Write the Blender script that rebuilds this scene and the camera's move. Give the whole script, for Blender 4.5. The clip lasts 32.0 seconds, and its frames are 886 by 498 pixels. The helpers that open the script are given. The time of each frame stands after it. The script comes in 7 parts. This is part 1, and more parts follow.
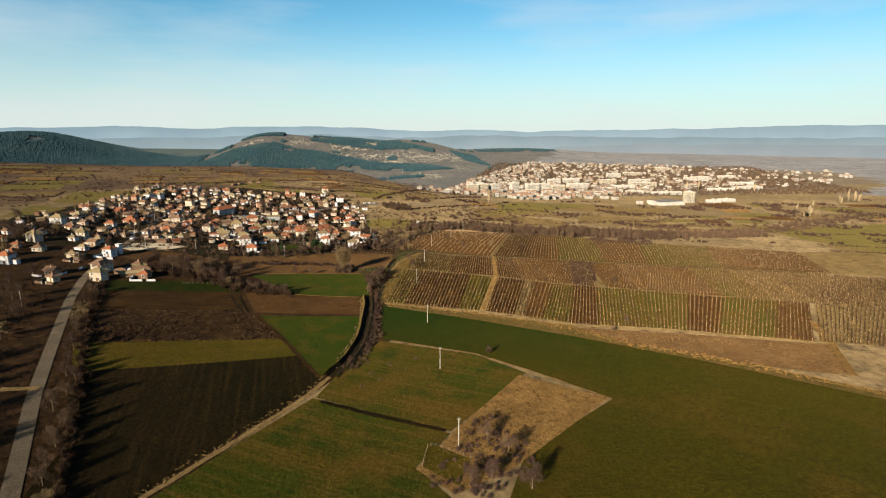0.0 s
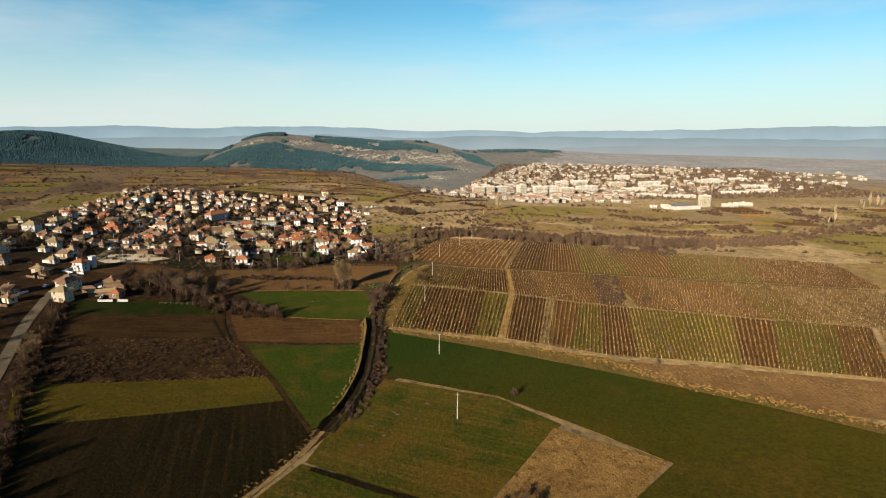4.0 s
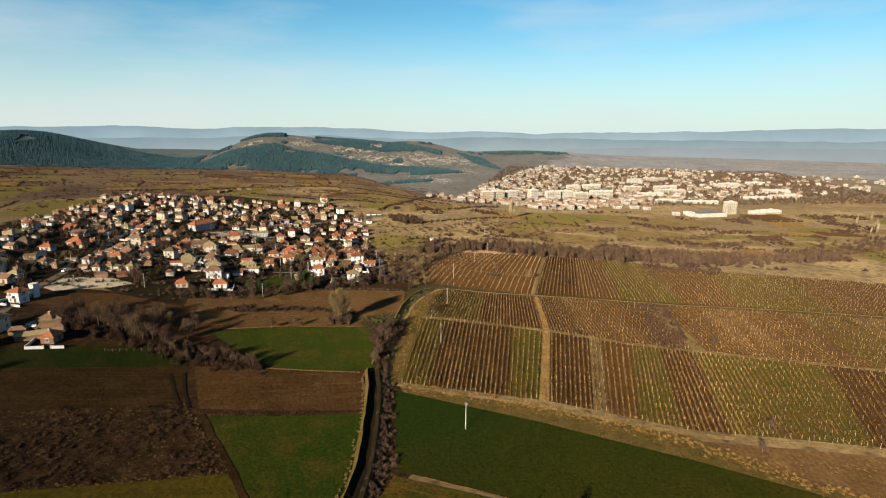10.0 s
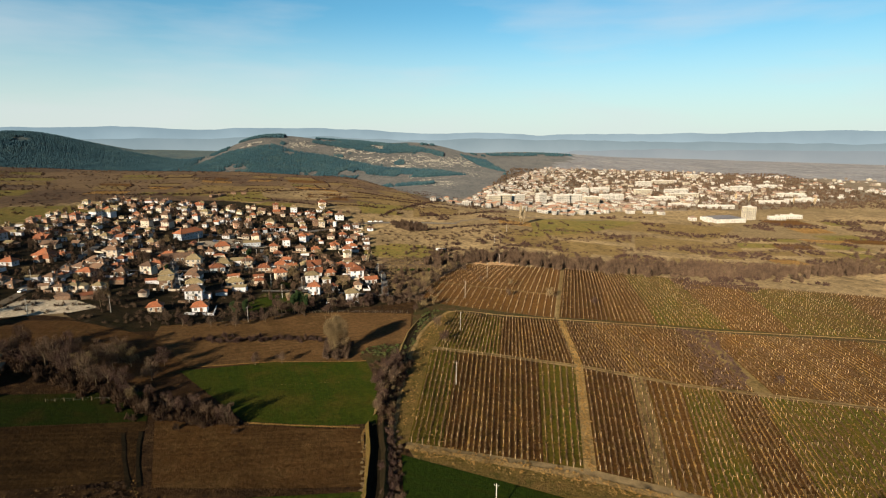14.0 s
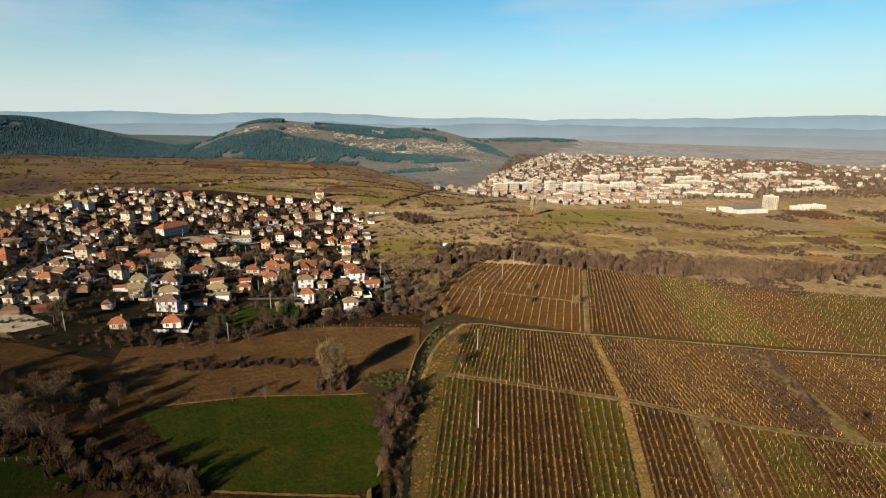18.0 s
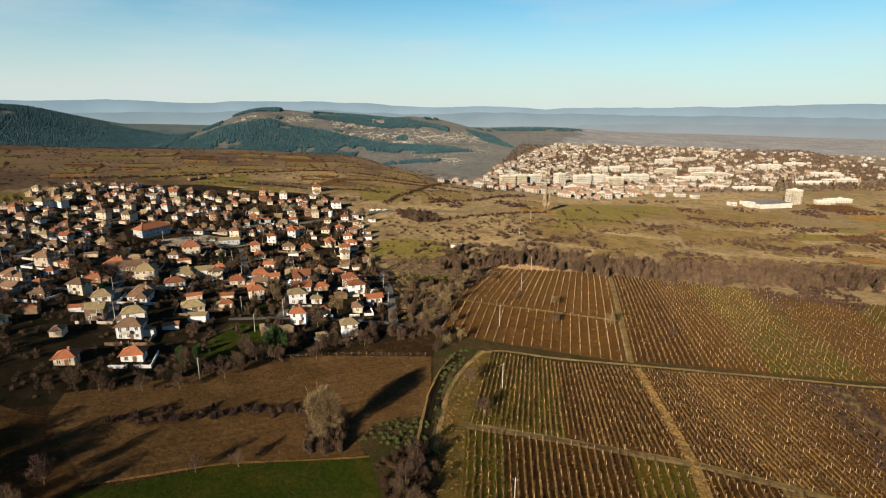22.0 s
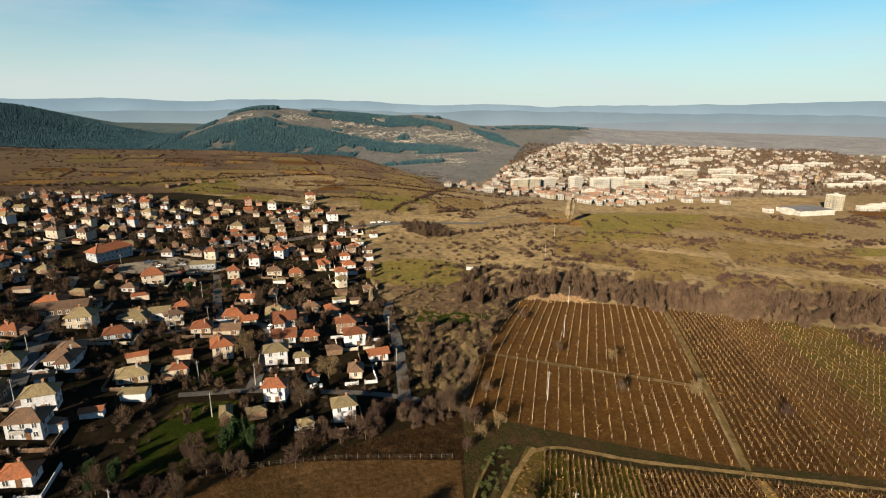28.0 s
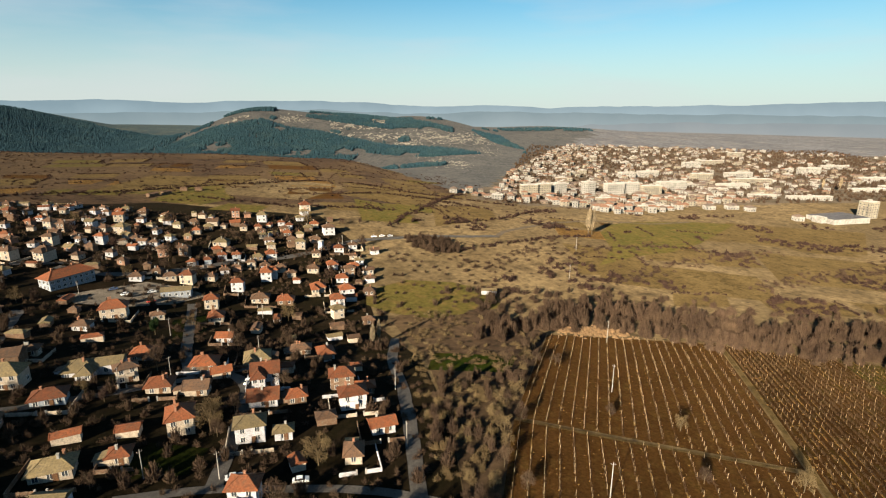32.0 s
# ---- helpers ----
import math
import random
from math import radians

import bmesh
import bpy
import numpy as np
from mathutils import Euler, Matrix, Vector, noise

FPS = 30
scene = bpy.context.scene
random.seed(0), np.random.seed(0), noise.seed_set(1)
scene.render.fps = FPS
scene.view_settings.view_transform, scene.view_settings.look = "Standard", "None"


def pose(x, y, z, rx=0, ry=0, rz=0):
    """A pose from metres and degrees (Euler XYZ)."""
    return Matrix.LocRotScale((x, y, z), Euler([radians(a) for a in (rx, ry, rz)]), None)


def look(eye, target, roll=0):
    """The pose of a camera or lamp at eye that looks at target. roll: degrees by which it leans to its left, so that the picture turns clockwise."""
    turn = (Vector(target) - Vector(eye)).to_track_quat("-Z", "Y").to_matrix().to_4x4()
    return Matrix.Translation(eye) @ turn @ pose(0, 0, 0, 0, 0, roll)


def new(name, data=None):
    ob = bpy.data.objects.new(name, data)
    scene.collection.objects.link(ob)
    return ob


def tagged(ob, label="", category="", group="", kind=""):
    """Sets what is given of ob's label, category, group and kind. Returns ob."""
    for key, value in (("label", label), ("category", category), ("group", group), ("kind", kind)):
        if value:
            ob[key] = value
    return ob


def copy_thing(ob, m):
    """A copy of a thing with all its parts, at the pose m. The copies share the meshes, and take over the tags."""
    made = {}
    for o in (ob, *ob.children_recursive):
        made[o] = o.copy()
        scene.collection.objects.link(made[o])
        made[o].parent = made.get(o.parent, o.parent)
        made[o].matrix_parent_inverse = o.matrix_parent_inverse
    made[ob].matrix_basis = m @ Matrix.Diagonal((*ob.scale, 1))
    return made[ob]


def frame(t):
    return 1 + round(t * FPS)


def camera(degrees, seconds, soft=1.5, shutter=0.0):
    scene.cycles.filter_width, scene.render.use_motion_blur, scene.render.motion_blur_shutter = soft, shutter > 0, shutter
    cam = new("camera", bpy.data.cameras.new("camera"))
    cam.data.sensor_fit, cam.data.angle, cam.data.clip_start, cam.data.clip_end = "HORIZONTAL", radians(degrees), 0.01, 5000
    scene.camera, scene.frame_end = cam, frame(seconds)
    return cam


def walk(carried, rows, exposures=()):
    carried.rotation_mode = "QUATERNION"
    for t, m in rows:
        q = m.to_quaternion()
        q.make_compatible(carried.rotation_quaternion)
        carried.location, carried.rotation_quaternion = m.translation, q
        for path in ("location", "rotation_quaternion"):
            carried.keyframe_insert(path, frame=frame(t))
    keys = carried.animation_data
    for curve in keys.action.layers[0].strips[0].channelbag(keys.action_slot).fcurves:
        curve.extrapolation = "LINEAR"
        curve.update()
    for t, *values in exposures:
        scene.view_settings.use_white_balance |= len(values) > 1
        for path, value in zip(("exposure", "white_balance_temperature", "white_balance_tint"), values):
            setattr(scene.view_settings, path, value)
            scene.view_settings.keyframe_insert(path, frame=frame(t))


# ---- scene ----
cam = camera(79.8, 32.0, soft=1.15)
PATH = [
    (0, (0.164, 4.408, 95.115), (14.731, 100.978, 73.617), -0.02),
    (2, (0.215, 23.653, 95.141), (14.630, 120.249, 73.662), 0.06),
    (4, (0.252, 43.206, 95.153), (14.531, 139.831, 73.711), 0.13),
    (6, (0.275, 62.993, 95.153), (14.434, 159.647, 73.763), 0.20),
    (8, (0.283, 82.954, 95.139), (14.337, 179.638, 73.820), 0.26),
    (10, (0.277, 103.046, 95.113), (14.240, 199.764, 73.879), 0.31),
    (12, (0.257, 123.247, 95.074), (14.142, 219.998, 73.943), 0.34),
    (14, (0.222, 143.548, 95.022), (14.043, 240.334, 74.011), 0.38),
    (16, (0.173, 163.960, 94.957), (13.943, 260.782, 74.082), 0.40),
    (16.9, (0.147, 173.187, 94.924), (13.897, 270.027, 74.115), 0.40),
    (17.2, (0.137, 176.270, 94.912), (13.864, 272.993, 73.552), 0.41),
    (17.5, (0.127, 179.356, 94.900), (13.820, 275.884, 72.654), 0.41),
    (18, (0.110, 184.509, 94.879), (13.746, 280.707, 71.215), 0.41),
    (18.5, (0.092, 189.672, 94.858), (13.676, 285.574, 69.993), 0.41),
    (18.9, (0.077, 193.812, 94.840), (13.646, 289.657, 69.749), 0.41),
    (20, (0.032, 205.239, 94.789), (13.578, 301.037, 69.503), 0.41),
    (22, (-0.060, 226.213, 94.685), (13.452, 321.939, 69.113), 0.41),
    (24, (-0.167, 247.508, 94.569), (13.325, 343.184, 68.798), 0.39),
    (26, (-0.288, 269.222, 94.439), (13.196, 364.869, 68.558), 0.37),
    (28, (-0.423, 291.467, 94.297), (13.064, 387.107, 68.392), 0.34),
    (30, (-0.573, 314.372, 94.142), (12.929, 410.028, 68.300), 0.30),
    (32, (-0.737, 338.087, 93.974), (12.789, 433.779, 68.282), 0.25),
]
walk(cam, [(t, look(eye, target, roll)) for t, eye, target, roll in PATH], exposures=((0, 1.9), (8, 1.88), (15, 1.81), (32, 1.76)))

LIGHT_BEARING, LIGHT_HEIGHT = 218.0, 19.0   # where the sun stands: degrees clockwise from +y, and above the horizon

world = bpy.data.worlds.new("sky")
scene.world = world
world.use_nodes = True
wn, wl = world.node_tree.nodes, world.node_tree.links
wn.clear()
sky = wn.new("ShaderNodeTexSky")
sky.sky_type, sky.sun_disc = "NISHITA", False
sky.sun_elevation, sky.sun_rotation = radians(LIGHT_HEIGHT), radians(LIGHT_BEARING)
sky.altitude, sky.air_density, sky.dust_density, sky.ozone_density = 200, 1.0, 0.2, 2.6
# thin high cloud over the whole sky
wco = wn.new("ShaderNodeTexCoord")
wmap = wn.new("ShaderNodeMapping")
wmap.inputs["Scale"].default_value = (1.6, 1.6, 9.0)
wnoise = wn.new("ShaderNodeTexNoise")
wnoise.inputs["Scale"].default_value, wnoise.inputs["Detail"].default_value = 1.7, 6.0
wramp = wn.new("ShaderNodeMapRange")
wramp.inputs["From Min"].default_value, wramp.inputs["From Max"].default_value = 0.46, 0.78
wramp.inputs["To Min"].default_value, wramp.inputs["To Max"].default_value = 0.0, 0.5
wmix = wn.new("ShaderNodeMix")
wmix.data_type = "RGBA"
wmix.inputs["B"].default_value = (6.2, 6.6, 7.0, 1)
wbg = wn.new("ShaderNodeBackground")
wbg.inputs["Strength"].default_value = 0.032
wout = wn.new("ShaderNodeOutputWorld")
wl.new(wco.outputs["Generated"], wmap.inputs["Vector"])
wl.new(wmap.outputs["Vector"], wnoise.inputs["Vector"])
wl.new(wnoise.outputs["Fac"], wramp.inputs["Value"])
wl.new(wramp.outputs["Result"], wmix.inputs["Factor"])
wtint = wn.new("ShaderNodeMix")
wtint.data_type, wtint.blend_type = "RGBA", "MULTIPLY"
wtint.inputs["Factor"].default_value, wtint.inputs["B"].default_value = 1.0, (0.57, 1.05, 1.09, 1)
wl.new(sky.outputs["Color"], wtint.inputs["A"])
wl.new(wtint.outputs["Result"], wmix.inputs["A"])
# pale haze all round the horizon
wsep = wn.new("ShaderNodeSeparateXYZ")
wl.new(wco.outputs["Generated"], wsep.inputs["Vector"])
whaze = wn.new("ShaderNodeMapRange")
whaze.interpolation_type = "SMOOTHSTEP"
whaze.inputs["From Min"].default_value, whaze.inputs["From Max"].default_value = 0.22, -0.02
whaze.inputs["To Min"].default_value, whaze.inputs["To Max"].default_value = 0.0, 0.85
wl.new(wsep.outputs["Z"], whaze.inputs["Value"])
wmix2 = wn.new("ShaderNodeMix")
wmix2.data_type = "RGBA"
wmix2.inputs["B"].default_value = (6.5, 6.95, 6.85, 1)
wl.new(whaze.outputs["Result"], wmix2.inputs["Factor"])
wl.new(wmix.outputs["Result"], wmix2.inputs["A"])
wl.new(wmix2.outputs["Result"], wbg.inputs["Color"])
wl.new(wbg.outputs["Background"], wout.inputs["Surface"])

sun = new("sun", bpy.data.lights.new("sun", "SUN"))
sun.data.energy, sun.data.angle, sun.data.color = 5.0, radians(0.6), (1.0, 0.845, 0.62)
_b, _e = radians(LIGHT_BEARING), radians(LIGHT_HEIGHT)
SUN_FROM = Vector((math.sin(_b) * math.cos(_e), math.cos(_b) * math.cos(_e), math.sin(_e)))
sun.matrix_basis = look(SUN_FROM * 400, (0, 0, 0))


# ---- materials ----
def material(name, colours, big=40.0, small=2.0, rough=0.9, bump=0.3, bump_scale=1.0, rows=None, spots=None, random_tint=0.0, metal=0.0, mid=0.0, drift=None, streak=None, turned=None):
    """A surface of two or three colours that vary at a large and a small scale (metres).
    rows: (bearing, spacing, strength, colour) furrows or courses; spots: (colour, size, amount)."""
    m = bpy.data.materials.new(name)
    m.use_nodes = True
    n, k = m.node_tree.nodes, m.node_tree.links
    bsdf = n["Principled BSDF"]
    bsdf.inputs["Roughness"].default_value, bsdf.inputs["Metallic"].default_value = rough, metal
    bsdf.inputs["Specular IOR Level"].default_value = 0.02 if rough > 0.86 else 0.25
    bsdf.inputs["Diffuse Roughness"].default_value = 1.0 if rough > 0.86 else 0.3
    geo = n.new("ShaderNodeNewGeometry")

    def noisy(scale, detail=5.0, roughness=0.6):
        t = n.new("ShaderNodeTexNoise")
        t.inputs["Scale"].default_value, t.inputs["Detail"].default_value, t.inputs["Roughness"].default_value = 1.0 / scale, detail, roughness
        k.new(geo.outputs["Position"], t.inputs["Vector"])
        return t.outputs["Fac"]

    def spread(value, low, high):
        r = n.new("ShaderNodeMapRange")
        r.inputs["From Min"].default_value, r.inputs["From Max"].default_value = low, high
        k.new(value, r.inputs["Value"])
        return r.outputs["Result"]

    def blend(fac, a, b, how="MIX", amount=None):
        x = n.new("ShaderNodeMix")
        x.data_type, x.blend_type = "RGBA", how
        for socket, v in (("A", a), ("B", b)):
            if isinstance(v, tuple):
                x.inputs[socket].default_value = (*v, 1)
            else:
                k.new(v, x.inputs[socket])
        if amount is not None:
            x.inputs["Factor"].default_value = amount
        else:
            k.new(fac, x.inputs["Factor"])
        return x.outputs["Result"]

    colour = blend(spread(noisy(big), 0.38, 0.62), colours[0], colours[1])
    if len(colours) > 2:
        colour = blend(spread(noisy(mid or big * 0.37, 6.0), 0.5, 0.68), colour, colours[2])
    if drift:
        # broad tracts of another cover: (size, colour, amount)
        tract = n.new("ShaderNodeMath")
        tract.operation = "MULTIPLY"
        tract.inputs[1].default_value = drift[2]
        k.new(spread(noisy(drift[0], 3.0), 0.45, 0.6), tract.inputs[0])
        colour = blend(tract.outputs["Value"], colour, drift[1])
    if turned:
        # one growth gives way to another along y: (from, to, colour)
        sep = n.new("ShaderNodeSeparateXYZ")
        k.new(geo.outputs["Position"], sep.inputs["Vector"])
        shift = n.new("ShaderNodeMath")
        shift.operation, shift.inputs[1].default_value = "MULTIPLY_ADD", 60.0
        k.new(noisy(40, 3.0), shift.inputs[0])
        k.new(sep.outputs["Y"], shift.inputs[2])
        colour = blend(spread(shift.outputs["Value"], turned[0] + 30, turned[1] + 30), colour, turned[2])
    fine = noisy(small, 6.0, 0.7)
    if spots:
        sc, size, amount = spots
        v = n.new("ShaderNodeTexVoronoi")
        v.inputs["Scale"].default_value = 1.0 / size
        k.new(geo.outputs["Position"], v.inputs["Vector"])
        inside = spread(v.outputs["Distance"], amount, amount * 0.4)
        colour = blend(inside, colour, sc)
    height = fine
    if rows:
        bearing, spacing, strength, rc = rows
        mp = n.new("ShaderNodeMapping")
        mp.inputs["Rotation"].default_value = (0, 0, radians(bearing))
        k.new(geo.outputs["Position"], mp.inputs["Vector"])
        w = n.new("ShaderNodeTexWave")
        w.inputs["Scale"].default_value = 0.314 / spacing
        w.inputs["Distortion"].default_value, w.inputs["Detail"].default_value, w.inputs["Detail Scale"].default_value = 1.5, 2.0, 1.0
        k.new(mp.outputs["Vector"], w.inputs["Vector"])
        s = n.new("ShaderNodeMath")
        s.operation = "MULTIPLY"
        s.inputs[1].default_value = strength
        k.new(w.outputs["Fac"], s.inputs[0])
        colour = blend(s.outputs["Value"], colour, rc)
    if streak:
        # long worn lines left by the plough: (bearing, width, length, amount, colour)
        turn, across, length, amount, sc = streak
        mp = n.new("ShaderNodeMapping")
        mp.vector_type = "TEXTURE"
        mp.inputs["Rotation"].default_value = (0, 0, radians(-turn))
        mp.inputs["Scale"].default_value = (across, length, 20.0)
        k.new(geo.outputs["Position"], mp.inputs["Vector"])
        tx = n.new("ShaderNodeTexNoise")
        tx.inputs["Scale"].default_value, tx.inputs["Detail"].default_value = 1.0, 4.0
        k.new(mp.outputs["Vector"], tx.inputs["Vector"])
        s2 = n.new("ShaderNodeMath")
        s2.operation = "MULTIPLY"
        s2.inputs[1].default_value = amount
        k.new(spread(tx.outputs["Fac"], 0.48, 0.7), s2.inputs[0])
        colour = blend(s2.outputs["Value"], colour, sc)
    dark = n.new("ShaderNodeMapRange")
    dark.inputs["From Min"].default_value, dark.inputs["From Max"].default_value = 0.25, 0.75
    dark.inputs["To Min"].default_value, dark.inputs["To Max"].default_value = 0.45, 1.55
    k.new(fine, dark.inputs["Value"])
    hsv = n.new("ShaderNodeHueSaturation")
    k.new(colour, hsv.inputs["Color"])
    k.new(dark.outputs["Result"], hsv.inputs["Value"])
    out = hsv.outputs["Color"]
    if random_tint:
        info = n.new("ShaderNodeObjectInfo")
        rng = n.new("ShaderNodeMapRange")
        rng.inputs["To Min"].default_value, rng.inputs["To Max"].default_value = 1 - random_tint, 1 + random_tint
        k.new(info.outputs["Random"], rng.inputs["Value"])
        h2 = n.new("ShaderNodeHueSaturation")
        k.new(rng.outputs["Result"], h2.inputs["Value"])
        h2.inputs["Saturation"].default_value = 1.0
        k.new(out, h2.inputs["Color"])
        out = h2.outputs["Color"]
    k.new(out, bsdf.inputs["Base Color"])
    if bump:
        b = n.new("ShaderNodeBump")
        b.inputs["Strength"].default_value, b.inputs["Distance"].default_value = bump, bump_scale
        k.new(height, b.inputs["Height"])
        k.new(b.outputs["Normal"], bsdf.inputs["Normal"])
    return m


M = {
    "land": material("dry_grassland", ((0.09351, 0.06846, 0.03698), (0.07091, 0.05088, 0.02642), (0.0347, 0.02527, 0.01452)), 60, 4, spots=((0.03017, 0.02281, 0.01386), 6.0, 0.28), mid=12, drift=(170, (0.04561, 0.03371, 0.01805), 0.6)),
    "ochre": material("dry_ochre_grass", ((0.06666, 0.04658, 0.01958), (0.04898, 0.0339, 0.0142), (0.03101, 0.02218, 0.009469)), 24, 1.6, mid=6),
    "soil_mid": material("pale_brown_soil", ((0.0451, 0.02508, 0.01028), (0.033, 0.01881, 0.007714), (0.0528, 0.03083, 0.01309)), 22, 1.5, bump=0.5, mid=8, streak=(70, 1.4, 45, 0.5, (0.022, 0.01254, 0.005142))),
    "slab": material("pale_gravel_slab", ((0.2432, 0.2074, 0.1562), (0.192, 0.1626, 0.1229), (0.128, 0.1062, 0.07936)), 7, 0.8, rows=(30, 2.2, 0.4, (0.1152, 0.09472, 0.0704))),
    "straw": material("straw_grass", ((0.1091, 0.06412, 0.02168), (0.07634, 0.04407, 0.01483), (0.04364, 0.02469, 0.008536)), 9, 0.6, bump=0.8, mid=2.5),
    "soil": material("ploughed_soil", ((0.01428, 0.0077, 0.002897), (0.00966, 0.00539, 0.00209), (0.01836, 0.01029, 0.004038)), 25, 1.5, bump=0.5, streak=(84, 1.2, 30, 0.55, (0.02448, 0.01403, 0.005462))),
    "soil_red": material("red_brown_soil", ((0.02772, 0.01399, 0.005265), (0.0203, 0.01056, 0.00405), (0.03168, 0.0179, 0.007088)), 22, 1.5, bump=0.5, streak=(84, 1.2, 35, 0.55, (0.04059, 0.02295, 0.00891))),
    "soil_pale": material("pale_orange_brown_soil", ((0.06, 0.0345, 0.0145), (0.046, 0.0265, 0.0115), (0.07, 0.0425, 0.0185)), 16, 1.2, rows=(16, 1.8, 0.25, (0.03, 0.017, 0.007)), bump=0.4),
    # dark soil, its colour deepened further for shade over the near left
    "soil_dark": material("shade_deepened_dark_soil", ((0.00306, 0.00305, 0.0007875), (0.006705, 0.0043, 0.001388), (0.003465, 0.00265, 0.0009)), 55, 1.5, bump=0.5, mid=18, streak=(-9, 1.3, 45, 0.7, (0.0117, 0.00775, 0.002662))),
    "crop": material("young_winter_crop", ((0.01877, 0.01524, 0.00184), (0.0143, 0.01357, 0.00168), (0.02457, 0.0167, 0.00288)), 70, 1.2, bump=0.4, mid=35, streak=(-56, 3.0, 70, 0.35, (0.01073, 0.01002, 0.00136)), turned=(185, 265, (0.006032, 0.01085, 0.00128))),
    "crop_deep": material("green_winter_wheat", ((0.009114, 0.015, 0.00169), (0.01345, 0.01627, 0.00206), (0.02176, 0.01838, 0.003432)), 30, 1.2, bump=0.35, mid=13, streak=(-20, 1.8, 40, 0.4, (0.01918, 0.01901, 0.00301))),
    "pasture": material("thin_pasture", ((0.02832, 0.02085, 0.002805), (0.02176, 0.01838, 0.002585), (0.03264, 0.02145, 0.00407)), 22, 1.2, bump=0.4, streak=(80, 2.0, 30, 0.4, (0.01632, 0.01425, 0.002255))),
    "meadow": material("patchy_meadow", ((0.0155, 0.0185, 0.0022), (0.034, 0.0215, 0.0043), (0.0085, 0.0145, 0.0018)), 30, 1.2, bump=0.5, mid=16, streak=(-62, 1.6, 40, 0.7, (0.042, 0.026, 0.0065))),
    "scrub": material("scrubby_waste", ((0.01708, 0.00936, 0.004347), (0.0117, 0.006624, 0.003276), (0.02964, 0.01699, 0.007623)), 15, 1.2, spots=((0.00663, 0.003816, 0.001827), 4.0, 0.3), bump=0.8, mid=4),
    "vine_soil": material("vineyard_soil", ((0.03707, 0.01774, 0.005584), (0.02793, 0.01365, 0.004362), (0.03148, 0.0191, 0.004537)), 22, 1.2, mid=5),
    "vine_green": material("grassy_vineyard_soil", ((0.02392, 0.02278, 0.003289), (0.02966, 0.02229, 0.004072), (0.0354, 0.0218, 0.005012)), 20, 1.2, mid=5),
    "vine_red": material("reddish_vineyard_soil", ((0.03787, 0.01817, 0.005812), (0.02864, 0.01394, 0.004556), (0.04388, 0.02449, 0.007539)), 16, 0.9, mid=4),
    "vine_dark": material("dark_vineyard_soil", ((0.02686, 0.01263, 0.004152), (0.01987, 0.009718, 0.003397), (0.02471, 0.01555, 0.003964)), 18, 1.2, mid=5),
    "far_green": material("far_pale_green_field", ((0.05101, 0.04082, 0.01152), (0.0384, 0.03402, 0.0096), (0.066, 0.04374, 0.01632)), 18, 3, mid=7),
    "track": material("earth_track", ((0.1031, 0.07, 0.03125), (0.07812, 0.0525, 0.0225), (0.055, 0.0375, 0.01562)), 9, 0.8),
    "road": material("worn_pale_asphalt", ((0.0528, 0.0426, 0.0312), (0.042, 0.0342, 0.0252), (0.063, 0.051, 0.0378)), 14, 0.6, rough=0.88, bump=0.1),
    "street": material("grey_street_asphalt", ((0.05363, 0.04852, 0.04341), (0.04213, 0.0383, 0.03447), (0.07021, 0.06257, 0.0549)), 9, 0.6, rough=0.85, bump=0.1),
    # dark yard soil, made darker still for the shade between the houses
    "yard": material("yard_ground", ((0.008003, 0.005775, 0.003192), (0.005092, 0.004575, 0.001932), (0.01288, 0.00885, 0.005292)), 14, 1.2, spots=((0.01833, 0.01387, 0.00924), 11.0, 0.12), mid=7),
    "scrub_land": material("scrubby_brown_upland", ((0.03954, 0.0259, 0.01619), (0.02826, 0.01877, 0.01239), (0.01507, 0.01048, 0.007644)), 60, 4, spots=((0.01507, 0.01123, 0.007644), 7.0, 0.3), mid=14, drift=(150, (0.05839, 0.03937, 0.02151), 0.7)),
    "hill": material("stony_grey_brown_slope", ((0.0472, 0.04604, 0.04464), (0.036, 0.03617, 0.03596), (0.024, 0.0249, 0.02666)), 90, 7, spots=((0.066, 0.06812, 0.0713), 9.0, 0.22), mid=22),
    "town_ground": material("town_streets_and_gardens", ((0.0646, 0.0512, 0.0369), (0.0456, 0.0368, 0.027), (0.0285, 0.0232, 0.018)), 60, 6, mid=18),
    # far plain with the grey-blue of haze mixed into its colour
    "bare_wood": material("haze_grey_far_plain", ((0.06579, 0.06587, 0.07125), (0.04896, 0.04985, 0.05504), (0.07956, 0.07477, 0.07371)), 150, 14, mid=50),
    # darker copy of the green wheat, with shade put into the colour
    "crop_dark": material("shade_darkened_green", ((0.00496, 0.00816, 0.00104), (0.00704, 0.0084, 0.00144), (0.01, 0.00896, 0.00208)), 22, 1.2, bump=0.4, mid=9),
    # woodland whose blue-grey holds the haze over the far hills
    "far_wood": material("haze_blue_grey_woodland", ((0.03, 0.041, 0.043), (0.022, 0.032, 0.036), (0.052, 0.055, 0.048)), 160, 14, mid=60),
    "square": material("worn_pale_square", ((0.12, 0.101, 0.08), (0.092, 0.079, 0.064), (0.065, 0.056, 0.047)), 12, 0.8, bump=0.1),
    "weeds": material("rank_weeds", ((0.0171, 0.01632, 0.00594), (0.02565, 0.01728, 0.00756), (0.0342, 0.02016, 0.0108)), 9, 0.8, bump=0.8, mid=4),
    "verge_grass": material("dry_verge_grass", ((0.06325, 0.0398, 0.01337), (0.04554, 0.03267, 0.009405), (0.03163, 0.02554, 0.00693)), 8, 0.7, bump=0.8, mid=3),
    "ditch": material("ditch_mud", ((0.0081, 0.005715, 0.002799), (0.00567, 0.004446, 0.002331)), 8, 0.8),
}


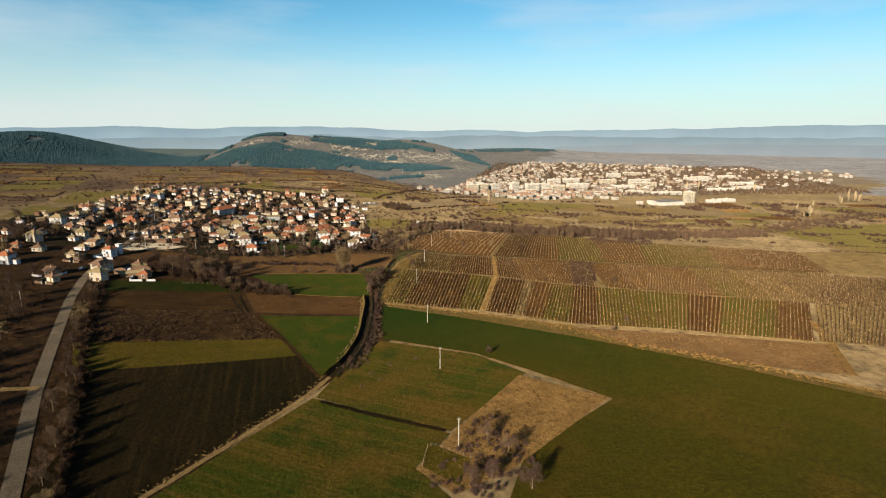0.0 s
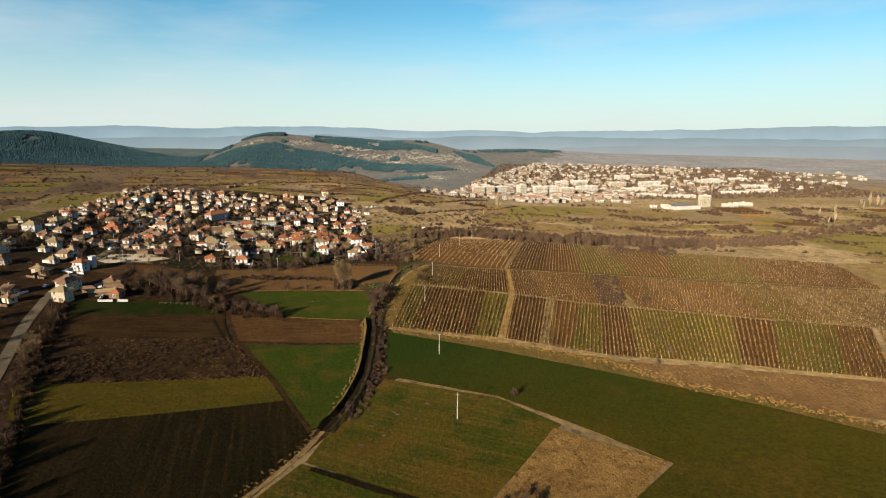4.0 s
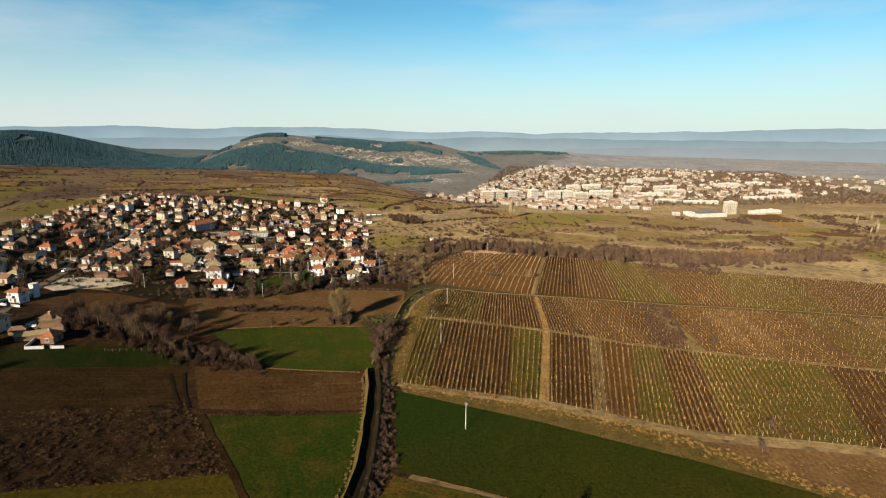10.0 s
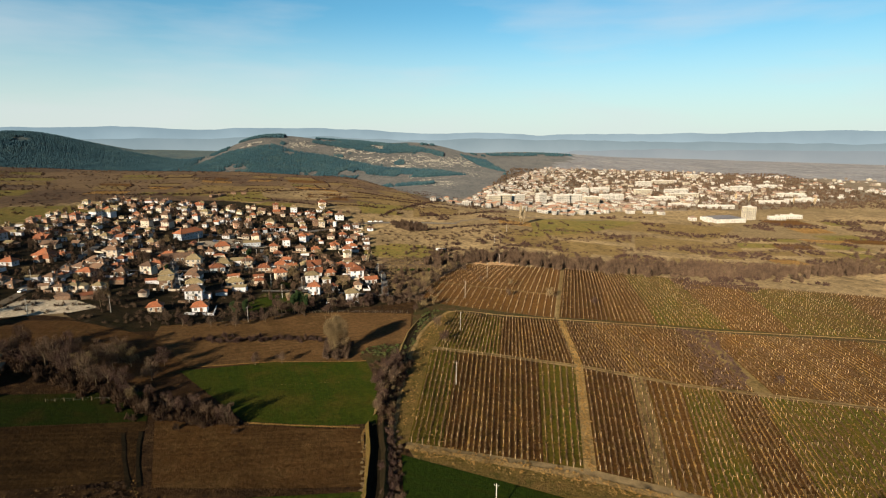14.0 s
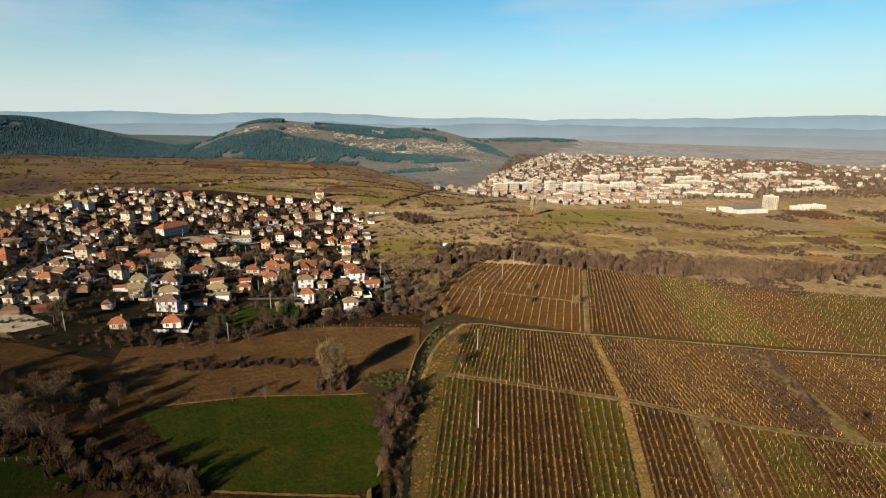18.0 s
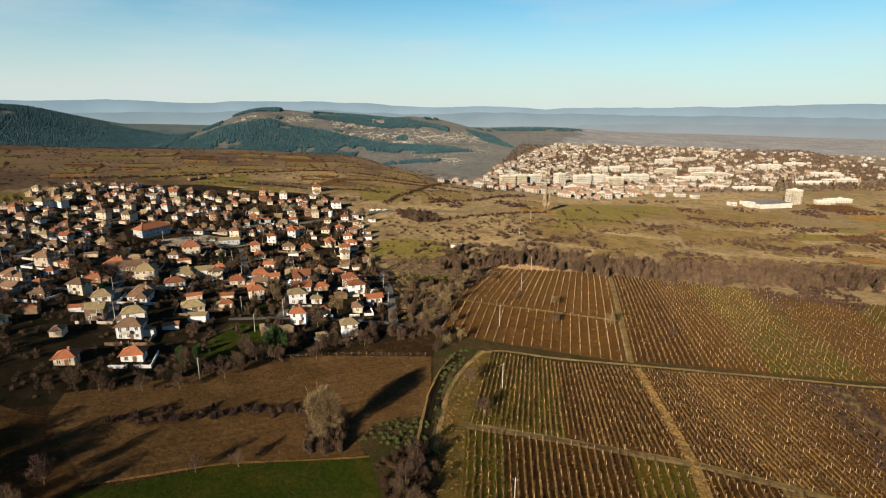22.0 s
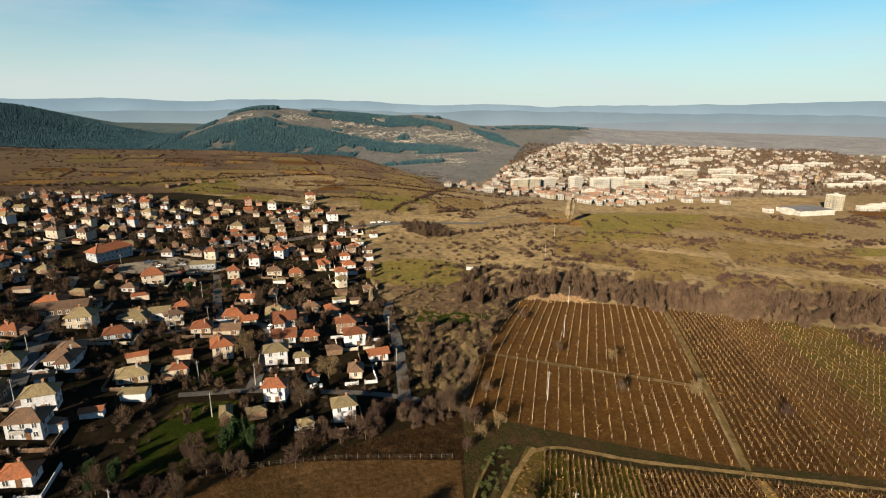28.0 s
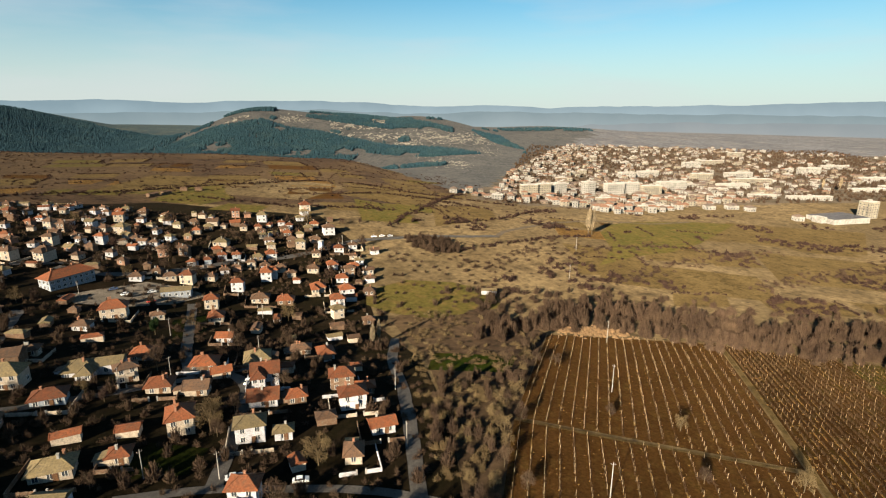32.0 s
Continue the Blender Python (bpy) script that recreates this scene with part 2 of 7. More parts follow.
# ---- building helpers ----
def link(name, verts, faces, mat, parent=None, label="", smooth=False, mats=None, index=None):
    me = bpy.data.meshes.new(name)
    me.from_pydata(verts, [], faces)
    for m in (mats or [mat]):
        me.materials.append(m)
    if index is not None:
        me.polygons.foreach_set("material_index", np.asarray(index, dtype=np.int32))
    if smooth:
        me.polygons.foreach_set("use_smooth", np.ones(len(faces), dtype=bool))
    me.update()
    ob = new(name, me)
    if parent:
        ob.parent = parent
    if label:
        ob["label"] = label
    return ob


class Pile:
    """Collects boxes, slivers and sheets into one mesh."""

    def __init__(self):
        self.v, self.f, self.i = [], [], []

    def add(self, verts, faces, mat=0):
        o = len(self.v)
        self.v.extend(verts)
        self.f.extend(tuple(a + o for a in q) for q in faces)
        self.i.extend([mat] * len(faces))

    def box(self, x0, y0, z0, x1, y1, z1, mat=0):
        self.add([(x0, y0, z0), (x1, y0, z0), (x1, y1, z0), (x0, y1, z0), (x0, y0, z1), (x1, y0, z1), (x1, y1, z1), (x0, y1, z1)],
                 [(0, 3, 2, 1), (4, 5, 6, 7), (0, 1, 5, 4), (1, 2, 6, 5), (2, 3, 7, 6), (3, 0, 4, 7)], mat)

    def rod(self, a, b, ra, rb, mat=0, sides=4):
        a, b = Vector(a), Vector(b)
        ax = (b - a).normalized()
        s = ax.orthogonal().normalized()
        t = ax.cross(s)
        vs = []
        for c, r in ((a, ra), (b, rb)):
            for k in range(sides):
                w = 2 * math.pi * k / sides
                vs.append(tuple(c + (s * math.cos(w) + t * math.sin(w)) * r))
        self.add(vs, [(k, (k + 1) % sides, sides + (k + 1) % sides, sides + k) for k in range(sides)] + [tuple(range(sides, 2 * sides))], mat)

    def make(self, name, mats, parent=None, label="", smooth=False):
        mats = mats if isinstance(mats, list) else [mats]
        return link(name, self.v, self.f, None, parent, label, smooth, mats, self.i)


def draped(name, corners, mat, lift=0.12, label="", category="field", step=10.0, kind="structure"):
    """A sheet over the land with those corners."""
    bm = bmesh.new()
    bm.faces.new([bm.verts.new((x, y, 0)) for x, y in corners])
    xs, ys = [c[0] for c in corners], [c[1] for c in corners]
    for axis, lo, hi in (((1, 0, 0), min(xs), max(xs)), ((0, 1, 0), min(ys), max(ys))):
        v = math.floor(lo / step) * step + step
        while v < hi:
            bmesh.ops.bisect_plane(bm, geom=bm.verts[:] + bm.edges[:] + bm.faces[:], plane_co=(v * axis[0], v * axis[1], 0), plane_no=axis)
            v += step
    bmesh.ops.triangulate(bm, faces=bm.faces[:])
    bm.verts.ensure_lookup_table()
    z = land([v.co.x for v in bm.verts], [v.co.y for v in bm.verts])
    for v, h in zip(bm.verts, z):
        v.co.z = h + lift
    bm.normal_update()
    if bm.faces and sum(f.normal.z for f in bm.faces) < 0:
        bmesh.ops.reverse_faces(bm, faces=bm.faces[:])
    me = bpy.data.meshes.new(name)
    bm.to_mesh(me)
    bm.free()
    me.materials.append(mat)
    return tagged(new(name, me), label, category, kind=kind)


def resample(points, step):
    """Even points along a line, rounded at its corners."""
    p = np.array(points, float)
    s = np.r_[0, np.cumsum(np.hypot(*np.diff(p, axis=0).T))]
    n = max(2, int(s[-1] / step) + 1)
    q = np.stack([np.interp(np.linspace(0, s[-1], n), s, p[:, k]) for k in (0, 1)], 1)
    for _ in range(3):
        q[1:-1] = (q[:-2] + 2 * q[1:-1] + q[2:]) / 4
    return q


def ribbon(name, points, width, mat, lift=0.2, label="", category="road", step=5.0, rough=0.0, seed=0):
    """A way of that width along the points."""
    rng = np.random.default_rng(seed)
    q = resample(points, step)
    d = np.gradient(q, axis=0)
    d /= np.hypot(d[:, 0], d[:, 1])[:, None] + 1e-9
    side = np.stack([-d[:, 1], d[:, 0]], 1)
    verts, faces = [], []
    for i in range(len(q)):
        wob = 1 + rough * rng.uniform(-1, 1, 2)
        for s, w in ((-1, wob[0]), (0, 1), (1, wob[1])):
            c = q[i] + side[i] * s * width / 2 * w
            verts.append((c[0], c[1], land(c[0], c[1]) + lift))
        if i:
            a = 3 * (i - 1)
            faces += [(a, a + 3, a + 4, a + 1), (a + 1, a + 4, a + 5, a + 2)]
    faces = [f[::-1] for f in faces]
    return tagged(link(name, verts, faces, mat), label, category, kind="structure")

# ---- the lie of the land ----
GX = (-1500, -600, -250, -120, -30, 60, 180, 400, 1200)
GY = (-300, 200, 400, 500, 600, 780, 1000, 1300, 1600)
GZ = (
    (60, 30, 18, 9, 3, 0, -3, -10, -20),
    (80, 45, 22, 11, 3, 0, -2, -10, -20),
    (90, 50, 25, 13, 3, 0, -3, -13, -25),
    (90, 50, 23, 10, 2, -2, -8, -17, -28),
    (85, 42, 20, 3, -8, -10, -14, -24, -32),
    (80, 40, 23, 14, 9, 0, -8, -26, -36),
    (75, 36, 24, 16, 10, -4, -18, -23, -36),
    (60, 24, 16, 9, 3, -20, -28, -26, -38),
    (-10, -35, -55, -60, -55, -45, -32, -26, -40),
)
# hills beyond the plateau: x, y, height, half-width along x, towards the viewer, away
HILLS = (
    (-400, 2250, 98, 190, 330, 300), (-110, 2270, 118, 250, 350, 300), (230, 2300, 66, 200, 380, 400), (130, 2900, 72, 130, 250, 250),
    (720, 2600, 36, 420, 520, 500), (-1420, 2600, 104, 330, 560, 500), (-820, 2600, 30, 330, 420, 400),
    (-2300, 2300, 50, 500, 600, 500), (1200, 2700, 25, 600, 600, 600),
)


def cubic(values, u):
    """Catmull-Rom through evenly counted values (last axis first), at u."""
    n = len(values) - 1
    i = np.clip(np.floor(u).astype(int), 0, n - 1)
    f = np.clip(u - i, 0, 1)
    a, b, c, d = (values[np.clip(i + k, 0, n)] for k in (-1, 0, 1, 2))
    return b + 0.5 * f * (c - a + f * (2 * a - 5 * b + 4 * c - d + f * (3 * (b - c) + d - a)))


def land(x, y):
    """Height of the ground at x, y (numbers or arrays)."""
    x, y = np.asarray(x, float), np.asarray(y, float)
    shape = np.broadcast(x, y).shape
    x, y = np.broadcast_to(x, shape).ravel(), np.broadcast_to(y, shape).ravel()
    u, v = np.interp(x, GX, np.arange(9)), np.interp(y, GY, np.arange(9))
    grid = np.array(GZ, float)
    rows = np.stack([cubic(grid[j], u) for j in range(9)])
    n = 8
    i = np.clip(np.floor(v).astype(int), 0, n - 1)
    f = np.clip(v - i, 0, 1)
    k = np.arange(len(x))
    a, b, c, d = (rows[np.clip(i + s, 0, n), k] for s in (-1, 0, 1, 2))
    z = b + 0.5 * f * (c - a + f * (2 * a - 5 * b + 4 * c - d + f * (3 * (b - c) + d - a)))
    for hx, hy, h, wx, near, far in HILLS:
        wy = np.where(y < hy, near, far)
        z = z + h * np.exp(-((x - hx) / wx) ** 2 - ((y - hy) / wy) ** 2)
    z = z.reshape(shape)
    return float(z) if shape == () else z

# ---- ground, reaching the horizon ----
def axis_steps(far_lo, lo, hi, far_hi, fine=10.0, grow=1.16):
    mid = list(np.arange(lo, hi + 0.1, fine))
    left, s, v = [], fine, lo
    while v > far_lo:
        s *= grow
        v -= min(s, 75)
        left.append(v)
    right, s, v = [], fine, hi
    while v < far_hi:
        s *= grow
        v += min(s, 75)
        right.append(v)
    return np.array(left[::-1] + mid + right)


gxs, gys = axis_steps(-4600, -420, 560, 4600), axis_steps(-900, 60, 1000, 4800)
GXX, GYY = np.meshgrid(gxs, gys)
GZZ = land(GXX, GYY)
nx = len(gxs)
gverts = np.stack([GXX.ravel(), GYY.ravel(), GZZ.ravel()], 1)
gfaces = [(j * nx + i, j * nx + i + 1, (j + 1) * nx + i + 1, (j + 1) * nx + i) for j in range(len(gys) - 1) for i in range(nx - 1)]
COVERS = (
    ("scrub_land", [(-1500, 380), (-420, 500), (-330, 590), (-345, 700), (-250, 776), (-60, 812), (60, 850), (110, 1000), (60, 1240), (-160, 1330), (-500, 1420), (-1600, 1500)]),
    ("hill", [(-640, 1500), (-200, 1440), (40, 1380), (200, 1360), (330, 1480), (450, 1720), (760, 1980), (900, 2400), (500, 2560), (-100, 2480), (-620, 2460)]),
    ("hill", [(112, 1010), (60, 1240), (40, 1385), (200, 1365), (330, 1485), (300, 1400), (190, 1110), (140, 1040)]),
    ("town_ground", [(120, 945), (240, 900), (430, 950), (640, 960), (1000, 1090), (1400, 1250), (1600, 1600), (1200, 1900), (620, 1960), (420, 1700), (300, 1400), (170, 1110)]),
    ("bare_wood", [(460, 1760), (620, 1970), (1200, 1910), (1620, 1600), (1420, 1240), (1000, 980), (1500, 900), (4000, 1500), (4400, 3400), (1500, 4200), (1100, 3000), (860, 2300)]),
    ("hill", [(-200, 2460), (900, 2400), (1500, 4200), (1500, 4900), (-200, 4900)]),
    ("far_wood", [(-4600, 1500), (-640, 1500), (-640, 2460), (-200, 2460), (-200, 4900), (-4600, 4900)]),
)


def inside(x, y, corners):
    """Which points lie within the corners."""
    hit = np.zeros(len(x), bool)
    j = len(corners) - 1
    for i in range(len(corners)):
        (xi, yi), (xj, yj) = corners[i], corners[j]
        hit ^= ((yi > y) != (yj > y)) & (x < (xj - xi) * (y - yi) / (yj - yi + 1e-9) + xi)
        j = i
    return hit


gcx, gcy = ((GXX[:-1, :-1] + GXX[1:, 1:]) / 2).ravel(), ((GYY[:-1, :-1] + GYY[1:, 1:]) / 2).ravel()
cover = np.zeros(len(gcx), int)
for k, (kind, corners) in enumerate(COVERS):
    cover[inside(gcx, gcy, corners)] = k + 1
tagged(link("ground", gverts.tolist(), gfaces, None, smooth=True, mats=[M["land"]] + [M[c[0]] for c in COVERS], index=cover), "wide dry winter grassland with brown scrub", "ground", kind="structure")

# ---- fields ----
draped("rough_margins", [(-110, 90), (-185, 330), (-190, 380), (-172, 396), (-104, 386), (-60, 404), (-20, 428), (18, 446), (27, 439), (42, 418), (30, 386), (12, 336), (10, 292), (12, 284), (11, 236), (-2, 214), (-14, 196), (-40, 156), (-66, 106)], M["scrub"], lift=0.05, label="dark rough margins between the fields", category="margin")
draped("field_yellow_strip", [(-119, 228), (-39, 239), (-30, 220), (-107, 202)], M["pasture"], label="thin yellowish green pasture strip")
draped("field_dark", [(-107, 202), (-30, 220), (-18, 197.5), (-23, 185), (-42, 158), (-60, 130), (-72, 105), (-84, 105), (-86, 150)], M["soil_dark"], label="dark ploughed field with faint furrows")
draped("field_waste", [(-132, 266), (-63, 277), (-39, 239), (-119, 228)], M["scrub"], label="brown waste field with dry scrub")
draped("field_brown_strip", [(-136, 295), (-70, 306), (-63, 277), (-132, 266)], M["soil"], label="brown ploughed strip")
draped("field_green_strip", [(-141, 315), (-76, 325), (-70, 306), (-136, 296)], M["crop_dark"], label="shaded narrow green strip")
draped("field_green_wedge", [(-54, 269), (-2, 270), (-6, 238), (-11, 214), (-19, 199), (-36, 235)], M["crop_deep"], label="dark green wedge of winter wheat")
draped("field_brown_middle", [(-68, 307), (-4, 301), (-1.5, 272), (-57, 274)], M["soil_red"], label="red-brown ploughed field")
draped("field_green_upper", [(-72, 342), (-62, 345.5), (-40, 353), (-12, 353.8), (-2, 354), (1, 338), (2.5, 322), (1.5, 304.5), (-21, 303), (-41, 307)], M["crop_deep"], label="bright green winter wheat field beside a ditch")
draped("field_brown_upper", [(-92, 372), (-94, 386), (-62, 400), (-44, 413), (-20, 417.5), (5, 416.5), (22, 414.5), (20.5, 400), (18.5, 384), (17.6, 373), (10, 373), (-1, 370), (-5, 360), (-3, 355), (-12, 354.8), (-40, 354), (-62, 347), (-70, 346)], M["soil_mid"], label="brown ploughed field below the village")
draped("field_pole", [(6, 235), (46, 216), (63, 196), (25.5, 156.5), (-19, 183), (-11, 204), (-4, 216)], M["meadow"], label="patchy green meadow with a power pole")
draped("field_near", [(-20, 182.5), (25.3, 155.2), (12.5, 139), (22, 122), (10, 92), (-64, 92), (-68, 106), (-55.3, 131.5), (-38.5, 156.5)], M["meadow"], label="patchy brown and green meadow")
draped("field_big_green", [(8.5, 286), (58, 258), (97, 232), (143, 197), (192, 157), (230, 120), (160, 70), (60, 75), (20, 100), (36, 123), (46, 142), (88, 171), (67.5, 196), (46.5, 217.5), (7, 237), (7.5, 260)], M["crop"], label="large even field of young green winter crop")
draped("field_dry_corner", [(60, 194), (87, 172), (40, 135), (22, 126), (12.5, 138), (26, 155)], M["straw"], lift=0.16, label="triangle of tall dry straw-coloured grass")
draped("field_plough_strip", [(101, 243), (150, 229), (216, 209), (196, 178), (164, 190), (117, 222)], M["soil_pale"], label="orange-brown ploughed strip beside the vineyard")
draped("field_margin", [(10, 291), (62, 270), (102, 246), (117, 222), (164, 190), (200, 160), (192, 157), (143, 197), (97, 232), (58, 258), (12.5, 284)], M["verge_grass"], label="dry grass margin between crop and vineyard")

draped("waste_by_road", [(-95, 110), (-113, 184), (-133.5, 238), (-150, 282), (-161, 321), (-172, 383), (-200, 395), (-270, 390), (-310, 300), (-270, 100)], M["scrub"], lift=0.1, label="dark waste ground beside the road", category="waste ground")
draped("road_verge", [(-74, 100), (-86.5, 137.5), (-106.5, 184), (-126.5, 238), (-142.5, 282), (-153.5, 321), (-163, 370), (-120, 352), (-100, 344), (-84, 330), (-141, 315), (-132, 266), (-119, 228), (-107, 202), (-86, 150), (-84, 105)], M["scrub"], lift=0.09, label="rough dark road verge", category="verge")
# darker soil than the neighbouring field stands in for the hedgerow's shadow
draped("field_brown_side", [(-163, 370), (-120, 352), (-84, 330), (-72, 336), (-62, 358), (-70, 346), (-92, 372), (-104, 377), (-130, 386), (-158, 384)], M["soil_red"], lift=0.11, label="brown ploughed field beside the hedgerow")
draped("ditch_waste", [(-2, 354), (-5, 360), (-1, 370), (10, 373), (18, 372), (20, 390), (23, 414), (27, 438), (34, 432), (43, 419), (31, 400), (24, 386), (20, 370), (14, 345), (8, 326), (5, 306), (2, 306), (2.5, 322), (1, 338)], M["weeds"], lift=0.1, label="rank green weeds and brown grass round the ditch head", category="waste ground")
# ---- ways ----
ribbon("road", [(-70, 90), (-90, 137.5), (-110, 184), (-130, 238), (-146, 282), (-157, 321), (-168, 383), (-172, 430), (-165, 500), (-150, 560)], 4.3, M["road"], label="worn pale asphalt country road")

draped("valley_meadow", [(20, 440), (27, 438), (42, 480), (80, 560), (60, 600), (26, 604), (8, 590), (20, 530), (22, 480)], M["scrub_land"], lift=0.1, label="rough brown valley floor", category="meadow")
draped("vineyard_headland", [(46, 416.5), (70, 406), (98.2, 398.4), (101, 397.5), (132, 388), (184, 373.5), (240, 361), (340, 340), (350, 345), (272, 362), (216, 373), (185, 380), (126, 397), (101, 404), (98, 403.5), (27, 438), (34, 432), (43, 419)], M["weeds"], lift=0.09, label="green and brown grass headland between vineyards", category="margin")
draped("vineyard_edge", [(6, 290), (11, 292.5), (27, 365), (28.5, 368.5), (46, 416.5), (42, 419), (31, 400), (24, 386), (18, 362), (14, 345), (8, 306)], M["verge_grass"], lift=0.11, label="rough straw-coloured edge between ditch and vineyard", category="margin")

# ---- vineyards ----
VINE = material("bare_vine_wood", ((0.051, 0.03, 0.0156), (0.036, 0.0222, 0.012), (0.069, 0.045, 0.0228)), 12, 0.6, bump=0)
POST = material("weathered_vine_post", ((0.27, 0.2025, 0.1275), (0.21, 0.1575, 0.1013)), 3, 0.4, bump=0)
DRY = material("dry_grass_tuft", ((0.1375, 0.08263, 0.02808), (0.1043, 0.06222, 0.01982), (0.0802, 0.04878, 0.01569)), 9, 0.8, bump=0)


def slivers(base, tip, width, rng):
    """Thin triangles from base to tip: arrays of vertices and faces."""
    n = len(base)
    d = tip - base
    s = np.cross(d, rng.normal(size=(n, 3)))
    s /= np.linalg.norm(s, axis=1)[:, None] + 1e-9
    w = np.asarray(width).reshape(-1, 1) / 2
    v = np.stack([base - s * w, base + s * w, tip + s * w * 0.5, tip - s * w * 0.5], 1).reshape(-1, 3)
    f = np.arange(4 * n).reshape(n, 4)
    return v, f


def bulk(name, v, f, mat, parent=None):
    """One mesh from arrays of vertices and quads."""
    me = bpy.data.meshes.new(name)
    me.vertices.add(len(v))
    me.vertices.foreach_set("co", np.asarray(v, dtype=np.float32).ravel())
    k = f.shape[1]
    me.loops.add(f.size)
    me.loops.foreach_set("vertex_index", f.astype(np.int32).ravel())
    me.polygons.add(len(f))
    me.polygons.foreach_set("loop_start", np.arange(0, f.size, k, dtype=np.int32))
    me.update(calc_edges=True)
    me.materials.append(mat)
    ob = new(name, me)
    if parent:
        ob.parent = parent
    return ob


def vineyard(a, b, c, d, soil, label, spacing=1.7, fill=1.0, posts=6.0, height=1.25, seed=1, tufts=0.5, strip=0.8, stray=0.3):
    """A parcel with its near edge a-b and far edge d-c, rows running from near to far."""
    rng = np.random.default_rng(seed)
    a, b, c, d = (np.array(p, float) for p in (a, b, c, d))
    sheet = draped("vineyard_plot", [tuple(p) for p in (a, b, c, d)], soil, lift=0.13, label=label, category="vineyard", kind="stuff")
    n = max(2, int(np.hypot(*(b - a)) / spacing))
    bases, tips, widths, pb, gb, gt, sv = [], [], [], [], [], [], []
    for k in range(n):
        u = (k + 0.5) / n
        p, q = a + (b - a) * u, d + (c - d) * u
        length = np.hypot(*(q - p))
        m = int(length * 5.5)
        s = np.sort(rng.uniform(0, 1, m))
        keep = rng.random(m) < fill * np.clip(0.85 + 0.5 * np.sin(s * 9 + rng.uniform(0, 6)), 0.45, 1.3)
        s = s[keep]
        m = len(s)
        along = (q - p) / length
        xy = p + (q - p) * s[:, None] + rng.normal(0, 0.14, (m, 2))
        z = land(xy[:, 0], xy[:, 1])
        base = np.c_[xy, z + 0.05]
        tip = base + np.c_[along * rng.normal(0, 0.75, (m, 1)) + rng.normal(0, 0.2, (m, 2)), rng.uniform(0.5, 1.0, m) * height]
        bases.append(base)
        tips.append(tip)
        widths.append(rng.uniform(0.12, 0.3, m))
        # mown strip under the wires
        k2 = max(2, int(length / 2.4))
        lush = min(1.6, max(0.25, 0.85 + 0.55 * math.sin(k * 0.71 + seed) + 0.5 * math.sin(k * 0.23 + seed * 2.3) + rng.normal(0, 0.2)))
        line = p + (q - p) * np.linspace(0, 1, k2)[:, None] + rng.normal(0, 0.07, (k2, 2))
        nrm = np.array((-along[1], along[0]))
        for sg in range(k2 - 1):
            if rng.random() < strip * (0.35 + 0.6 * lush):
                h0, h1 = rng.uniform(0.06, 0.24, 2) * lush
                quad = np.array((line[sg] - nrm * h0, line[sg + 1] - nrm * h1, line[sg + 1] + nrm * h1, line[sg] + nrm * h0))
                sv.append(np.c_[quad, land(quad[:, 0], quad[:, 1]) + 0.24])
        if posts:
            for t in np.arange(0.01, 1.0, posts / length):
                if rng.random() < 0.75:
                    pb.append(p + (q - p) * (t + rng.uniform(-0.2, 0.2) * posts / length))
        g = int(length * tufts)
        if g:
            xy = p + (q - p) * rng.uniform(0, 1, (g, 1)) + rng.normal(0, stray, (g, 2))
            base = np.c_[xy, land(xy[:, 0], xy[:, 1]) + 0.05]
            gb.append(base)
            gt.append(base + np.c_[rng.normal(0, 0.25, (g, 2)), rng.uniform(0.25, 0.5, g)])
    v, f = slivers(np.concatenate(bases), np.concatenate(tips), np.concatenate(widths), rng)
    bulk("vines", v, f, VINE, sheet)
    if sv:
        sv = np.concatenate(sv)
        bulk("row_grass", sv, np.arange(len(sv)).reshape(-1, 4)[:, ::-1].copy(), DRY, sheet)
    if pb:
        pb = np.array(pb)
        base = np.c_[pb, land(pb[:, 0], pb[:, 1])]
        tip = base + np.c_[rng.normal(0, 0.06, (len(pb), 2)), rng.uniform(1.5, 1.9, len(pb))]
        two = [slivers(base, tip, np.full(len(pb), 0.17), rng) for _ in range(2)]
        bulk("posts", np.concatenate([t[0] for t in two]), np.concatenate([two[0][1], two[1][1] + len(two[0][0])]), POST, sheet)
    if gb:
        gb, gt = np.concatenate(gb), np.concatenate(gt)
        v, f = slivers(gb, gt, rng.uniform(0.15, 0.4, len(gb)), rng)
        bulk("grass_tufts", v, f, DRY, sheet)
    return sheet


VS, VG, VR, VO, VD = M["vine_soil"], M["vine_green"], M["vine_red"], M["ochre"], M["vine_dark"]
# first tier, from the crop margin to the middle path
low = [(11, 292.5), (21, 288.7), (36, 283), (50, 278), (60.8, 274), (64.2, 272.6), (78, 265), (82.5, 262.2), (91, 257), (103, 249.5), (117, 245), (135, 239.5), (158, 232.5), (172, 227.5), (196, 219.5), (212, 214)]
mid = [(27, 365), (38.2, 361), (55, 354.5), (71, 347.5), (85, 341.3), (88, 340), (104, 330), (109, 326.9), (120, 320), (132, 315), (145, 309.5), (165, 302), (196, 291), (215, 284), (245, 276), (262, 271)]
kinds = [(VG, 0.9, 1.2), (VD, 1.1, 0.4), (VD, 1.1, 0.5), (VG, 0.9, 0.9), None, (VD, 1.1, 0.4), (VO, 0.8, 0.8), (VS, 1.0, 0.5), (VG, 0.9, 0.8), (VD, 1.0, 0.6), (VG, 0.9, 0.8), (VG, 0.8, 0.9), (VD, 1.0, 0.6), (VG, 0.9, 0.6), (VS, 0.9, 0.5)]
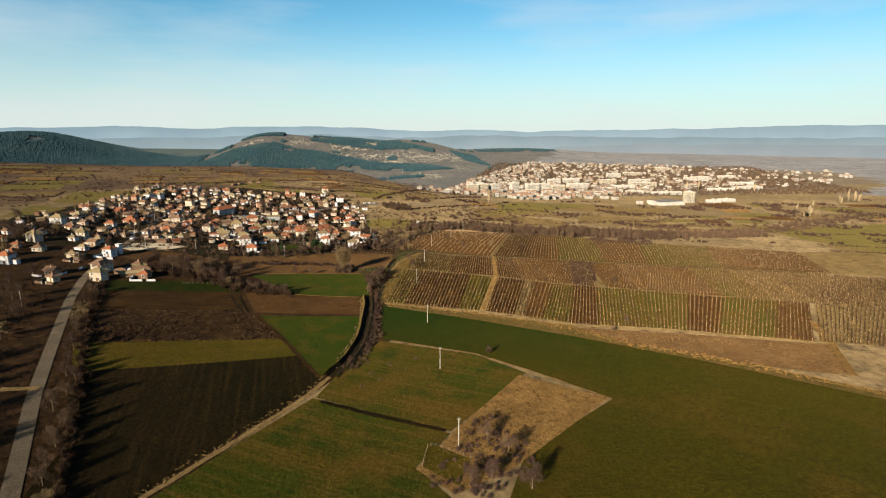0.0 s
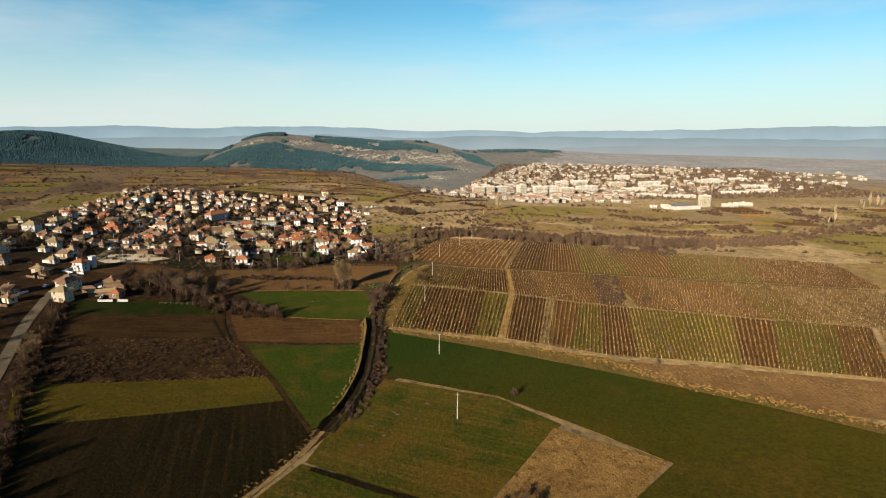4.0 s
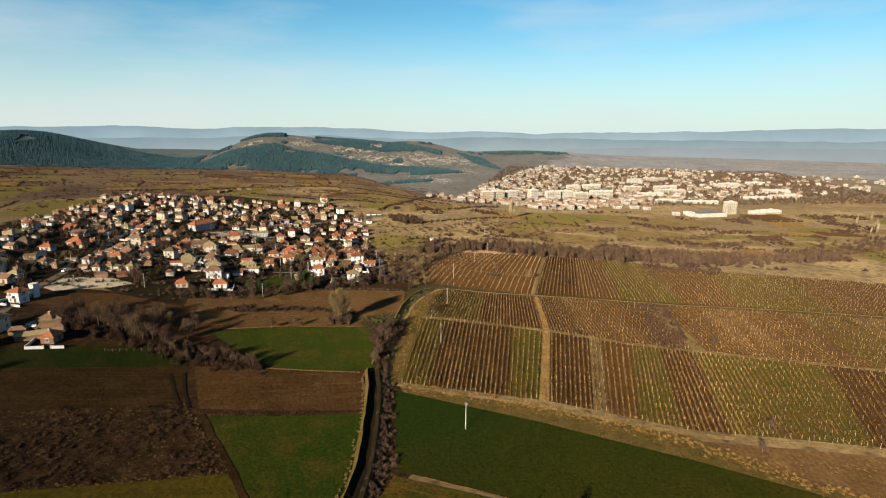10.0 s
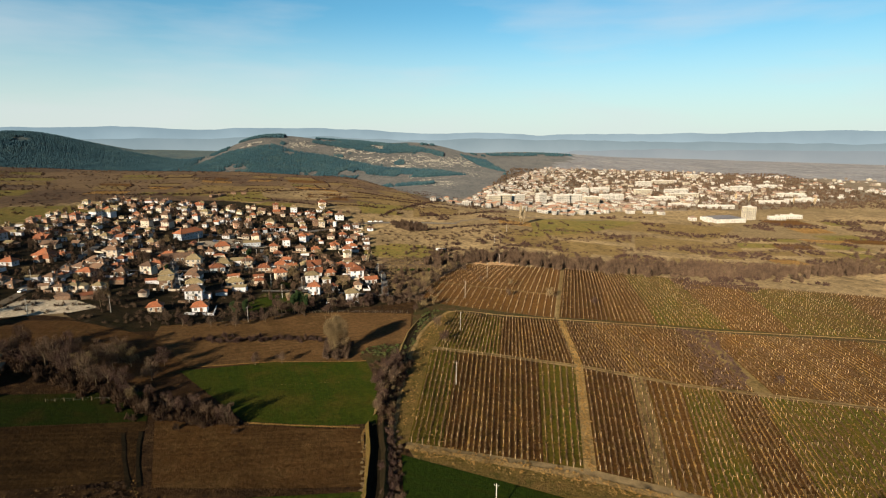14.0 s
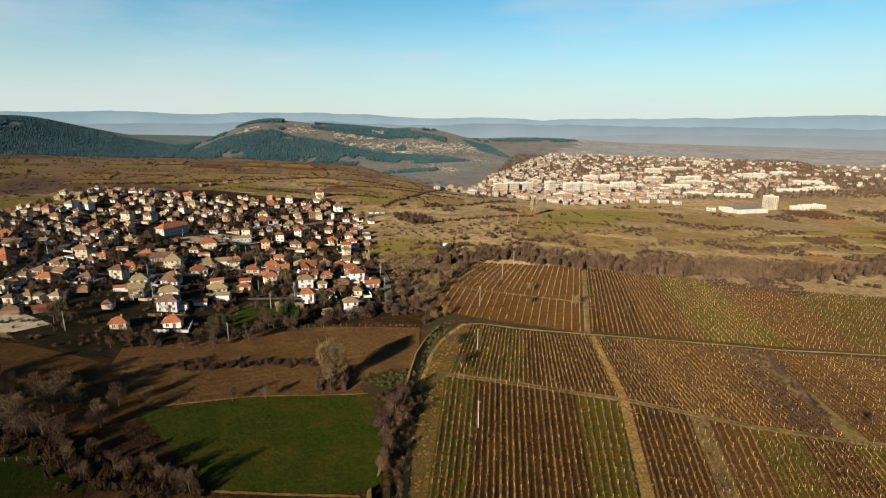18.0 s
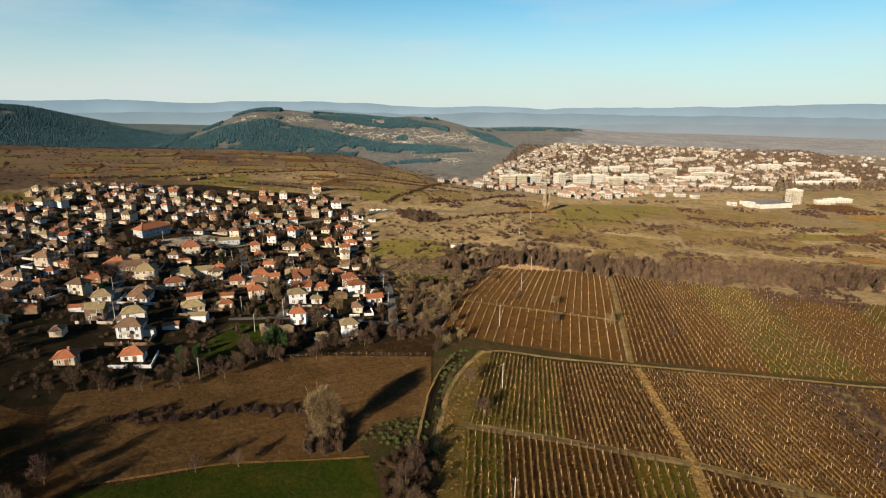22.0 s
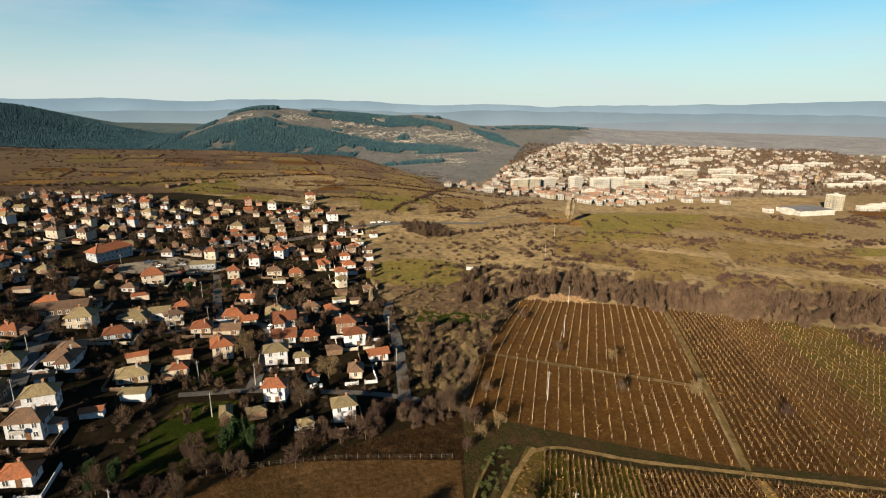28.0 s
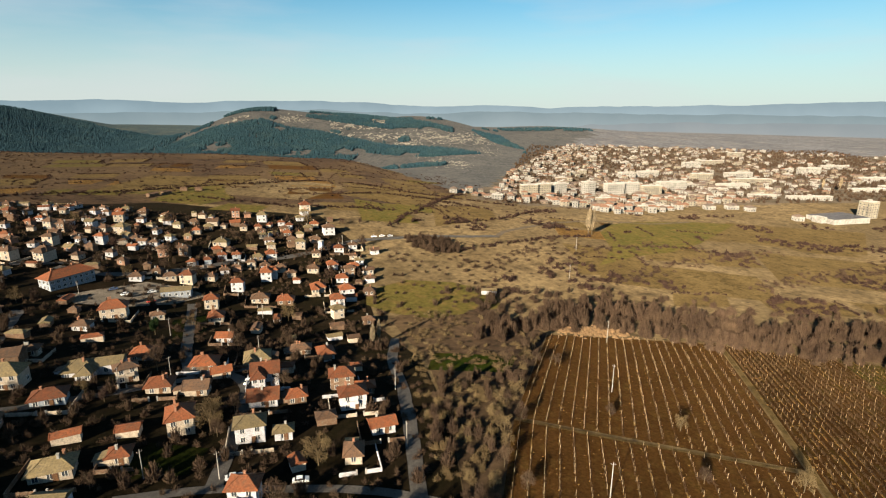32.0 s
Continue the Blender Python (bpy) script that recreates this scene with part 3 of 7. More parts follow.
words = {"dark_vineyard_soil": "bare winter vine rows on dark soil", "grassy_vineyard_soil": "bare winter vine rows with grass between", "vineyard_soil": "bare winter vine rows on brown soil", "dry_ochre_grass": "sparse vine rows in dry ochre grass", "reddish_vineyard_soil": "staked vine rows on reddish soil"}
for i, kd in enumerate(kinds):
    if kd:
        vineyard(low[i], low[i + 1], mid[i + 1], mid[i], kd[0], words[kd[0].name], fill=kd[1], tufts=kd[2], seed=10 + i)
draped("vineyard_gap", [low[4], low[5], mid[5], mid[4]], M["track"], label="strip of pale dry grass between vine plots")
# second tier, up to the earth track
mid2 = [(28.5, 368.5), (56, 357.5), (86, 344.4), (89, 343), (105, 333), (121, 323), (133, 318), (146, 312.5), (152, 310.2), (166, 305), (197, 294), (216, 287), (246, 279), (300, 264)]
top2 = [(46, 416.5), (70, 406), (98.2, 398.4), (101, 397.5), (114, 393), (132, 388), (146, 384), (160, 379.5), (167.5, 377.6), (184, 373.5), (214, 366), (240, 361), (270, 355), (340, 340)]
kinds2 = [(VG, 1.0, 1.0), (VD, 1.0, 0.8), None, (VD, 1.0, 0.5), (VS, 0.95, 0.5), (VS, 1.0, 0.5), (VD, 1.4, 0.1), None, (VS, 1.0, 0.5), (VS, 0.9, 0.8), (VS, 0.95, 0.7), (VG, 0.8, 0.7), (VO, 0.7, 0.8)]
for i, kd in enumerate(kinds2):
    if kd:
        vineyard(mid2[i], mid2[i + 1], top2[i + 1], top2[i], kd[0], words[kd[0].name], fill=kd[1], tufts=kd[2], seed=40 + i)
draped("vineyard_gap", [mid2[2], mid2[3], top2[3], top2[2]], M["track"], label="strip of pale dry grass between vine plots")
draped("vineyard_gap", [mid2[7], mid2[8], top2[8], top2[7]], M["ochre"], label="grubbed-up plot of pale dry grass among the vines")
# third tier, beyond the track
vineyard((27, 438), (98, 403.5), (115, 446.4), (42, 480), VR, words[VR.name], fill=0.9, posts=2.6, height=0.6, tufts=0.35, seed=70, spacing=3.8, strip=0.3, stray=0.8)
vineyard((43, 482), (116, 448.5), (153, 540), (80, 558), VR, words[VR.name], fill=0.9, posts=2.6, height=0.6, tufts=0.35, seed=71, spacing=3.8, strip=0.3, stray=0.8)
top3 = [(101, 404), (126, 397), (150, 389), (185, 380), (216, 373), (272, 362), (350, 345)]
up3 = [(155, 538), (176, 528), (196, 520), (226, 502), (262, 474), (320, 455), (395, 430)]
soils3 = (VD, VS, VG, VS, VG, VS)
for i in range(6):
    vineyard(top3[i], top3[i + 1], up3[i + 1], up3[i], soils3[i], words[soils3[i].name], fill=(1.1, 1.0, 0.95, 0.9, 0.85, 0.8)[i], tufts=0.25, seed=80 + i, spacing=2.2, posts=4.0, strip=0.4)
vineyard((262, 268), (330, 250), (390, 322), (345, 338), VO, words[VO.name], fill=0.8, tufts=0.8, seed=95)
vineyard((214, 213), (262, 200), (330, 247), (262, 267), VO, words[VO.name], fill=0.8, tufts=0.8, seed=96)

# ---- house kit ----
WALLS = {
    "w": (material("white_render", ((0.3802, 0.3801, 0.4038), (0.341, 0.3377, 0.357), (0.2725, 0.2617, 0.2705)), 3, 0.4, bump=0.1, random_tint=0.12), "white rendered"),
    "c": (material("cream_render", ((0.3509, 0.3004, 0.2367), (0.3104, 0.2586, 0.207), (0.2508, 0.2114, 0.1749)), 3, 0.4, bump=0.1, random_tint=0.18), "cream rendered"),
    "p": (material("pink_render", ((0.264, 0.1535, 0.1067), (0.2345, 0.1326, 0.08877), (0.2002, 0.1277, 0.09347)), 3, 0.4, bump=0.1, random_tint=0.15), "pinkish rendered"),
    "k": (material("bare_brick", ((0.1302, 0.07931, 0.05089), (0.1011, 0.06482, 0.04361), (0.152, 0.123, 0.09387)), 2, 0.3, bump=0.2, random_tint=0.2), "bare brick"),
    "u": (material("blue_grey_render", ((0.2172, 0.2427, 0.2795), (0.1860, 0.2114, 0.2474), (0.2586, 0.2586, 0.2586)), 3, 0.4, bump=0.1, random_tint=0.12), "blue-grey rendered"),
}
ROOFS = {
    "r": (material("red_clay_tiles", ((0.1406, 0.04319, 0.01591), (0.1089, 0.03779, 0.01591), (0.08784, 0.04184, 0.02122)), 3, 0.5, rough=0.8, bump=0.3, bump_scale=0.1, random_tint=0.35), "red tiled"),
    "b": (material("weathered_brown_tiles", ((0.08908, 0.04888, 0.02719), (0.06886, 0.0401, 0.02471), (0.05461, 0.03862, 0.02781)), 3, 0.5, rough=0.85, bump=0.3, bump_scale=0.1, random_tint=0.3), "weathered brown tiled"),
    "g": (material("lichened_olive_tiles", ((0.1275, 0.09596, 0.048), (0.1021, 0.07797, 0.03965), (0.08507, 0.06725, 0.0425)), 3, 0.5, rough=0.85, bump=0.3, bump_scale=0.1, random_tint=0.22), "grey lichened"),
}
FRAME = material("white_window_frame", ((0.54, 0.525, 0.495), (0.45, 0.427, 0.39)), 2, 0.3, bump=0)
WOOD = material("brown_stained_wood", ((0.12, 0.0638, 0.0338), (0.0825, 0.045, 0.0263)), 1, 0.2, bump=0.1)
CONCRETE = material("grey_concrete", ((0.27, 0.255, 0.232), (0.217, 0.203, 0.188), (0.165, 0.158, 0.143)), 3, 0.5, bump=0.1)
BRICK = material("chimney_brick", ((0.247, 0.12, 0.075), (0.195, 0.105, 0.0675)), 1, 0.2, bump=0.1)
GLASS = bpy.data.materials.new("dark_window_glass")
GLASS.use_nodes = True
GLASS.node_tree.nodes["Principled BSDF"].inputs["Base Color"].default_value = (0.03, 0.035, 0.042, 1)
GLASS.node_tree.nodes["Principled BSDF"].inputs["Roughness"].default_value = 0.08

# one window and one door, shared by all
wp = Pile()
wp.add([(-0.6, 0, -0.7), (0.6, 0, -0.7), (0.6, 0, 0.7), (-0.6, 0, 0.7)], [(0, 1, 2, 3)], 1)
fp, pp, sp = Pile(), Pile(), Pile()
for x0, z0, x1, z1 in ((-0.68, -0.78, -0.58, 0.78), (0.58, -0.78, 0.68, 0.78), (-0.58, 0.68, 0.58, 0.78), (-0.04, -0.7, 0.04, 0.68)):
    wp.box(x0, -0.06, z0, x1, 0.0, z1)
    fp.box(x0, -0.06, z0, x1, 0.0, z1)
pp.box(-0.28, -0.012, -0.7, 0.28, 0.0, 0.69)
sp.box(-0.74, -0.14, -0.84, 0.74, 0.0, -0.76)
wp.box(-0.74, -0.14, -0.84, 0.74, 0.0, -0.76)


def shared(pile, name, mats):
    ob = pile.make(name, mats)
    me = ob.data
    bpy.data.objects.remove(ob)
    return me


WINDOW_MESH, FRAME_MESH, PANE_MESH, SILL_MESH = shared(wp, "window", [FRAME, GLASS]), shared(fp, "window_frame", [FRAME]), shared(pp, "pane", [GLASS]), shared(sp, "sill", [CONCRETE])


def window(parent, place, turn, fine):
    """A window; close ones have panes and a sill of their own."""
    o = new("window", FRAME_MESH if fine else WINDOW_MESH)
    o.parent, o.location, o.rotation_euler = parent, place, (0, 0, turn)
    if fine:
        for u in (-0.31, 0.31):
            q = new("pane", PANE_MESH)
            q.parent, q.location = o, (u, 0, 0)
        q = new("sill", SILL_MESH)
        q.parent = o


dp = Pile()
dp.box(-0.5, -0.05, 0.0, 0.5, 0.0, 2.05)
dp.box(-0.6, -0.08, 0.0, -0.5, 0.0, 2.15)
dp.box(0.5, -0.08, 0.0, 0.6, 0.0, 2.15)
dp.box(-0.6, -0.08, 2.05, 0.6, 0.0, 2.15)
_d = dp.make("door", [WOOD])
DOOR_MESH = _d.data
bpy.data.objects.remove(_d)


def hip_roof(pile, w, d, z, rise, over=0.7, hip=True):
    """Tiled roof over a block w by d whose walls end at z; the ridge runs along the longer side."""
    a, b = w / 2 + over, d / 2 + over
    t = 0.16
    if w >= d:
        r = max(0.3, a - b * (0.95 if hip else 0.0))
        ridge = ((-r, 0), (r, 0))
    else:
        r = max(0.3, b - a * (0.95 if hip else 0.0))
        ridge = ((0, -r), (0, r))
    v = [(-a, -b, z - t), (a, -b, z - t), (a, b, z - t), (-a, b, z - t), (-a, -b, z), (a, -b, z), (a, b, z), (-a, b, z),
         (*ridge[0], z + rise), (*ridge[1], z + rise)]
    f = [(3, 2, 1, 0), (0, 1, 5, 4), (1, 2, 6, 5), (2, 3, 7, 6), (3, 0, 4, 7)]
    f += [(4, 5, 9, 8), (5, 6, 9), (6, 7, 8, 9), (7, 4, 8)] if w >= d else [(4, 5, 8), (5, 6, 9, 8), (6, 7, 9), (7, 4, 8, 9)]
    pile.add(v, f)
    hips = ((4, 8), (7, 8), (5, 9), (6, 9), (8, 9)) if w >= d else ((4, 8), (5, 8), (6, 9), (7, 9), (8, 9))
    for i, j in hips:
        p, q = Vector(v[i]), Vector(v[j])
        if (p - q).length > 0.4:
            pile.rod(p + Vector((0, 0, 0.04)), q + Vector((0, 0, 0.04)), 0.13, 0.13)


def put_windows(parent, w, d, storeys, rng, base=0.5, sides="fblr", skip=0.12, fine=False):
    spots = []
    for s in range(storeys):
        z = base + 1.45 + 2.7 * s
        for side in sides:
            span = w if side in "fb" else d
            n = max(1, int(span / 2.7))
            for k in range(n):
                if rng.random() < skip:
                    continue
                u = (k + 0.5) / n * span - span / 2
                spots.append((side, u, z))
    for side, u, z in spots:
        gap = 0.012
        window(parent, *{
            "f": ((u, -d / 2 - gap, z), 0), "b": ((u, d / 2 + gap, z), math.pi),
            "l": ((-w / 2 - gap, u, z), -math.pi / 2), "r": ((w / 2 + gap, u, z), math.pi / 2)}[side], fine)


def house(x, y, w, roof, wall, storeys, turn, seed, detail=2, group="village houses"):
    """A dwelling with walls, tiled roof, chimney, windows, door and, by chance, a wing or a balcony."""
    rng = random.Random(seed)
    w = max(4.8, (min(w, 16.0) * 0.84 - 0.3) * (1.0 if y < 590 else 0.88))
    storeys = 1 if w < 5.4 else storeys
    d = w * rng.uniform(0.68, 0.9) if w < 11 else w * rng.uniform(0.5, 0.65)
    base = 0.5
    top = base + 2.55 * storeys + 0.1
    z = -0.25 + min(land(x - w / 3, y - d / 3), land(x + w / 3, y + d / 3), land(x, y)) + 0.1
    e = new("house")
    e.matrix_basis = pose(x, y, z, 0, 0, turn)
    wall_mat, wall_word = WALLS[wall]
    roof_mat, roof_word = ROOFS[roof]
    tagged(e, f"{'two' if storeys > 1 else 'one'}-storey {wall_word} house with {roof_word} roof", "house", group)
    p = Pile()
    p.box(-w / 2, -d / 2, -2.2, w / 2, d / 2, top)
    p.box(-w / 2 - 0.04, -d / 2 - 0.04, -2.2, w / 2 + 0.04, d / 2 + 0.04, base * 0.7)
    wing = rng.random() < 0.33 and w > 7.5
    hip = rng.random() < 0.82
    rise = min(w, d) * rng.uniform(0.32, 0.41)
    if not hip:
        if w >= d:
            p.add([(-w / 2, -d / 2, top), (-w / 2, d / 2, top), (-w / 2, 0, top + rise * 0.9), (w / 2, -d / 2, top), (w / 2, d / 2, top), (w / 2, 0, top + rise * 0.9)], [(0, 2, 1), (3, 4, 5)])
        else:
            p.add([(-w / 2, -d / 2, top), (w / 2, -d / 2, top), (0, -d / 2, top + rise * 0.9), (-w / 2, d / 2, top), (w / 2, d / 2, top), (0, d / 2, top + rise * 0.9)], [(0, 1, 2), (3, 5, 4)])
    p.make("wall", wall_mat, e)
    p = Pile()
    hip_roof(p, w, d, top + 0.02, rise, hip=hip)
    p.make("roof", roof_mat, e)
    if wing:
        ww, wd, side = w * 0.5, 3.2, rng.choice((-1, 1))
        off = Vector((side * w * 0.25, -d / 2 - wd / 2 + 0.3, 0))
        p = Pile()
        p.box(off.x - ww / 2, off.y - wd / 2, -2.2, off.x + ww / 2, off.y + wd / 2, top - 0.15)
        p.make("wing_wall", wall_mat, e)
        p = Pile()
        hip_roof(p, ww, wd + 3.4, 0, rise * 0.8, 0.45)
        p.v = [(vx + off.x, vy + off.y + 1.5, vz + top - 0.1) for vx, vy, vz in p.v]
        p.make("wing_roof", roof_mat, e)
        for k in (-0.25, 0.25):
            for s in range(storeys):
                window(e, (off.x + k * ww, off.y - wd / 2 - 0.012, base + 1.45 + 2.7 * s), 0, y < 500)
    for k in range(rng.choice((1, 1, 2))):
        p = Pile()
        cx, cy = rng.uniform(-0.3, 0.3) * w, rng.uniform(-0.2, 0.25) * d
        p.box(cx - 0.28, cy - 0.28, top, cx + 0.28, cy + 0.28, top + rise + 0.75)
        p.box(cx - 0.36, cy - 0.36, top + rise + 0.75, cx + 0.36, cy + 0.36, top + rise + 0.87)
        p.make("chimney", BRICK if rng.random() < 0.6 else CONCRETE, e)
    put_windows(e, w, d, storeys, rng, base, "fl" if detail < 2 else "flr", 0.15 if detail > 1 else 0.3, y < 500)
    if detail > 1:
        o = new("door", DOOR_MESH)
        o.parent, o.location = e, (w * 0.08 + 0.3, -d / 2 - 0.03, base * 0.8)
        if storeys > 1 and rng.random() < 0.6:
            bw, bx = w * rng.uniform(0.3, 0.55), rng.uniform(-0.15, 0.2) * w
            p = Pile()
            p.box(bx - bw / 2, -d / 2 - 1.3, base + 2.55, bx + bw / 2, -d / 2 - 0.02, base + 2.72)
            p.box(bx - bw / 2, -d / 2 - 1.3, base + 2.72, bx + bw / 2, -d / 2 - 1.22, base + 3.62)
            p.box(bx - bw / 2, -d / 2 - 1.22, base + 2.72, bx - bw / 2 + 0.07, -d / 2 - 0.02, base + 3.62)
            p.box(bx + bw / 2 - 0.07, -d / 2 - 1.22, base + 2.72, bx + bw / 2, -d / 2 - 0.02, base + 3.62)
            p.make("balcony", wall_mat if rng.random() < 0.5 else CONCRETE, e)
        if rng.random() < 0.35:
            aw, ad = rng.uniform(2.4, 3.6), rng.uniform(2.6, 4)
            s = rng.choice((-1, 1))
            ox, oy = s * (w / 2 + aw / 2), rng.uniform(-0.1, 0.2) * d
            p = Pile()
            p.box(ox - aw / 2, oy - ad / 2, -2.0, ox + aw / 2, oy + ad / 2, 2.4)
            p.make("annex_wall", wall_mat, e)
            p = Pile()
            lo, hi = ox - aw / 2 - 0.3 * (s < 0), ox + aw / 2 + 0.3 * (s > 0)
            za, zb = (3.3, 2.45) if s > 0 else (2.45, 3.3)
            p.add([(lo, oy - ad / 2 - 0.3, za), (hi, oy - ad / 2 - 0.3, zb), (hi, oy + ad / 2 + 0.3, zb), (lo, oy + ad / 2 + 0.3, za),
                   (lo, oy - ad / 2 - 0.3, za + 0.14), (hi, oy - ad / 2 - 0.3, zb + 0.14), (hi, oy + ad / 2 + 0.3, zb + 0.14), (lo, oy + ad / 2 + 0.3, za + 0.14)],
                  [(0, 3, 2, 1), (4, 5, 6, 7), (0, 1, 5, 4), (1, 2, 6, 5), (2, 3, 7, 6), (3, 0, 4, 7)])
            p.make("annex_roof", ROOFS[rng.choice("bg")][0], e)
    return e


def shed(x, y, w, d, h, turn, wall, roof, seed):
    """A low outbuilding with a pitched roof."""
    rng = random.Random(seed)
    e = new("shed")
    e.matrix_basis = pose(x, y, min(land(x, y), land(x + 2, y + 2), land(x - 2, y - 2)) + 0.05, 0, 0, turn)
    tagged(e, f"low {WALLS[wall][1]} shed with {ROOFS[roof][1]} roof", "shed", "village sheds")
    p = Pile()
    p.box(-w / 2, -d / 2, -1.5, w / 2, d / 2, h)
    p.box(-0.45, -d / 2 - 0.05, 0.1, 0.45, -d / 2 + 0.05, 1.95)
    p.make("wall", WALLS[wall][0], e)
    p = Pile()
    hip_roof(p, w, d, h + 0.02, min(w, d) * 0.22, 0.3, hip=rng.random() < 0.4)
    p.make("roof", ROOFS[roof][0], e)
    return e

# ---- village houses, quarter by quarter: x, y, width, roof, wall, storeys ----
QUARTERS = []
QUARTERS.append((
    (-209, 343, 8.6, "r", "w", 2),
    (-217, 361, 4.2, "r", "w", 2),
    (-209, 376, 8, "b", "c", 1),
    (-224, 380, 5.1, "r", "k", 1),
    (-241, 394, 4.5, "r", "c", 1),
    (-225, 401, 9.3, "g", "c", 2),
    (-205, 410, 5.6, "g", "w", 1),
    (-250, 415, 4.8, "b", "w", 1),
    (-202, 417, 7.6, "g", "c", 2),
    (-205, 423, 8.3, "g", "c", 2),
    (-233, 425, 5.8, "b", "c", 1),
    (-246, 437, 5.9, "b", "k", 1),
    (-224, 448, 4.2, "r", "c", 1),
    (-228, 455, 9.7, "b", "c", 1),
))
QUARTERS.append((
    (-245, 471, 11.9, "g", "w", 2),
    (-228, 475, 4.5, "b", "c", 1),
    (-210, 480, 9.2, "r", "w", 1),
    (-230, 492, 10.2, "b", "k", 1),
    (-244, 497, 6.3, "b", "w", 1),
    (-204, 505, 12.3, "r", "c", 1),
    (-249, 513, 10.7, "g", "c", 1),
    (-238, 529, 5.1, "g", "k", 1),
    (-218, 538, 12.2, "b", "c", 1),
    (-256, 546, 11.5, "r", "w", 2),
    (-208, 551, 5.2, "b", "w", 1),
    (-232, 555, 10.5, "r", "c", 1),
    (-224, 563, 3.8, "g", "w", 1),
    (-237, 563, 10.2, "r", "w", 1),
))
QUARTERS.append((
    (-257, 567, 4.6, "g", "w", 2),
    (-214, 580, 5.1, "b", "c", 2),
    (-240, 581, 8, "r", "c", 1),
    (-235, 598, 6.7, "b", "c", 1),
    (-204, 599, 10.8, "r", "w", 1),
    (-252, 612, 6, "b", "w", 1),
    (-208, 617, 7.1, "r", "k", 1),
    (-226, 620, 8.3, "g", "w", 1),
    (-256, 620, 6.2, "b", "w", 1),
    (-238, 624, 9.9, "b", "c", 1),
    (-200, 627, 6.7, "r", "p", 1),
    (-229, 638, 9.5, "b", "k", 1),
    (-218, 640, 6.2, "g", "k", 1),
    (-214, 647, 8.4, "g", "k", 1),
))
QUARTERS.append((
    (-246, 664, 13.4, "g", "w", 2),
    (-237, 669, 11.9, "g", "w", 2),
    (-242, 677, 9, "r", "w", 2),
    (-219, 683, 6.2, "r", "p", 2),
    (-246, 701, 10, "g", "c", 1),
    (-231, 703, 4, "b", "w", 1),
    (-207, 708, 9.1, "b", "c", 2),
    (-222, 714, 5, "r", "p", 2),
    (-221, 724, 4.3, "r", "w", 1),
    (-227, 757, 5.5, "b", "w", 1),
    (-221, 760, 6, "r", "w", 2),
    (-237, 764, 7.4, "g", "w", 1),
    (-219, 768, 3.8, "b", "w", 1),
    (-168, 311, 5.5, "b", "c", 1),
))
QUARTERS.append((
    (-147, 315, 8.8, "g", "c", 2),
    (-175, 324, 7.6, "b", "k", 1),
    (-153, 333, 10.6, "b", "c", 2),
    (-137, 343, 5.5, "b", "k", 1),
    (-177, 358, 7, "g", "k", 1),
    (-183, 362, 6.4, "g", "c", 2),
    (-164, 369, 8, "r", "w", 2),
    (-186, 383, 5.3, "g", "w", 1),
    (-187, 399, 7.3, "b", "c", 1),
    (-188, 409, 4.8, "g", "w", 1),
    (-195, 423, 8.5, "r", "k", 1),
    (-157, 430, 5.1, "b", "c", 1),
    (-180, 433, 6.1, "b", "k", 1),
    (-152, 434, 5.2, "g", "c", 2),
))
QUARTERS.append((
    (-141, 435, 4.5, "g", "w", 2),
    (-189, 439, 7.6, "b", "c", 1),
    (-171, 449, 6.6, "b", "w", 1),
    (-161, 465, 9.9, "r", "c", 1),
    (-171, 466, 6.4, "b", "w", 1),
    (-144, 468, 8, "b", "k", 1),
    (-132, 476, 8.8, "b", "c", 2),
    (-160, 477, 8.5, "b", "c", 1),
    (-170, 478, 9.1, "b", "c", 1),
    (-153, 484, 4.4, "r", "k", 1),
    (-165, 492, 6.6, "b", "c", 1),
    (-198, 495, 9.5, "r", "c", 1),
    (-134, 495, 9.2, "r", "k", 1),
    (-171, 497, 11, "b", "c", 1),
))
QUARTERS.append((
    (-159, 505, 3.8, "r", "w", 1),
    (-196, 509, 8, "r", "c", 1),
    (-159, 520, 7.4, "r", "k", 1),
    (-171, 522, 9.1, "b", "c", 2),
    (-139, 530, 15.2, "r", "k", 1),
    (-180, 539, 9.7, "b", "c", 1),
    (-175, 551, 6.9, "b", "w", 1),
    (-174, 566, 6.6, "b", "w", 1),
    (-190, 567, 7.9, "b", "k", 1),
    (-180, 580, 5.8, "b", "c", 2),
    (-194, 588, 7.7, "r", "w", 1),
    (-195, 594, 6.6, "r", "w", 1),
    (-194, 611, 5.4, "b", "w", 1),
    (-197, 647, 11.3, "b", "c", 2),
))
QUARTERS.append((
    (-181, 651, 12.3, "b", "c", 2),
    (-166, 655, 7.4, "b", "c", 2),
    (-152, 663, 5.3, "b", "w", 1),
    (-145, 676, 4.7, "r", "w", 1),
    (-191, 677, 9.3, "b", "c", 2),
    (-166, 684, 7.9, "r", "w", 2),
    (-178, 684, 4.3, "b", "w", 1),
    (-136, 685, 7.2, "b", "w", 1),
    (-143, 686, 5.6, "b", "w", 1),
    (-131, 698, 3.7, "g", "w", 2),
    (-182, 705, 5.8, "b", "c", 1),
    (-163, 706, 10.9, "g", "c", 2),
    (-143, 710, 7.2, "b", "w", 1),
    (-196, 731, 4.4, "b", "w", 1),
))
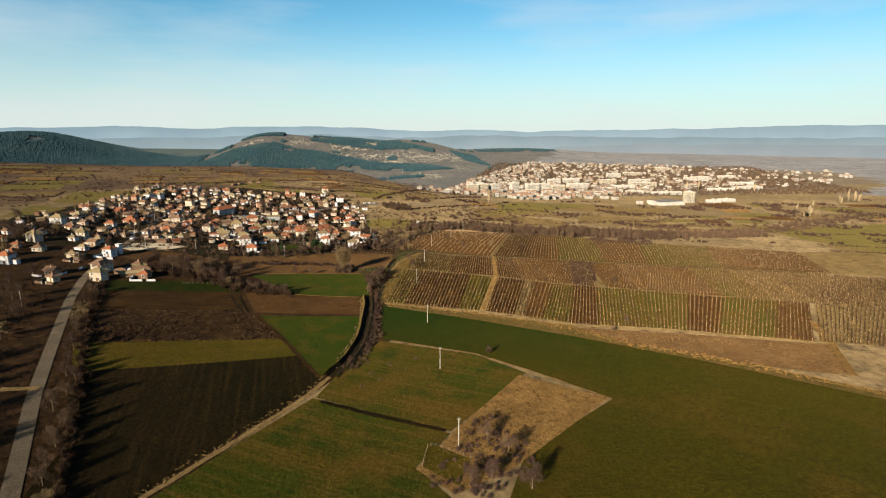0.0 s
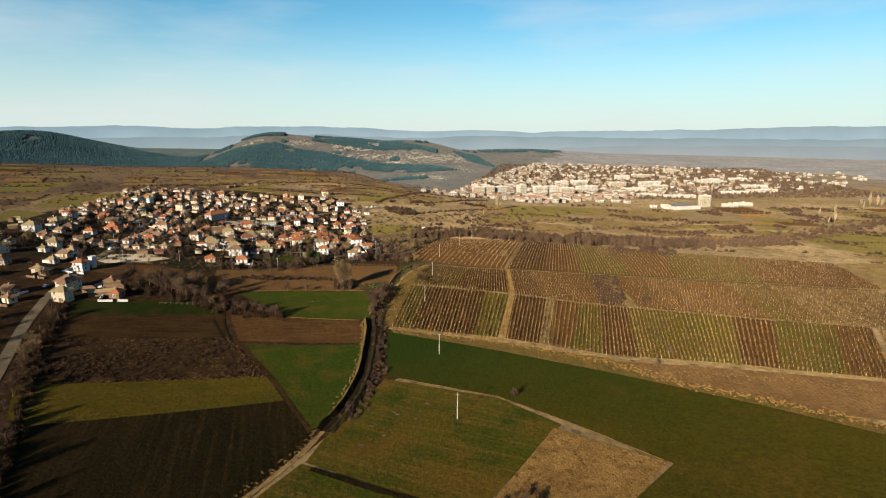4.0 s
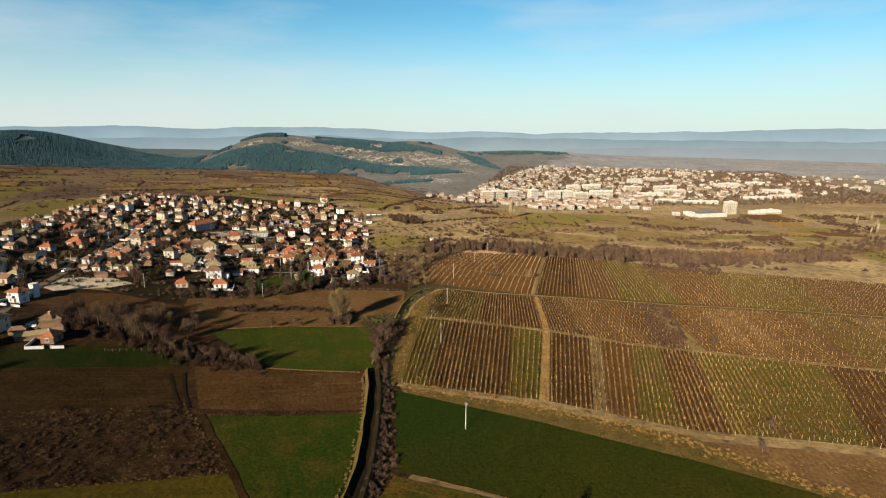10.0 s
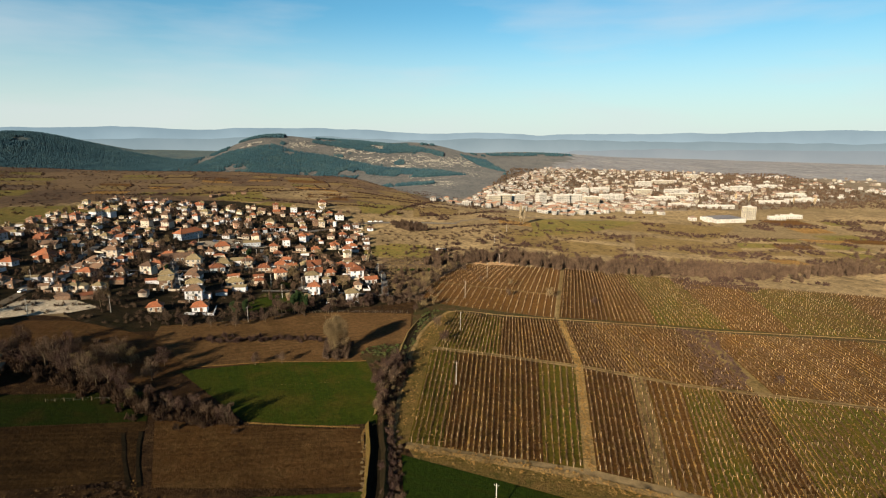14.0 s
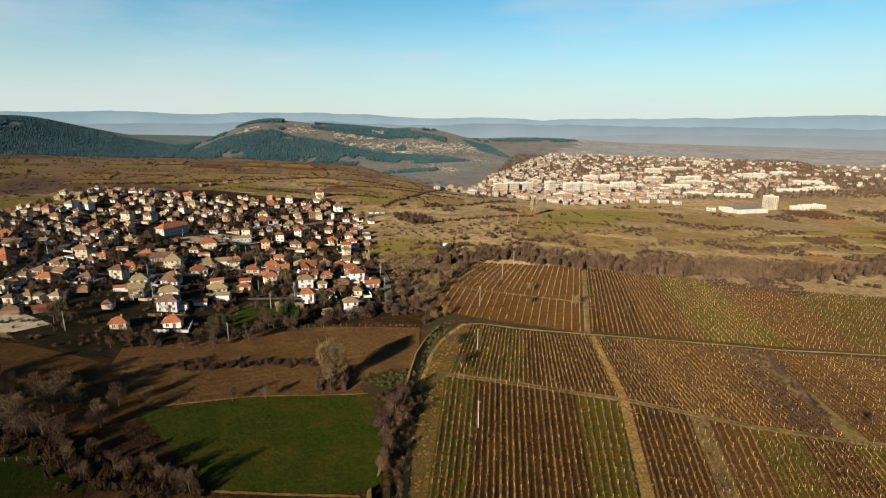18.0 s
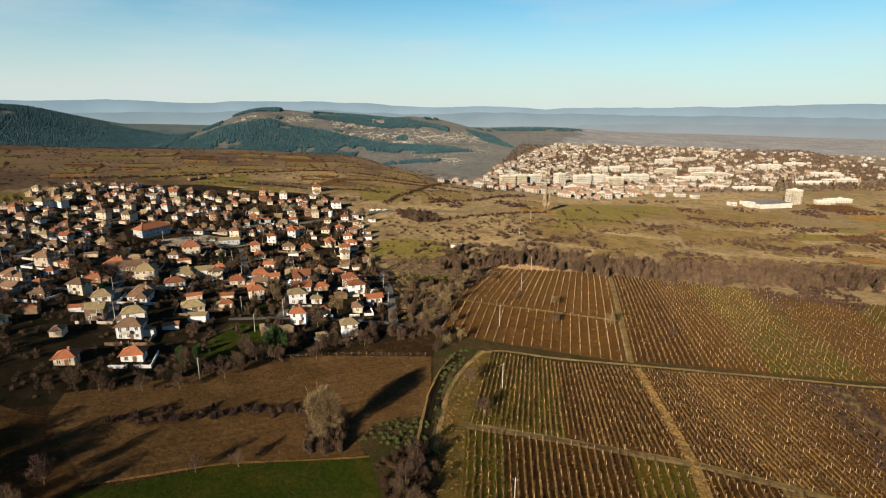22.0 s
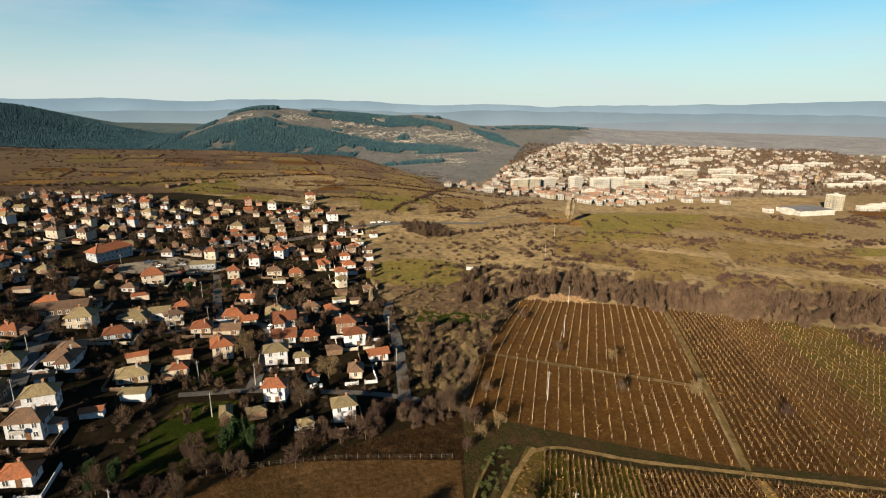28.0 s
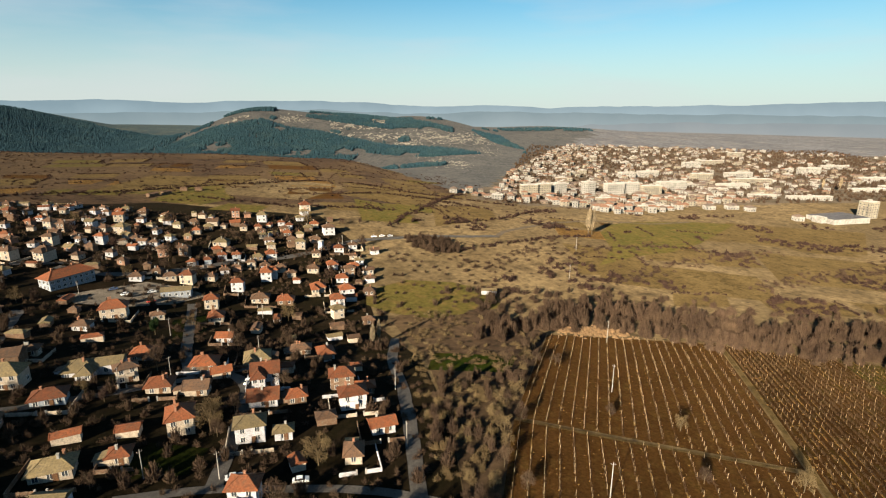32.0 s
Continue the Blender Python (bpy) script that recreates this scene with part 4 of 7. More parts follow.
QUARTERS.append((
    (-187, 731, 3.1, "b", "w", 1),
    (-162, 735, 7.6, "b", "w", 1),
    (-150, 748, 7.9, "b", "w", 1),
    (-191, 750, 4.6, "b", "w", 1),
    (-184, 754, 5.6, "r", "w", 2),
    (-126, 323, 7.8, "r", "k", 1),
    (-103, 406, 7.5, "r", "c", 1),
    (-84, 411, 8.6, "r", "w", 1),
    (-92, 430, 10.6, "b", "w", 2),
    (-96, 443, 10, "g", "w", 2),
    (-111, 445, 8.2, "g", "k", 2),
    (-103, 457, 5.6, "b", "w", 1),
    (-79, 461, 11, "g", "c", 1),
    (-66, 466, 4.6, "r", "c", 2),
))
QUARTERS.append((
    (-119, 468, 9.2, "g", "w", 1),
    (-105, 472, 11, "b", "w", 1),
    (-106, 479, 9.8, "b", "p", 1),
    (-98, 496, 10.8, "r", "u", 1),
    (-70, 505, 9.2, "r", "c", 1),
    (-115, 506, 11.1, "g", "c", 2),
    (-83, 512, 8, "b", "c", 2),
    (-99, 517, 11.9, "g", "w", 1),
    (-62, 525, 10.6, "r", "k", 1),
    (-123, 531, 7.4, "b", "c", 1),
    (-86, 533, 9.7, "r", "c", 1),
    (-63, 557, 7.7, "r", "w", 1),
    (-120, 561, 7.8, "b", "w", 1),
    (-116, 580, 12.6, "r", "c", 2),
))
QUARTERS.append((
    (-74, 585, 9.4, "r", "c", 1),
    (-80, 600, 8.8, "r", "c", 2),
    (-73, 625, 8.8, "r", "w", 2),
    (-125, 628, 8.7, "b", "w", 1),
    (-100, 630, 9.6, "r", "c", 2),
    (-118, 638, 6.5, "b", "k", 1),
    (-61, 643, 10.8, "r", "w", 2),
    (-85, 647, 6.7, "b", "w", 1),
    (-105, 656, 6.8, "r", "u", 1),
    (-98, 662, 7.7, "r", "u", 1),
    (-73, 662, 6.6, "b", "c", 2),
    (-92, 671, 7.1, "r", "u", 1),
    (-84, 673, 6.4, "r", "u", 1),
    (-64, 678, 8.6, "r", "w", 1),
))
QUARTERS.append((
    (-118, 679, 5.2, "b", "c", 1),
    (-98, 694, 12.5, "g", "c", 1),
    (-69, 702, 8.6, "b", "w", 1),
    (-119, 714, 7.8, "r", "c", 1),
    (-91, 728, 9.1, "b", "c", 1),
    (-81, 729, 5, "r", "c", 1),
    (-114, 736, 10.1, "b", "c", 1),
    (-82, 750, 9.5, "g", "w", 2),
    (-10, 438, 8.2, "g", "w", 2),
    (-32, 450, 8.2, "r", "w", 2),
    (-7, 465, 7.1, "b", "c", 1),
    (-36, 476, 9.6, "g", "w", 2),
    (-27, 476, 5, "g", "w", 1),
    (1, 478, 8.5, "r", "w", 1),
))
QUARTERS.append((
    (-56, 481, 9.5, "r", "c", 2),
    (-8, 493, 10, "r", "w", 2),
    (-36, 496, 10.6, "r", "w", 1),
    (-26, 497, 7.3, "r", "k", 1),
    (-4, 502, 7.1, "r", "k", 1),
    (-58, 503, 8.5, "b", "c", 1),
    (-12, 507, 9.6, "r", "k", 2),
    (-38, 511, 10.4, "r", "w", 2),
    (-54, 516, 7.3, "r", "c", 1),
    (-45, 532, 11, "g", "k", 1),
    (-20, 538, 10.1, "r", "w", 1),
    (-30, 543, 8.8, "b", "c", 1),
    (-19, 608, 9.7, "r", "w", 2),
    (-46, 611, 11, "r", "k", 1),
))
QUARTERS.append((
    (-59, 612, 11.7, "b", "c", 1),
    (-15, 628, 10.6, "r", "w", 1),
    (-31, 630, 10.6, "r", "c", 1),
    (-18, 644, 9.5, "r", "w", 1),
    (-36, 657, 9.4, "b", "c", 1),
    (-12, 663, 8.8, "r", "k", 1),
    (-25, 665, 10, "r", "w", 1),
    (-22, 693, 9, "r", "w", 1),
    (-13, 699, 7.9, "b", "w", 1),
    (-59, 718, 8.1, "r", "k", 1),
    (-31, 726, 11, "b", "w", 2),
    (-46, 731, 8.3, "g", "k", 1),
    (-60, 735, 3.3, "r", "w", 1),
    (-54, 786, 10.8, "r", "c", 2),
))
TAKEN = []
for n, quarter in enumerate(QUARTERS):
    for k, (x, y, w, roof, wall, storeys) in enumerate(quarter):
        if -195 < x < -135 and 595 < y < 640:
            continue
        rng = random.Random(n * 100 + k)
        turn = rng.gauss(8 if x > -130 else -14, 6) + (90 if rng.random() < 0.12 else 0)
        house(x, y, min(w, 13.0), roof, wall, storeys, turn, n * 100 + k, detail=2 if y < 620 else 1)
        TAKEN.append((x, y, 0.62 * max(w, 7)))


def is_free(x, y, r):
    return all((x - a) ** 2 + (y - b) ** 2 > (r + c) ** 2 for a, b, c in TAKEN)


# ---- school ----
def school(x, y, turn):
    e = new("school_building")
    e.matrix_basis = pose(x, y, land(x, y) - 0.5, 0, 0, turn)
    tagged(e, "long two-storey pale blue-grey building with bright red hipped roof", "school")
    p = Pile()
    p.box(-11, -4.5, -2, 11, 4.5, 6.1)
    p.make("wall", WALLS["u"][0], e)
    p = Pile()
    hip_roof(p, 22, 9, 6.12, 3.3, 0.8)
    p.make("roof", ROOFS["r"][0], e)
    put_windows(e, 22, 9, 2, random.Random(5), 0.4, "flr", 0.0)
    for cx in (-6, 4):
        p = Pile()
        p.box(cx - 0.5, 0.5, 7.5, cx + 0.5, 1.3, 10.4)
        p.make("chimney", BRICK, e)


school(-153, 617, 58)
TAKEN.append((-158, 617, 20))

# the white transformer tower beside the road, and one at the far end
def transformer(x, y):
    e = new("transformer_tower")
    e.matrix_basis = pose(x, y, land(x, y), 0, 0, -20)
    tagged(e, "slim white rendered transformer tower with flat cap", "tower", "transformer towers")
    p = Pile()
    p.box(-1.4, -1.4, -1, 1.4, 1.4, 6.6)
    p.make("wall", WALLS["w"][0], e)
    p = Pile()
    p.box(-1.65, -1.65, 6.6, 1.65, 1.65, 6.85)
    p.make("cap", CONCRETE, e)
    p = Pile()
    p.box(-0.5, -1.46, 0, 0.5, -1.4, 2.0)
    p.make("door", WOOD, e)


transformer(-161.5, 377)
transformer(-34, 693)
TAKEN += [(-161.5, 377, 3), (-34, 693, 3)]

# long barn and the derelict white block
for bx, by, bw, bd, bh, bt, wl_, rf, lb in ((-130, 521, 20, 8, 3.6, 12, "k", "b", "long brick barn with weathered brown tiled roof"),
                                            (-95, 519, 16, 7, 3.4, 10, "w", "g", "long low white block with grey roof"),
                                            (-100, 612, 14, 6, 3.4, 8, "u", "g", "low flat pale kiosk hall beside the square")):
    e = new("barn")
    e.matrix_basis = pose(bx, by, land(bx, by), 0, 0, bt)
    tagged(e, lb, "barn")
    p = Pile()
    p.box(-bw / 2, -bd / 2, -2, bw / 2, bd / 2, bh)
    p.make("wall", WALLS[wl_][0], e)
    p = Pile()
    hip_roof(p, bw, bd, bh + 0.02, bd * 0.22, 0.4, hip=False)
    p.make("roof", ROOFS[rf][0], e)
    put_windows(e, bw, bd, 1, random.Random(3), 0.2, "fl", 0.2)
    TAKEN.append((bx, by, bw * 0.45))

# low farm sheds by the hedgerow
for bx, by, bw, bd, bt, rf in ((-134, 325, 11, 4.5, 14, "g"), (-132, 334, 10, 4, 10, "b"), (-136, 342, 8, 4, 16, "g"), (-142, 330, 6, 4, 14, "b")):
    shed(bx, by, bw, bd, 2.4, bt, "k", rf, int(bx * by))
    TAKEN.append((bx, by, 5))

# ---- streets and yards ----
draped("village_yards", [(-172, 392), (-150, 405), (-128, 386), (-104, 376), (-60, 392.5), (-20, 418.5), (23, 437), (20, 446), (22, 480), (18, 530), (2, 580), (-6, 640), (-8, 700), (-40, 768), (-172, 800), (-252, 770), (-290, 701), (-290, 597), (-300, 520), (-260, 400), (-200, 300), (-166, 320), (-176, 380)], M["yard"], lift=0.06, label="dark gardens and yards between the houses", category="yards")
ROADS = (
    ([(14, 446), (2, 451), (-10, 453), (-27, 453.6), (-40, 455), (-52, 453), (-62, 451)], 2.8),
    ([(-40.5, 455), (-40.5, 472), (-42, 501), (-46, 515), (-56, 520), (-66, 521)], 4.0),
    ([(-62, 513), (-68, 524), (-73, 538), (-79, 560), (-87, 592), (-90, 602)], 4.2),
    ([(-160, 478), (-130, 484), (-107, 489), (-96, 496), (-76, 505), (-65, 513), (-46, 524)], 3.6),
    ([(9, 446), (9.5, 478), (9, 503), (6, 530), (9, 560)], 4.2),
    ([(-170, 640), (-140, 632), (-111, 645), (-83, 668), (-57, 676), (-37, 691), (-19, 708), (-3, 717), (18, 722), (40, 731), (100, 735)], 5.5),
    ([(-104, 440), (-109, 452), (-119, 480), (-127, 505), (-141, 541), (-155, 580)], 5.0),
    ([(-250, 620), (-219, 630), (-192, 638), (-165, 648)], 4.0),
    ([(-175, 430), (-180, 477), (-198, 558), (-215, 630)], 5.0),
)
for k, (line, width) in enumerate(ROADS):
    ribbon("street", line, width, M["street"], lift=0.22, label="narrow grey asphalt village street", rough=0.12, seed=k)
draped("square", [(-150, 600), (-137, 612), (-119, 626), (-97, 622), (-86, 614), (-98, 600), (-116, 592), (-138, 592)], M["square"], lift=0.18, label="worn grey asphalt village square", category="square")
draped("gravel_slope", [(-166, 392), (-166, 411), (-146, 417), (-128, 405), (-136, 396), (-159, 387)], M["slab"], lift=0.2, label="pale bare gravel bank", category="bank")

# ---- garden walls ----
def garden_wall(x, y, w, turn, seed):
    """A low wall with gate posts before a house, turning up one side of its plot."""
    rng = random.Random(seed)
    e = new("garden_wall")
    m = pose(x, y, land(x, y), 0, 0, turn)
    e.matrix_basis = m
    kind = rng.choice("wckk")
    tagged(e, f"low {WALLS[kind][1]} garden wall with gate posts", "wall", "garden walls")
    side, front, back = rng.choice((-1, 1)), -w * 0.45 - rng.uniform(2.5, 4.5), w * 0.5
    a, b, gate = -w / 2 - rng.uniform(1, 3), w / 2 + rng.uniform(1, 3), rng.uniform(-0.2, 0.2) * w

    def run(name, x0, y0, x1, y1):
        p = Pile()
        n = 4
        for k in range(n):
            u, v = (x0 + (x1 - x0) * k / n, y0 + (y1 - y0) * k / n), (x0 + (x1 - x0) * (k + 1) / n, y0 + (y1 - y0) * (k + 1) / n)
            q = m @ Vector(((u[0] + v[0]) / 2, (u[1] + v[1]) / 2, 0))
            z = land(q.x, q.y) - q.z
            p.box(min(u[0], v[0]) - 0.1, min(u[1], v[1]) - 0.1, z - 0.6, max(u[0], v[0]) + 0.1, max(u[1], v[1]) + 0.1, z + 1.25)
        p.make(name, WALLS[kind][0], e)

    run("front_wall", a, front, gate - 1.2, front)
    run("front_wall", gate + 1.2, front, b, front)
    run("side_wall", a if side < 0 else b, front + 0.25, a if side < 0 else b, back)
    for u in (gate - 1.2, gate + 1.2):
        q = m @ Vector((u, front, 0))
        p = Pile()
        p.box(u - 0.2, front - 0.2, land(q.x, q.y) - q.z - 0.5, u + 0.2, front + 0.2, land(q.x, q.y) - q.z + 1.6)
        p.make("gate_post", CONCRETE, e)


for n, quarter in enumerate(QUARTERS):
    for k, (x, y, w, roof, wall, storeys) in enumerate(quarter):
        if (n * 7 + k * 3) % 5 < 3 and -200 < x and y < 700 and not (-195 < x < -135 and 595 < y < 640):
            garden_wall(x, y, min(w, 11.0), 8 if x > -130 else -14, n * 50 + k)

# ---- outbuildings between the houses ----
rng_s = random.Random(77)
made = 0
while made < 95:
    x, y = rng_s.uniform(-285, 8), rng_s.uniform(405, 765)
    if y < 418 + 0.1 * (x + 100) or x > -2 - 0.02 * (y - 450) or (y > 700 and x > -30) or (x < -200 and y < 440):
        continue
    if not is_free(x, y, 4.0) or any(min((x - a) ** 2 + (y - b) ** 2 for a, b in line) < 60 for line, _ in ROADS):
        continue
    shed(x, y, rng_s.uniform(3.5, 7.5), rng_s.uniform(3, 4.5), rng_s.uniform(2.1, 3.0), rng_s.gauss(8, 10) + (90 if rng_s.random() < 0.3 else 0), rng_s.choice("kkwcc"), rng_s.choice("bbgr"), made)
    TAKEN.append((x, y, 3.2))
    made += 1

# smaller dwellings between the others
made = 0
tries = 0
while made < 100 and tries < 30000:
    tries += 1
    x, y = rng_s.uniform(-280, 2), rng_s.uniform(575, 765)
    if (y > 690 and x > -35) or not is_free(x, y, 3.6) or any(min((x - a) ** 2 + (y - b) ** 2 for a, b in line) < 60 for line, _ in ROADS) or (-152 < x < -84 and 585 < y < 628):
        continue
    house(x, y, rng_s.uniform(6.4, 8.8), rng_s.choice("rbbbgg"), rng_s.choice("wcckp"), rng_s.choice((1, 1, 2)), rng_s.gauss(8 if x > -130 else -14, 8), 3000 + made, detail=1)
    TAKEN.append((x, y, 4.5))
    made += 1

# ---- the town on the far slope ----
FAR = {}
TOWN_DARK = material("dark_felt_roof", ((0.05, 0.05, 0.055), (0.04, 0.04, 0.045)), 20, 2.0, bump=0)
# tile colours paled to stand in for haze over the town
TOWN_ROOFS = {
    "r": material("haze_paled_red_tiles", ((0.144, 0.08075, 0.05513), (0.12, 0.07125, 0.05145), (0.1, 0.07362, 0.05775)), 25, 2.0, bump=0),
    "b": material("haze_paled_brown_tiles", ((0.1033, 0.07446, 0.06038), (0.08415, 0.06543, 0.05513), (0.07268, 0.06317, 0.05775)), 25, 2.0, bump=0),
}
TOWN_WALLS = {
    "w": material("dull_white_town_render", ((0.2344, 0.223, 0.2041), (0.2041, 0.1928, 0.1758), (0.1588, 0.1493, 0.1361)), 25, 2.0, bump=0),
    "c": material("dull_cream_town_render", ((0.2041, 0.1814, 0.1436), (0.1739, 0.155, 0.1247), (0.1361, 0.1229, 0.1021)), 25, 2.0, bump=0),
    "p": material("dull_ochre_town_render", ((0.1764, 0.1344, 0.0966), (0.147, 0.1155, 0.0882), (0.1218, 0.1008, 0.0798)), 25, 2.0, bump=0),
}


def town_house(x, y, w, d, h, turn, wall, roof, flat=False, joined=False):
    e = None if joined else new("block" if flat else "house")
    m = pose(x, y, land(x, y), 0, 0, turn)
    if e:
        e.matrix_basis = m

    def done(pile, name, mats, key):
        if e:
            pile.make(name, mats, e)
        else:
            FAR.setdefault(key, (Pile(), mats))[0].add([tuple(m @ Vector(v)) for v in pile.v], pile.f)
            FAR[key][0].i[-len(pile.i):] = pile.i

    p = Pile()
    p.box(-w / 2, -d / 2, -4, w / 2, d / 2, h)
    storeys = max(1, int(h / 2.9))
    n = max(2, int(w / 3.2))
    for s in range(storeys):
        for k in range(n):
            u, z = (k + 0.5) / n * w - w / 2, 1.5 + 2.9 * s
            p.add([(u - 0.6, -d / 2 - 0.05, z - 0.6), (u + 0.6, -d / 2 - 0.05, z - 0.6), (u + 0.6, -d / 2 - 0.05, z + 0.7), (u - 0.6, -d / 2 - 0.05, z + 0.7)], [(0, 1, 2, 3)], 1)
        for k in range(max(1, int(d / 3.5))):
            u, z = (k + 0.5) / max(1, int(d / 3.5)) * d - d / 2, 1.5 + 2.9 * s
            p.add([(-w / 2 - 0.05, u + 0.6, z - 0.6), (-w / 2 - 0.05, u - 0.6, z - 0.6), (-w / 2 - 0.05, u - 0.6, z + 0.7), (-w / 2 - 0.05, u + 0.6, z + 0.7)], [(0, 1, 2, 3)], 1)
    done(p, "wall", [TOWN_WALLS[wall], GLASS], "walls_" + wall)
    p = Pile()
    if flat:
        p.box(-w / 2 - 0.2, -d / 2 - 0.2, h, w / 2 + 0.2, d / 2 + 0.2, h + 0.5)
        p.box(-2, -1.5, h + 0.5, 2, 1.5, h + 2.6)
        done(p, "roof", CONCRETE, "roofs_flat")
        if e:
            tagged(e, f"{WALLS[wall][1]} flat-roofed apartment block in the far town", "apartment block", "town blocks")
    else:
        hip_roof(p, w, d, h + 0.02, min(w, d) * 0.25, 0.5)
        done(p, "roof", TOWN_ROOFS[roof], "roofs_" + roof)
        if e:
            tagged(e, f"{WALLS[wall][1]} town house with {ROOFS[roof][1]} roof", "house", "town houses")
    return e


rng_t = random.Random(9)
BLOCKS = ((213, 1026, 22, 15, 8), (235, 1032, 18, 16, 8), (262, 1046, 20, 15, 4), (297, 1026, 16, 19, 30), (335, 1028, 26, 16, 0), (362, 1036, 24, 16, 4), (387, 1023, 26, 14, -4), (450, 1077, 44, 13, 0),
          (506, 1250, 40, 11, 0), (577, 1196, 36, 12, 0), (640, 1150, 60, 9, -4), (560, 1090, 50, 8, 0), (680, 1240, 54, 10, 0), (889, 1309, 52, 13, 4), (1016, 1708, 46, 12, 0), (700, 1420, 40, 12, 0), (800, 1500, 60, 9, 0),
          (455, 1230, 30, 11, 5), (930, 1200, 60, 7, 0), (1050, 1420, 50, 8, 0), (860, 1090, 70, 6, -6), (770, 1060, 60, 5, -10))
for x, y, w, h, t in BLOCKS:
    town_house(x, y, w, 12, h, t + rng_t.uniform(-8, 8), rng_t.choice("wccw"), "r", True)
spots = [(x, y, w * 0.6) for x, y, w, h, t in BLOCKS]
count = 0
tries = 0
while count < 1100 and tries < 80000:
    tries += 1
    y = rng_t.uniform(872, 1950)
    lo, hi = np.interp(y, (872, 892, 921, 943, 961, 1000, 1040, 1100, 1400, 1700, 1950), (262, 248, 230, 203, 166, 95, 140, 190, 290, 460, 610)), np.interp(y, (872, 905, 930, 1000, 1250, 1600, 1950), (282, 345, 400, 560, 1300, 1700, 1100))
    x = lo + (hi - lo) * rng_t.random() ** 1.15
    if any((x - a) ** 2 + (y - b) ** 2 < (4.6 + c) ** 2 for a, b, c in spots):
        continue
    dens = float(np.interp(x, (400, 700, 1400), (1.0, 0.5, 0.2)))
    if rng_t.random() > dens:
        continue
    w = rng_t.uniform(6, 9.5) if y < 1080 else rng_t.uniform(5.2, 8.2)
    big = rng_t.random() < 0.12
    h = rng_t.choice((3.0, 3.4, 5.6, 5.8, 7.5))
    town_house(x, y, w * (2.0 if big else 1), rng_t.uniform(6, 8.5), h, rng_t.gauss(-12, 14), rng_t.choice("wwwccwp"), rng_t.choice("rrrrb" if y < 990 else "rbbbb"), big and rng_t.random() < 0.6, joined=True)
    spots.append((x, y, w * 0.5))
    count += 1

far_town = tagged(new("far_town"), "far rows of pale town houses with tiled roofs", "town", kind="stuff")
for key, (pl, mats) in FAR.items():
    pl.make(key, mats, far_town)

# works hall with its tall block
e = new("works_hall")
e.matrix_basis = pose(522, 857, land(522, 857), 0, 0, 8)
tagged(e, "long low pale works hall with dark flat roof", "hall")
p = Pile()
p.box(-26, -17, -3, 26, 17, 5.5)
p.make("wall", TOWN_WALLS["w"], e)
p = Pile()
p.box(-25.4, -16.4, 5.5, 25.4, 16.4, 5.8)
p.make("roof", TOWN_DARK, e)
p = Pile()
p.box(-33, -8, -3, -26, 4, 7.0)
p.make("side_wing", TOWN_WALLS["w"], e)
town_house(575, 872, 15, 13, 19, 8, "c", "r", True)
for x, y, w in ((620, 868, 24), (655, 880, 30), (440, 925, 14), (455, 912, 10), (410, 925, 12), (600, 985, 60), (540, 1000, 36), (475, 860, 9)):
    town_house(x, y, w, 9, 5, -8, "w", "b", w > 20)

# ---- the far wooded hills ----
# dark needles tinted blue, standing in for the haze before the hills
PINE = material("haze_blue_pine_needles", ((0.0162, 0.034, 0.0414), (0.0132, 0.02924, 0.0387), (0.0216, 0.03808, 0.0414)), 120, 9, bump=0)
PINE_FAR = material("far_haze_blue_needles", ((0.0153, 0.032, 0.0407), (0.0117, 0.026, 0.0352), (0.0207, 0.038, 0.0429)), 160, 12, bump=0)
ROCK = material("pale_limestone", ((0.174, 0.16, 0.1365), (0.135, 0.1248, 0.1085), (0.09, 0.0832, 0.0735)), 20, 2.5, bump=0.4)


def field_noise(x, y, s, seed):
    return np.array([noise.noise(Vector((a / s, b / s, seed))) for a, b in zip(x, y)])


def conifers(name, x, y, rng, size=(5, 8.5), label="", needles=None):
    n = len(x)
    z = land(x, y)
    h, r = rng.uniform(*size, n), None
    r = h * rng.uniform(0.4, 0.62, n)
    k = 5
    ang = np.arange(k) * 2 * np.pi / k
    vs, fs = [], []
    for lo, hi, wide in ((0.08, 0.62, 1.0), (0.42, 1.0, 0.68)):
        ring = np.stack([np.stack([x + np.cos(a + x) * r * wide * rng.uniform(0.7, 1.15, n), y + np.sin(a + x) * r * wide * rng.uniform(0.7, 1.15, n), z + h * lo], 1) for a in ang], 1)
        tip = np.stack([x + rng.normal(0, 0.3, n), y + rng.normal(0, 0.3, n), z + h * hi], 1)[:, None]
        block = np.concatenate([ring, tip], 1)
        o = sum(len(q) for q in vs)
        base = o + np.arange(n)[:, None, None] * (k + 1)
        tri = np.array([(i, (i + 1) % k, k) for i in range(k)])[None]
        vs.append(block.reshape(-1, 3))
        fs.append((base + tri).reshape(-1, 3))
    ob = bulk(name, np.concatenate(vs), np.concatenate(fs), needles or PINE)
    return tagged(ob, label, "forest", kind="stuff")


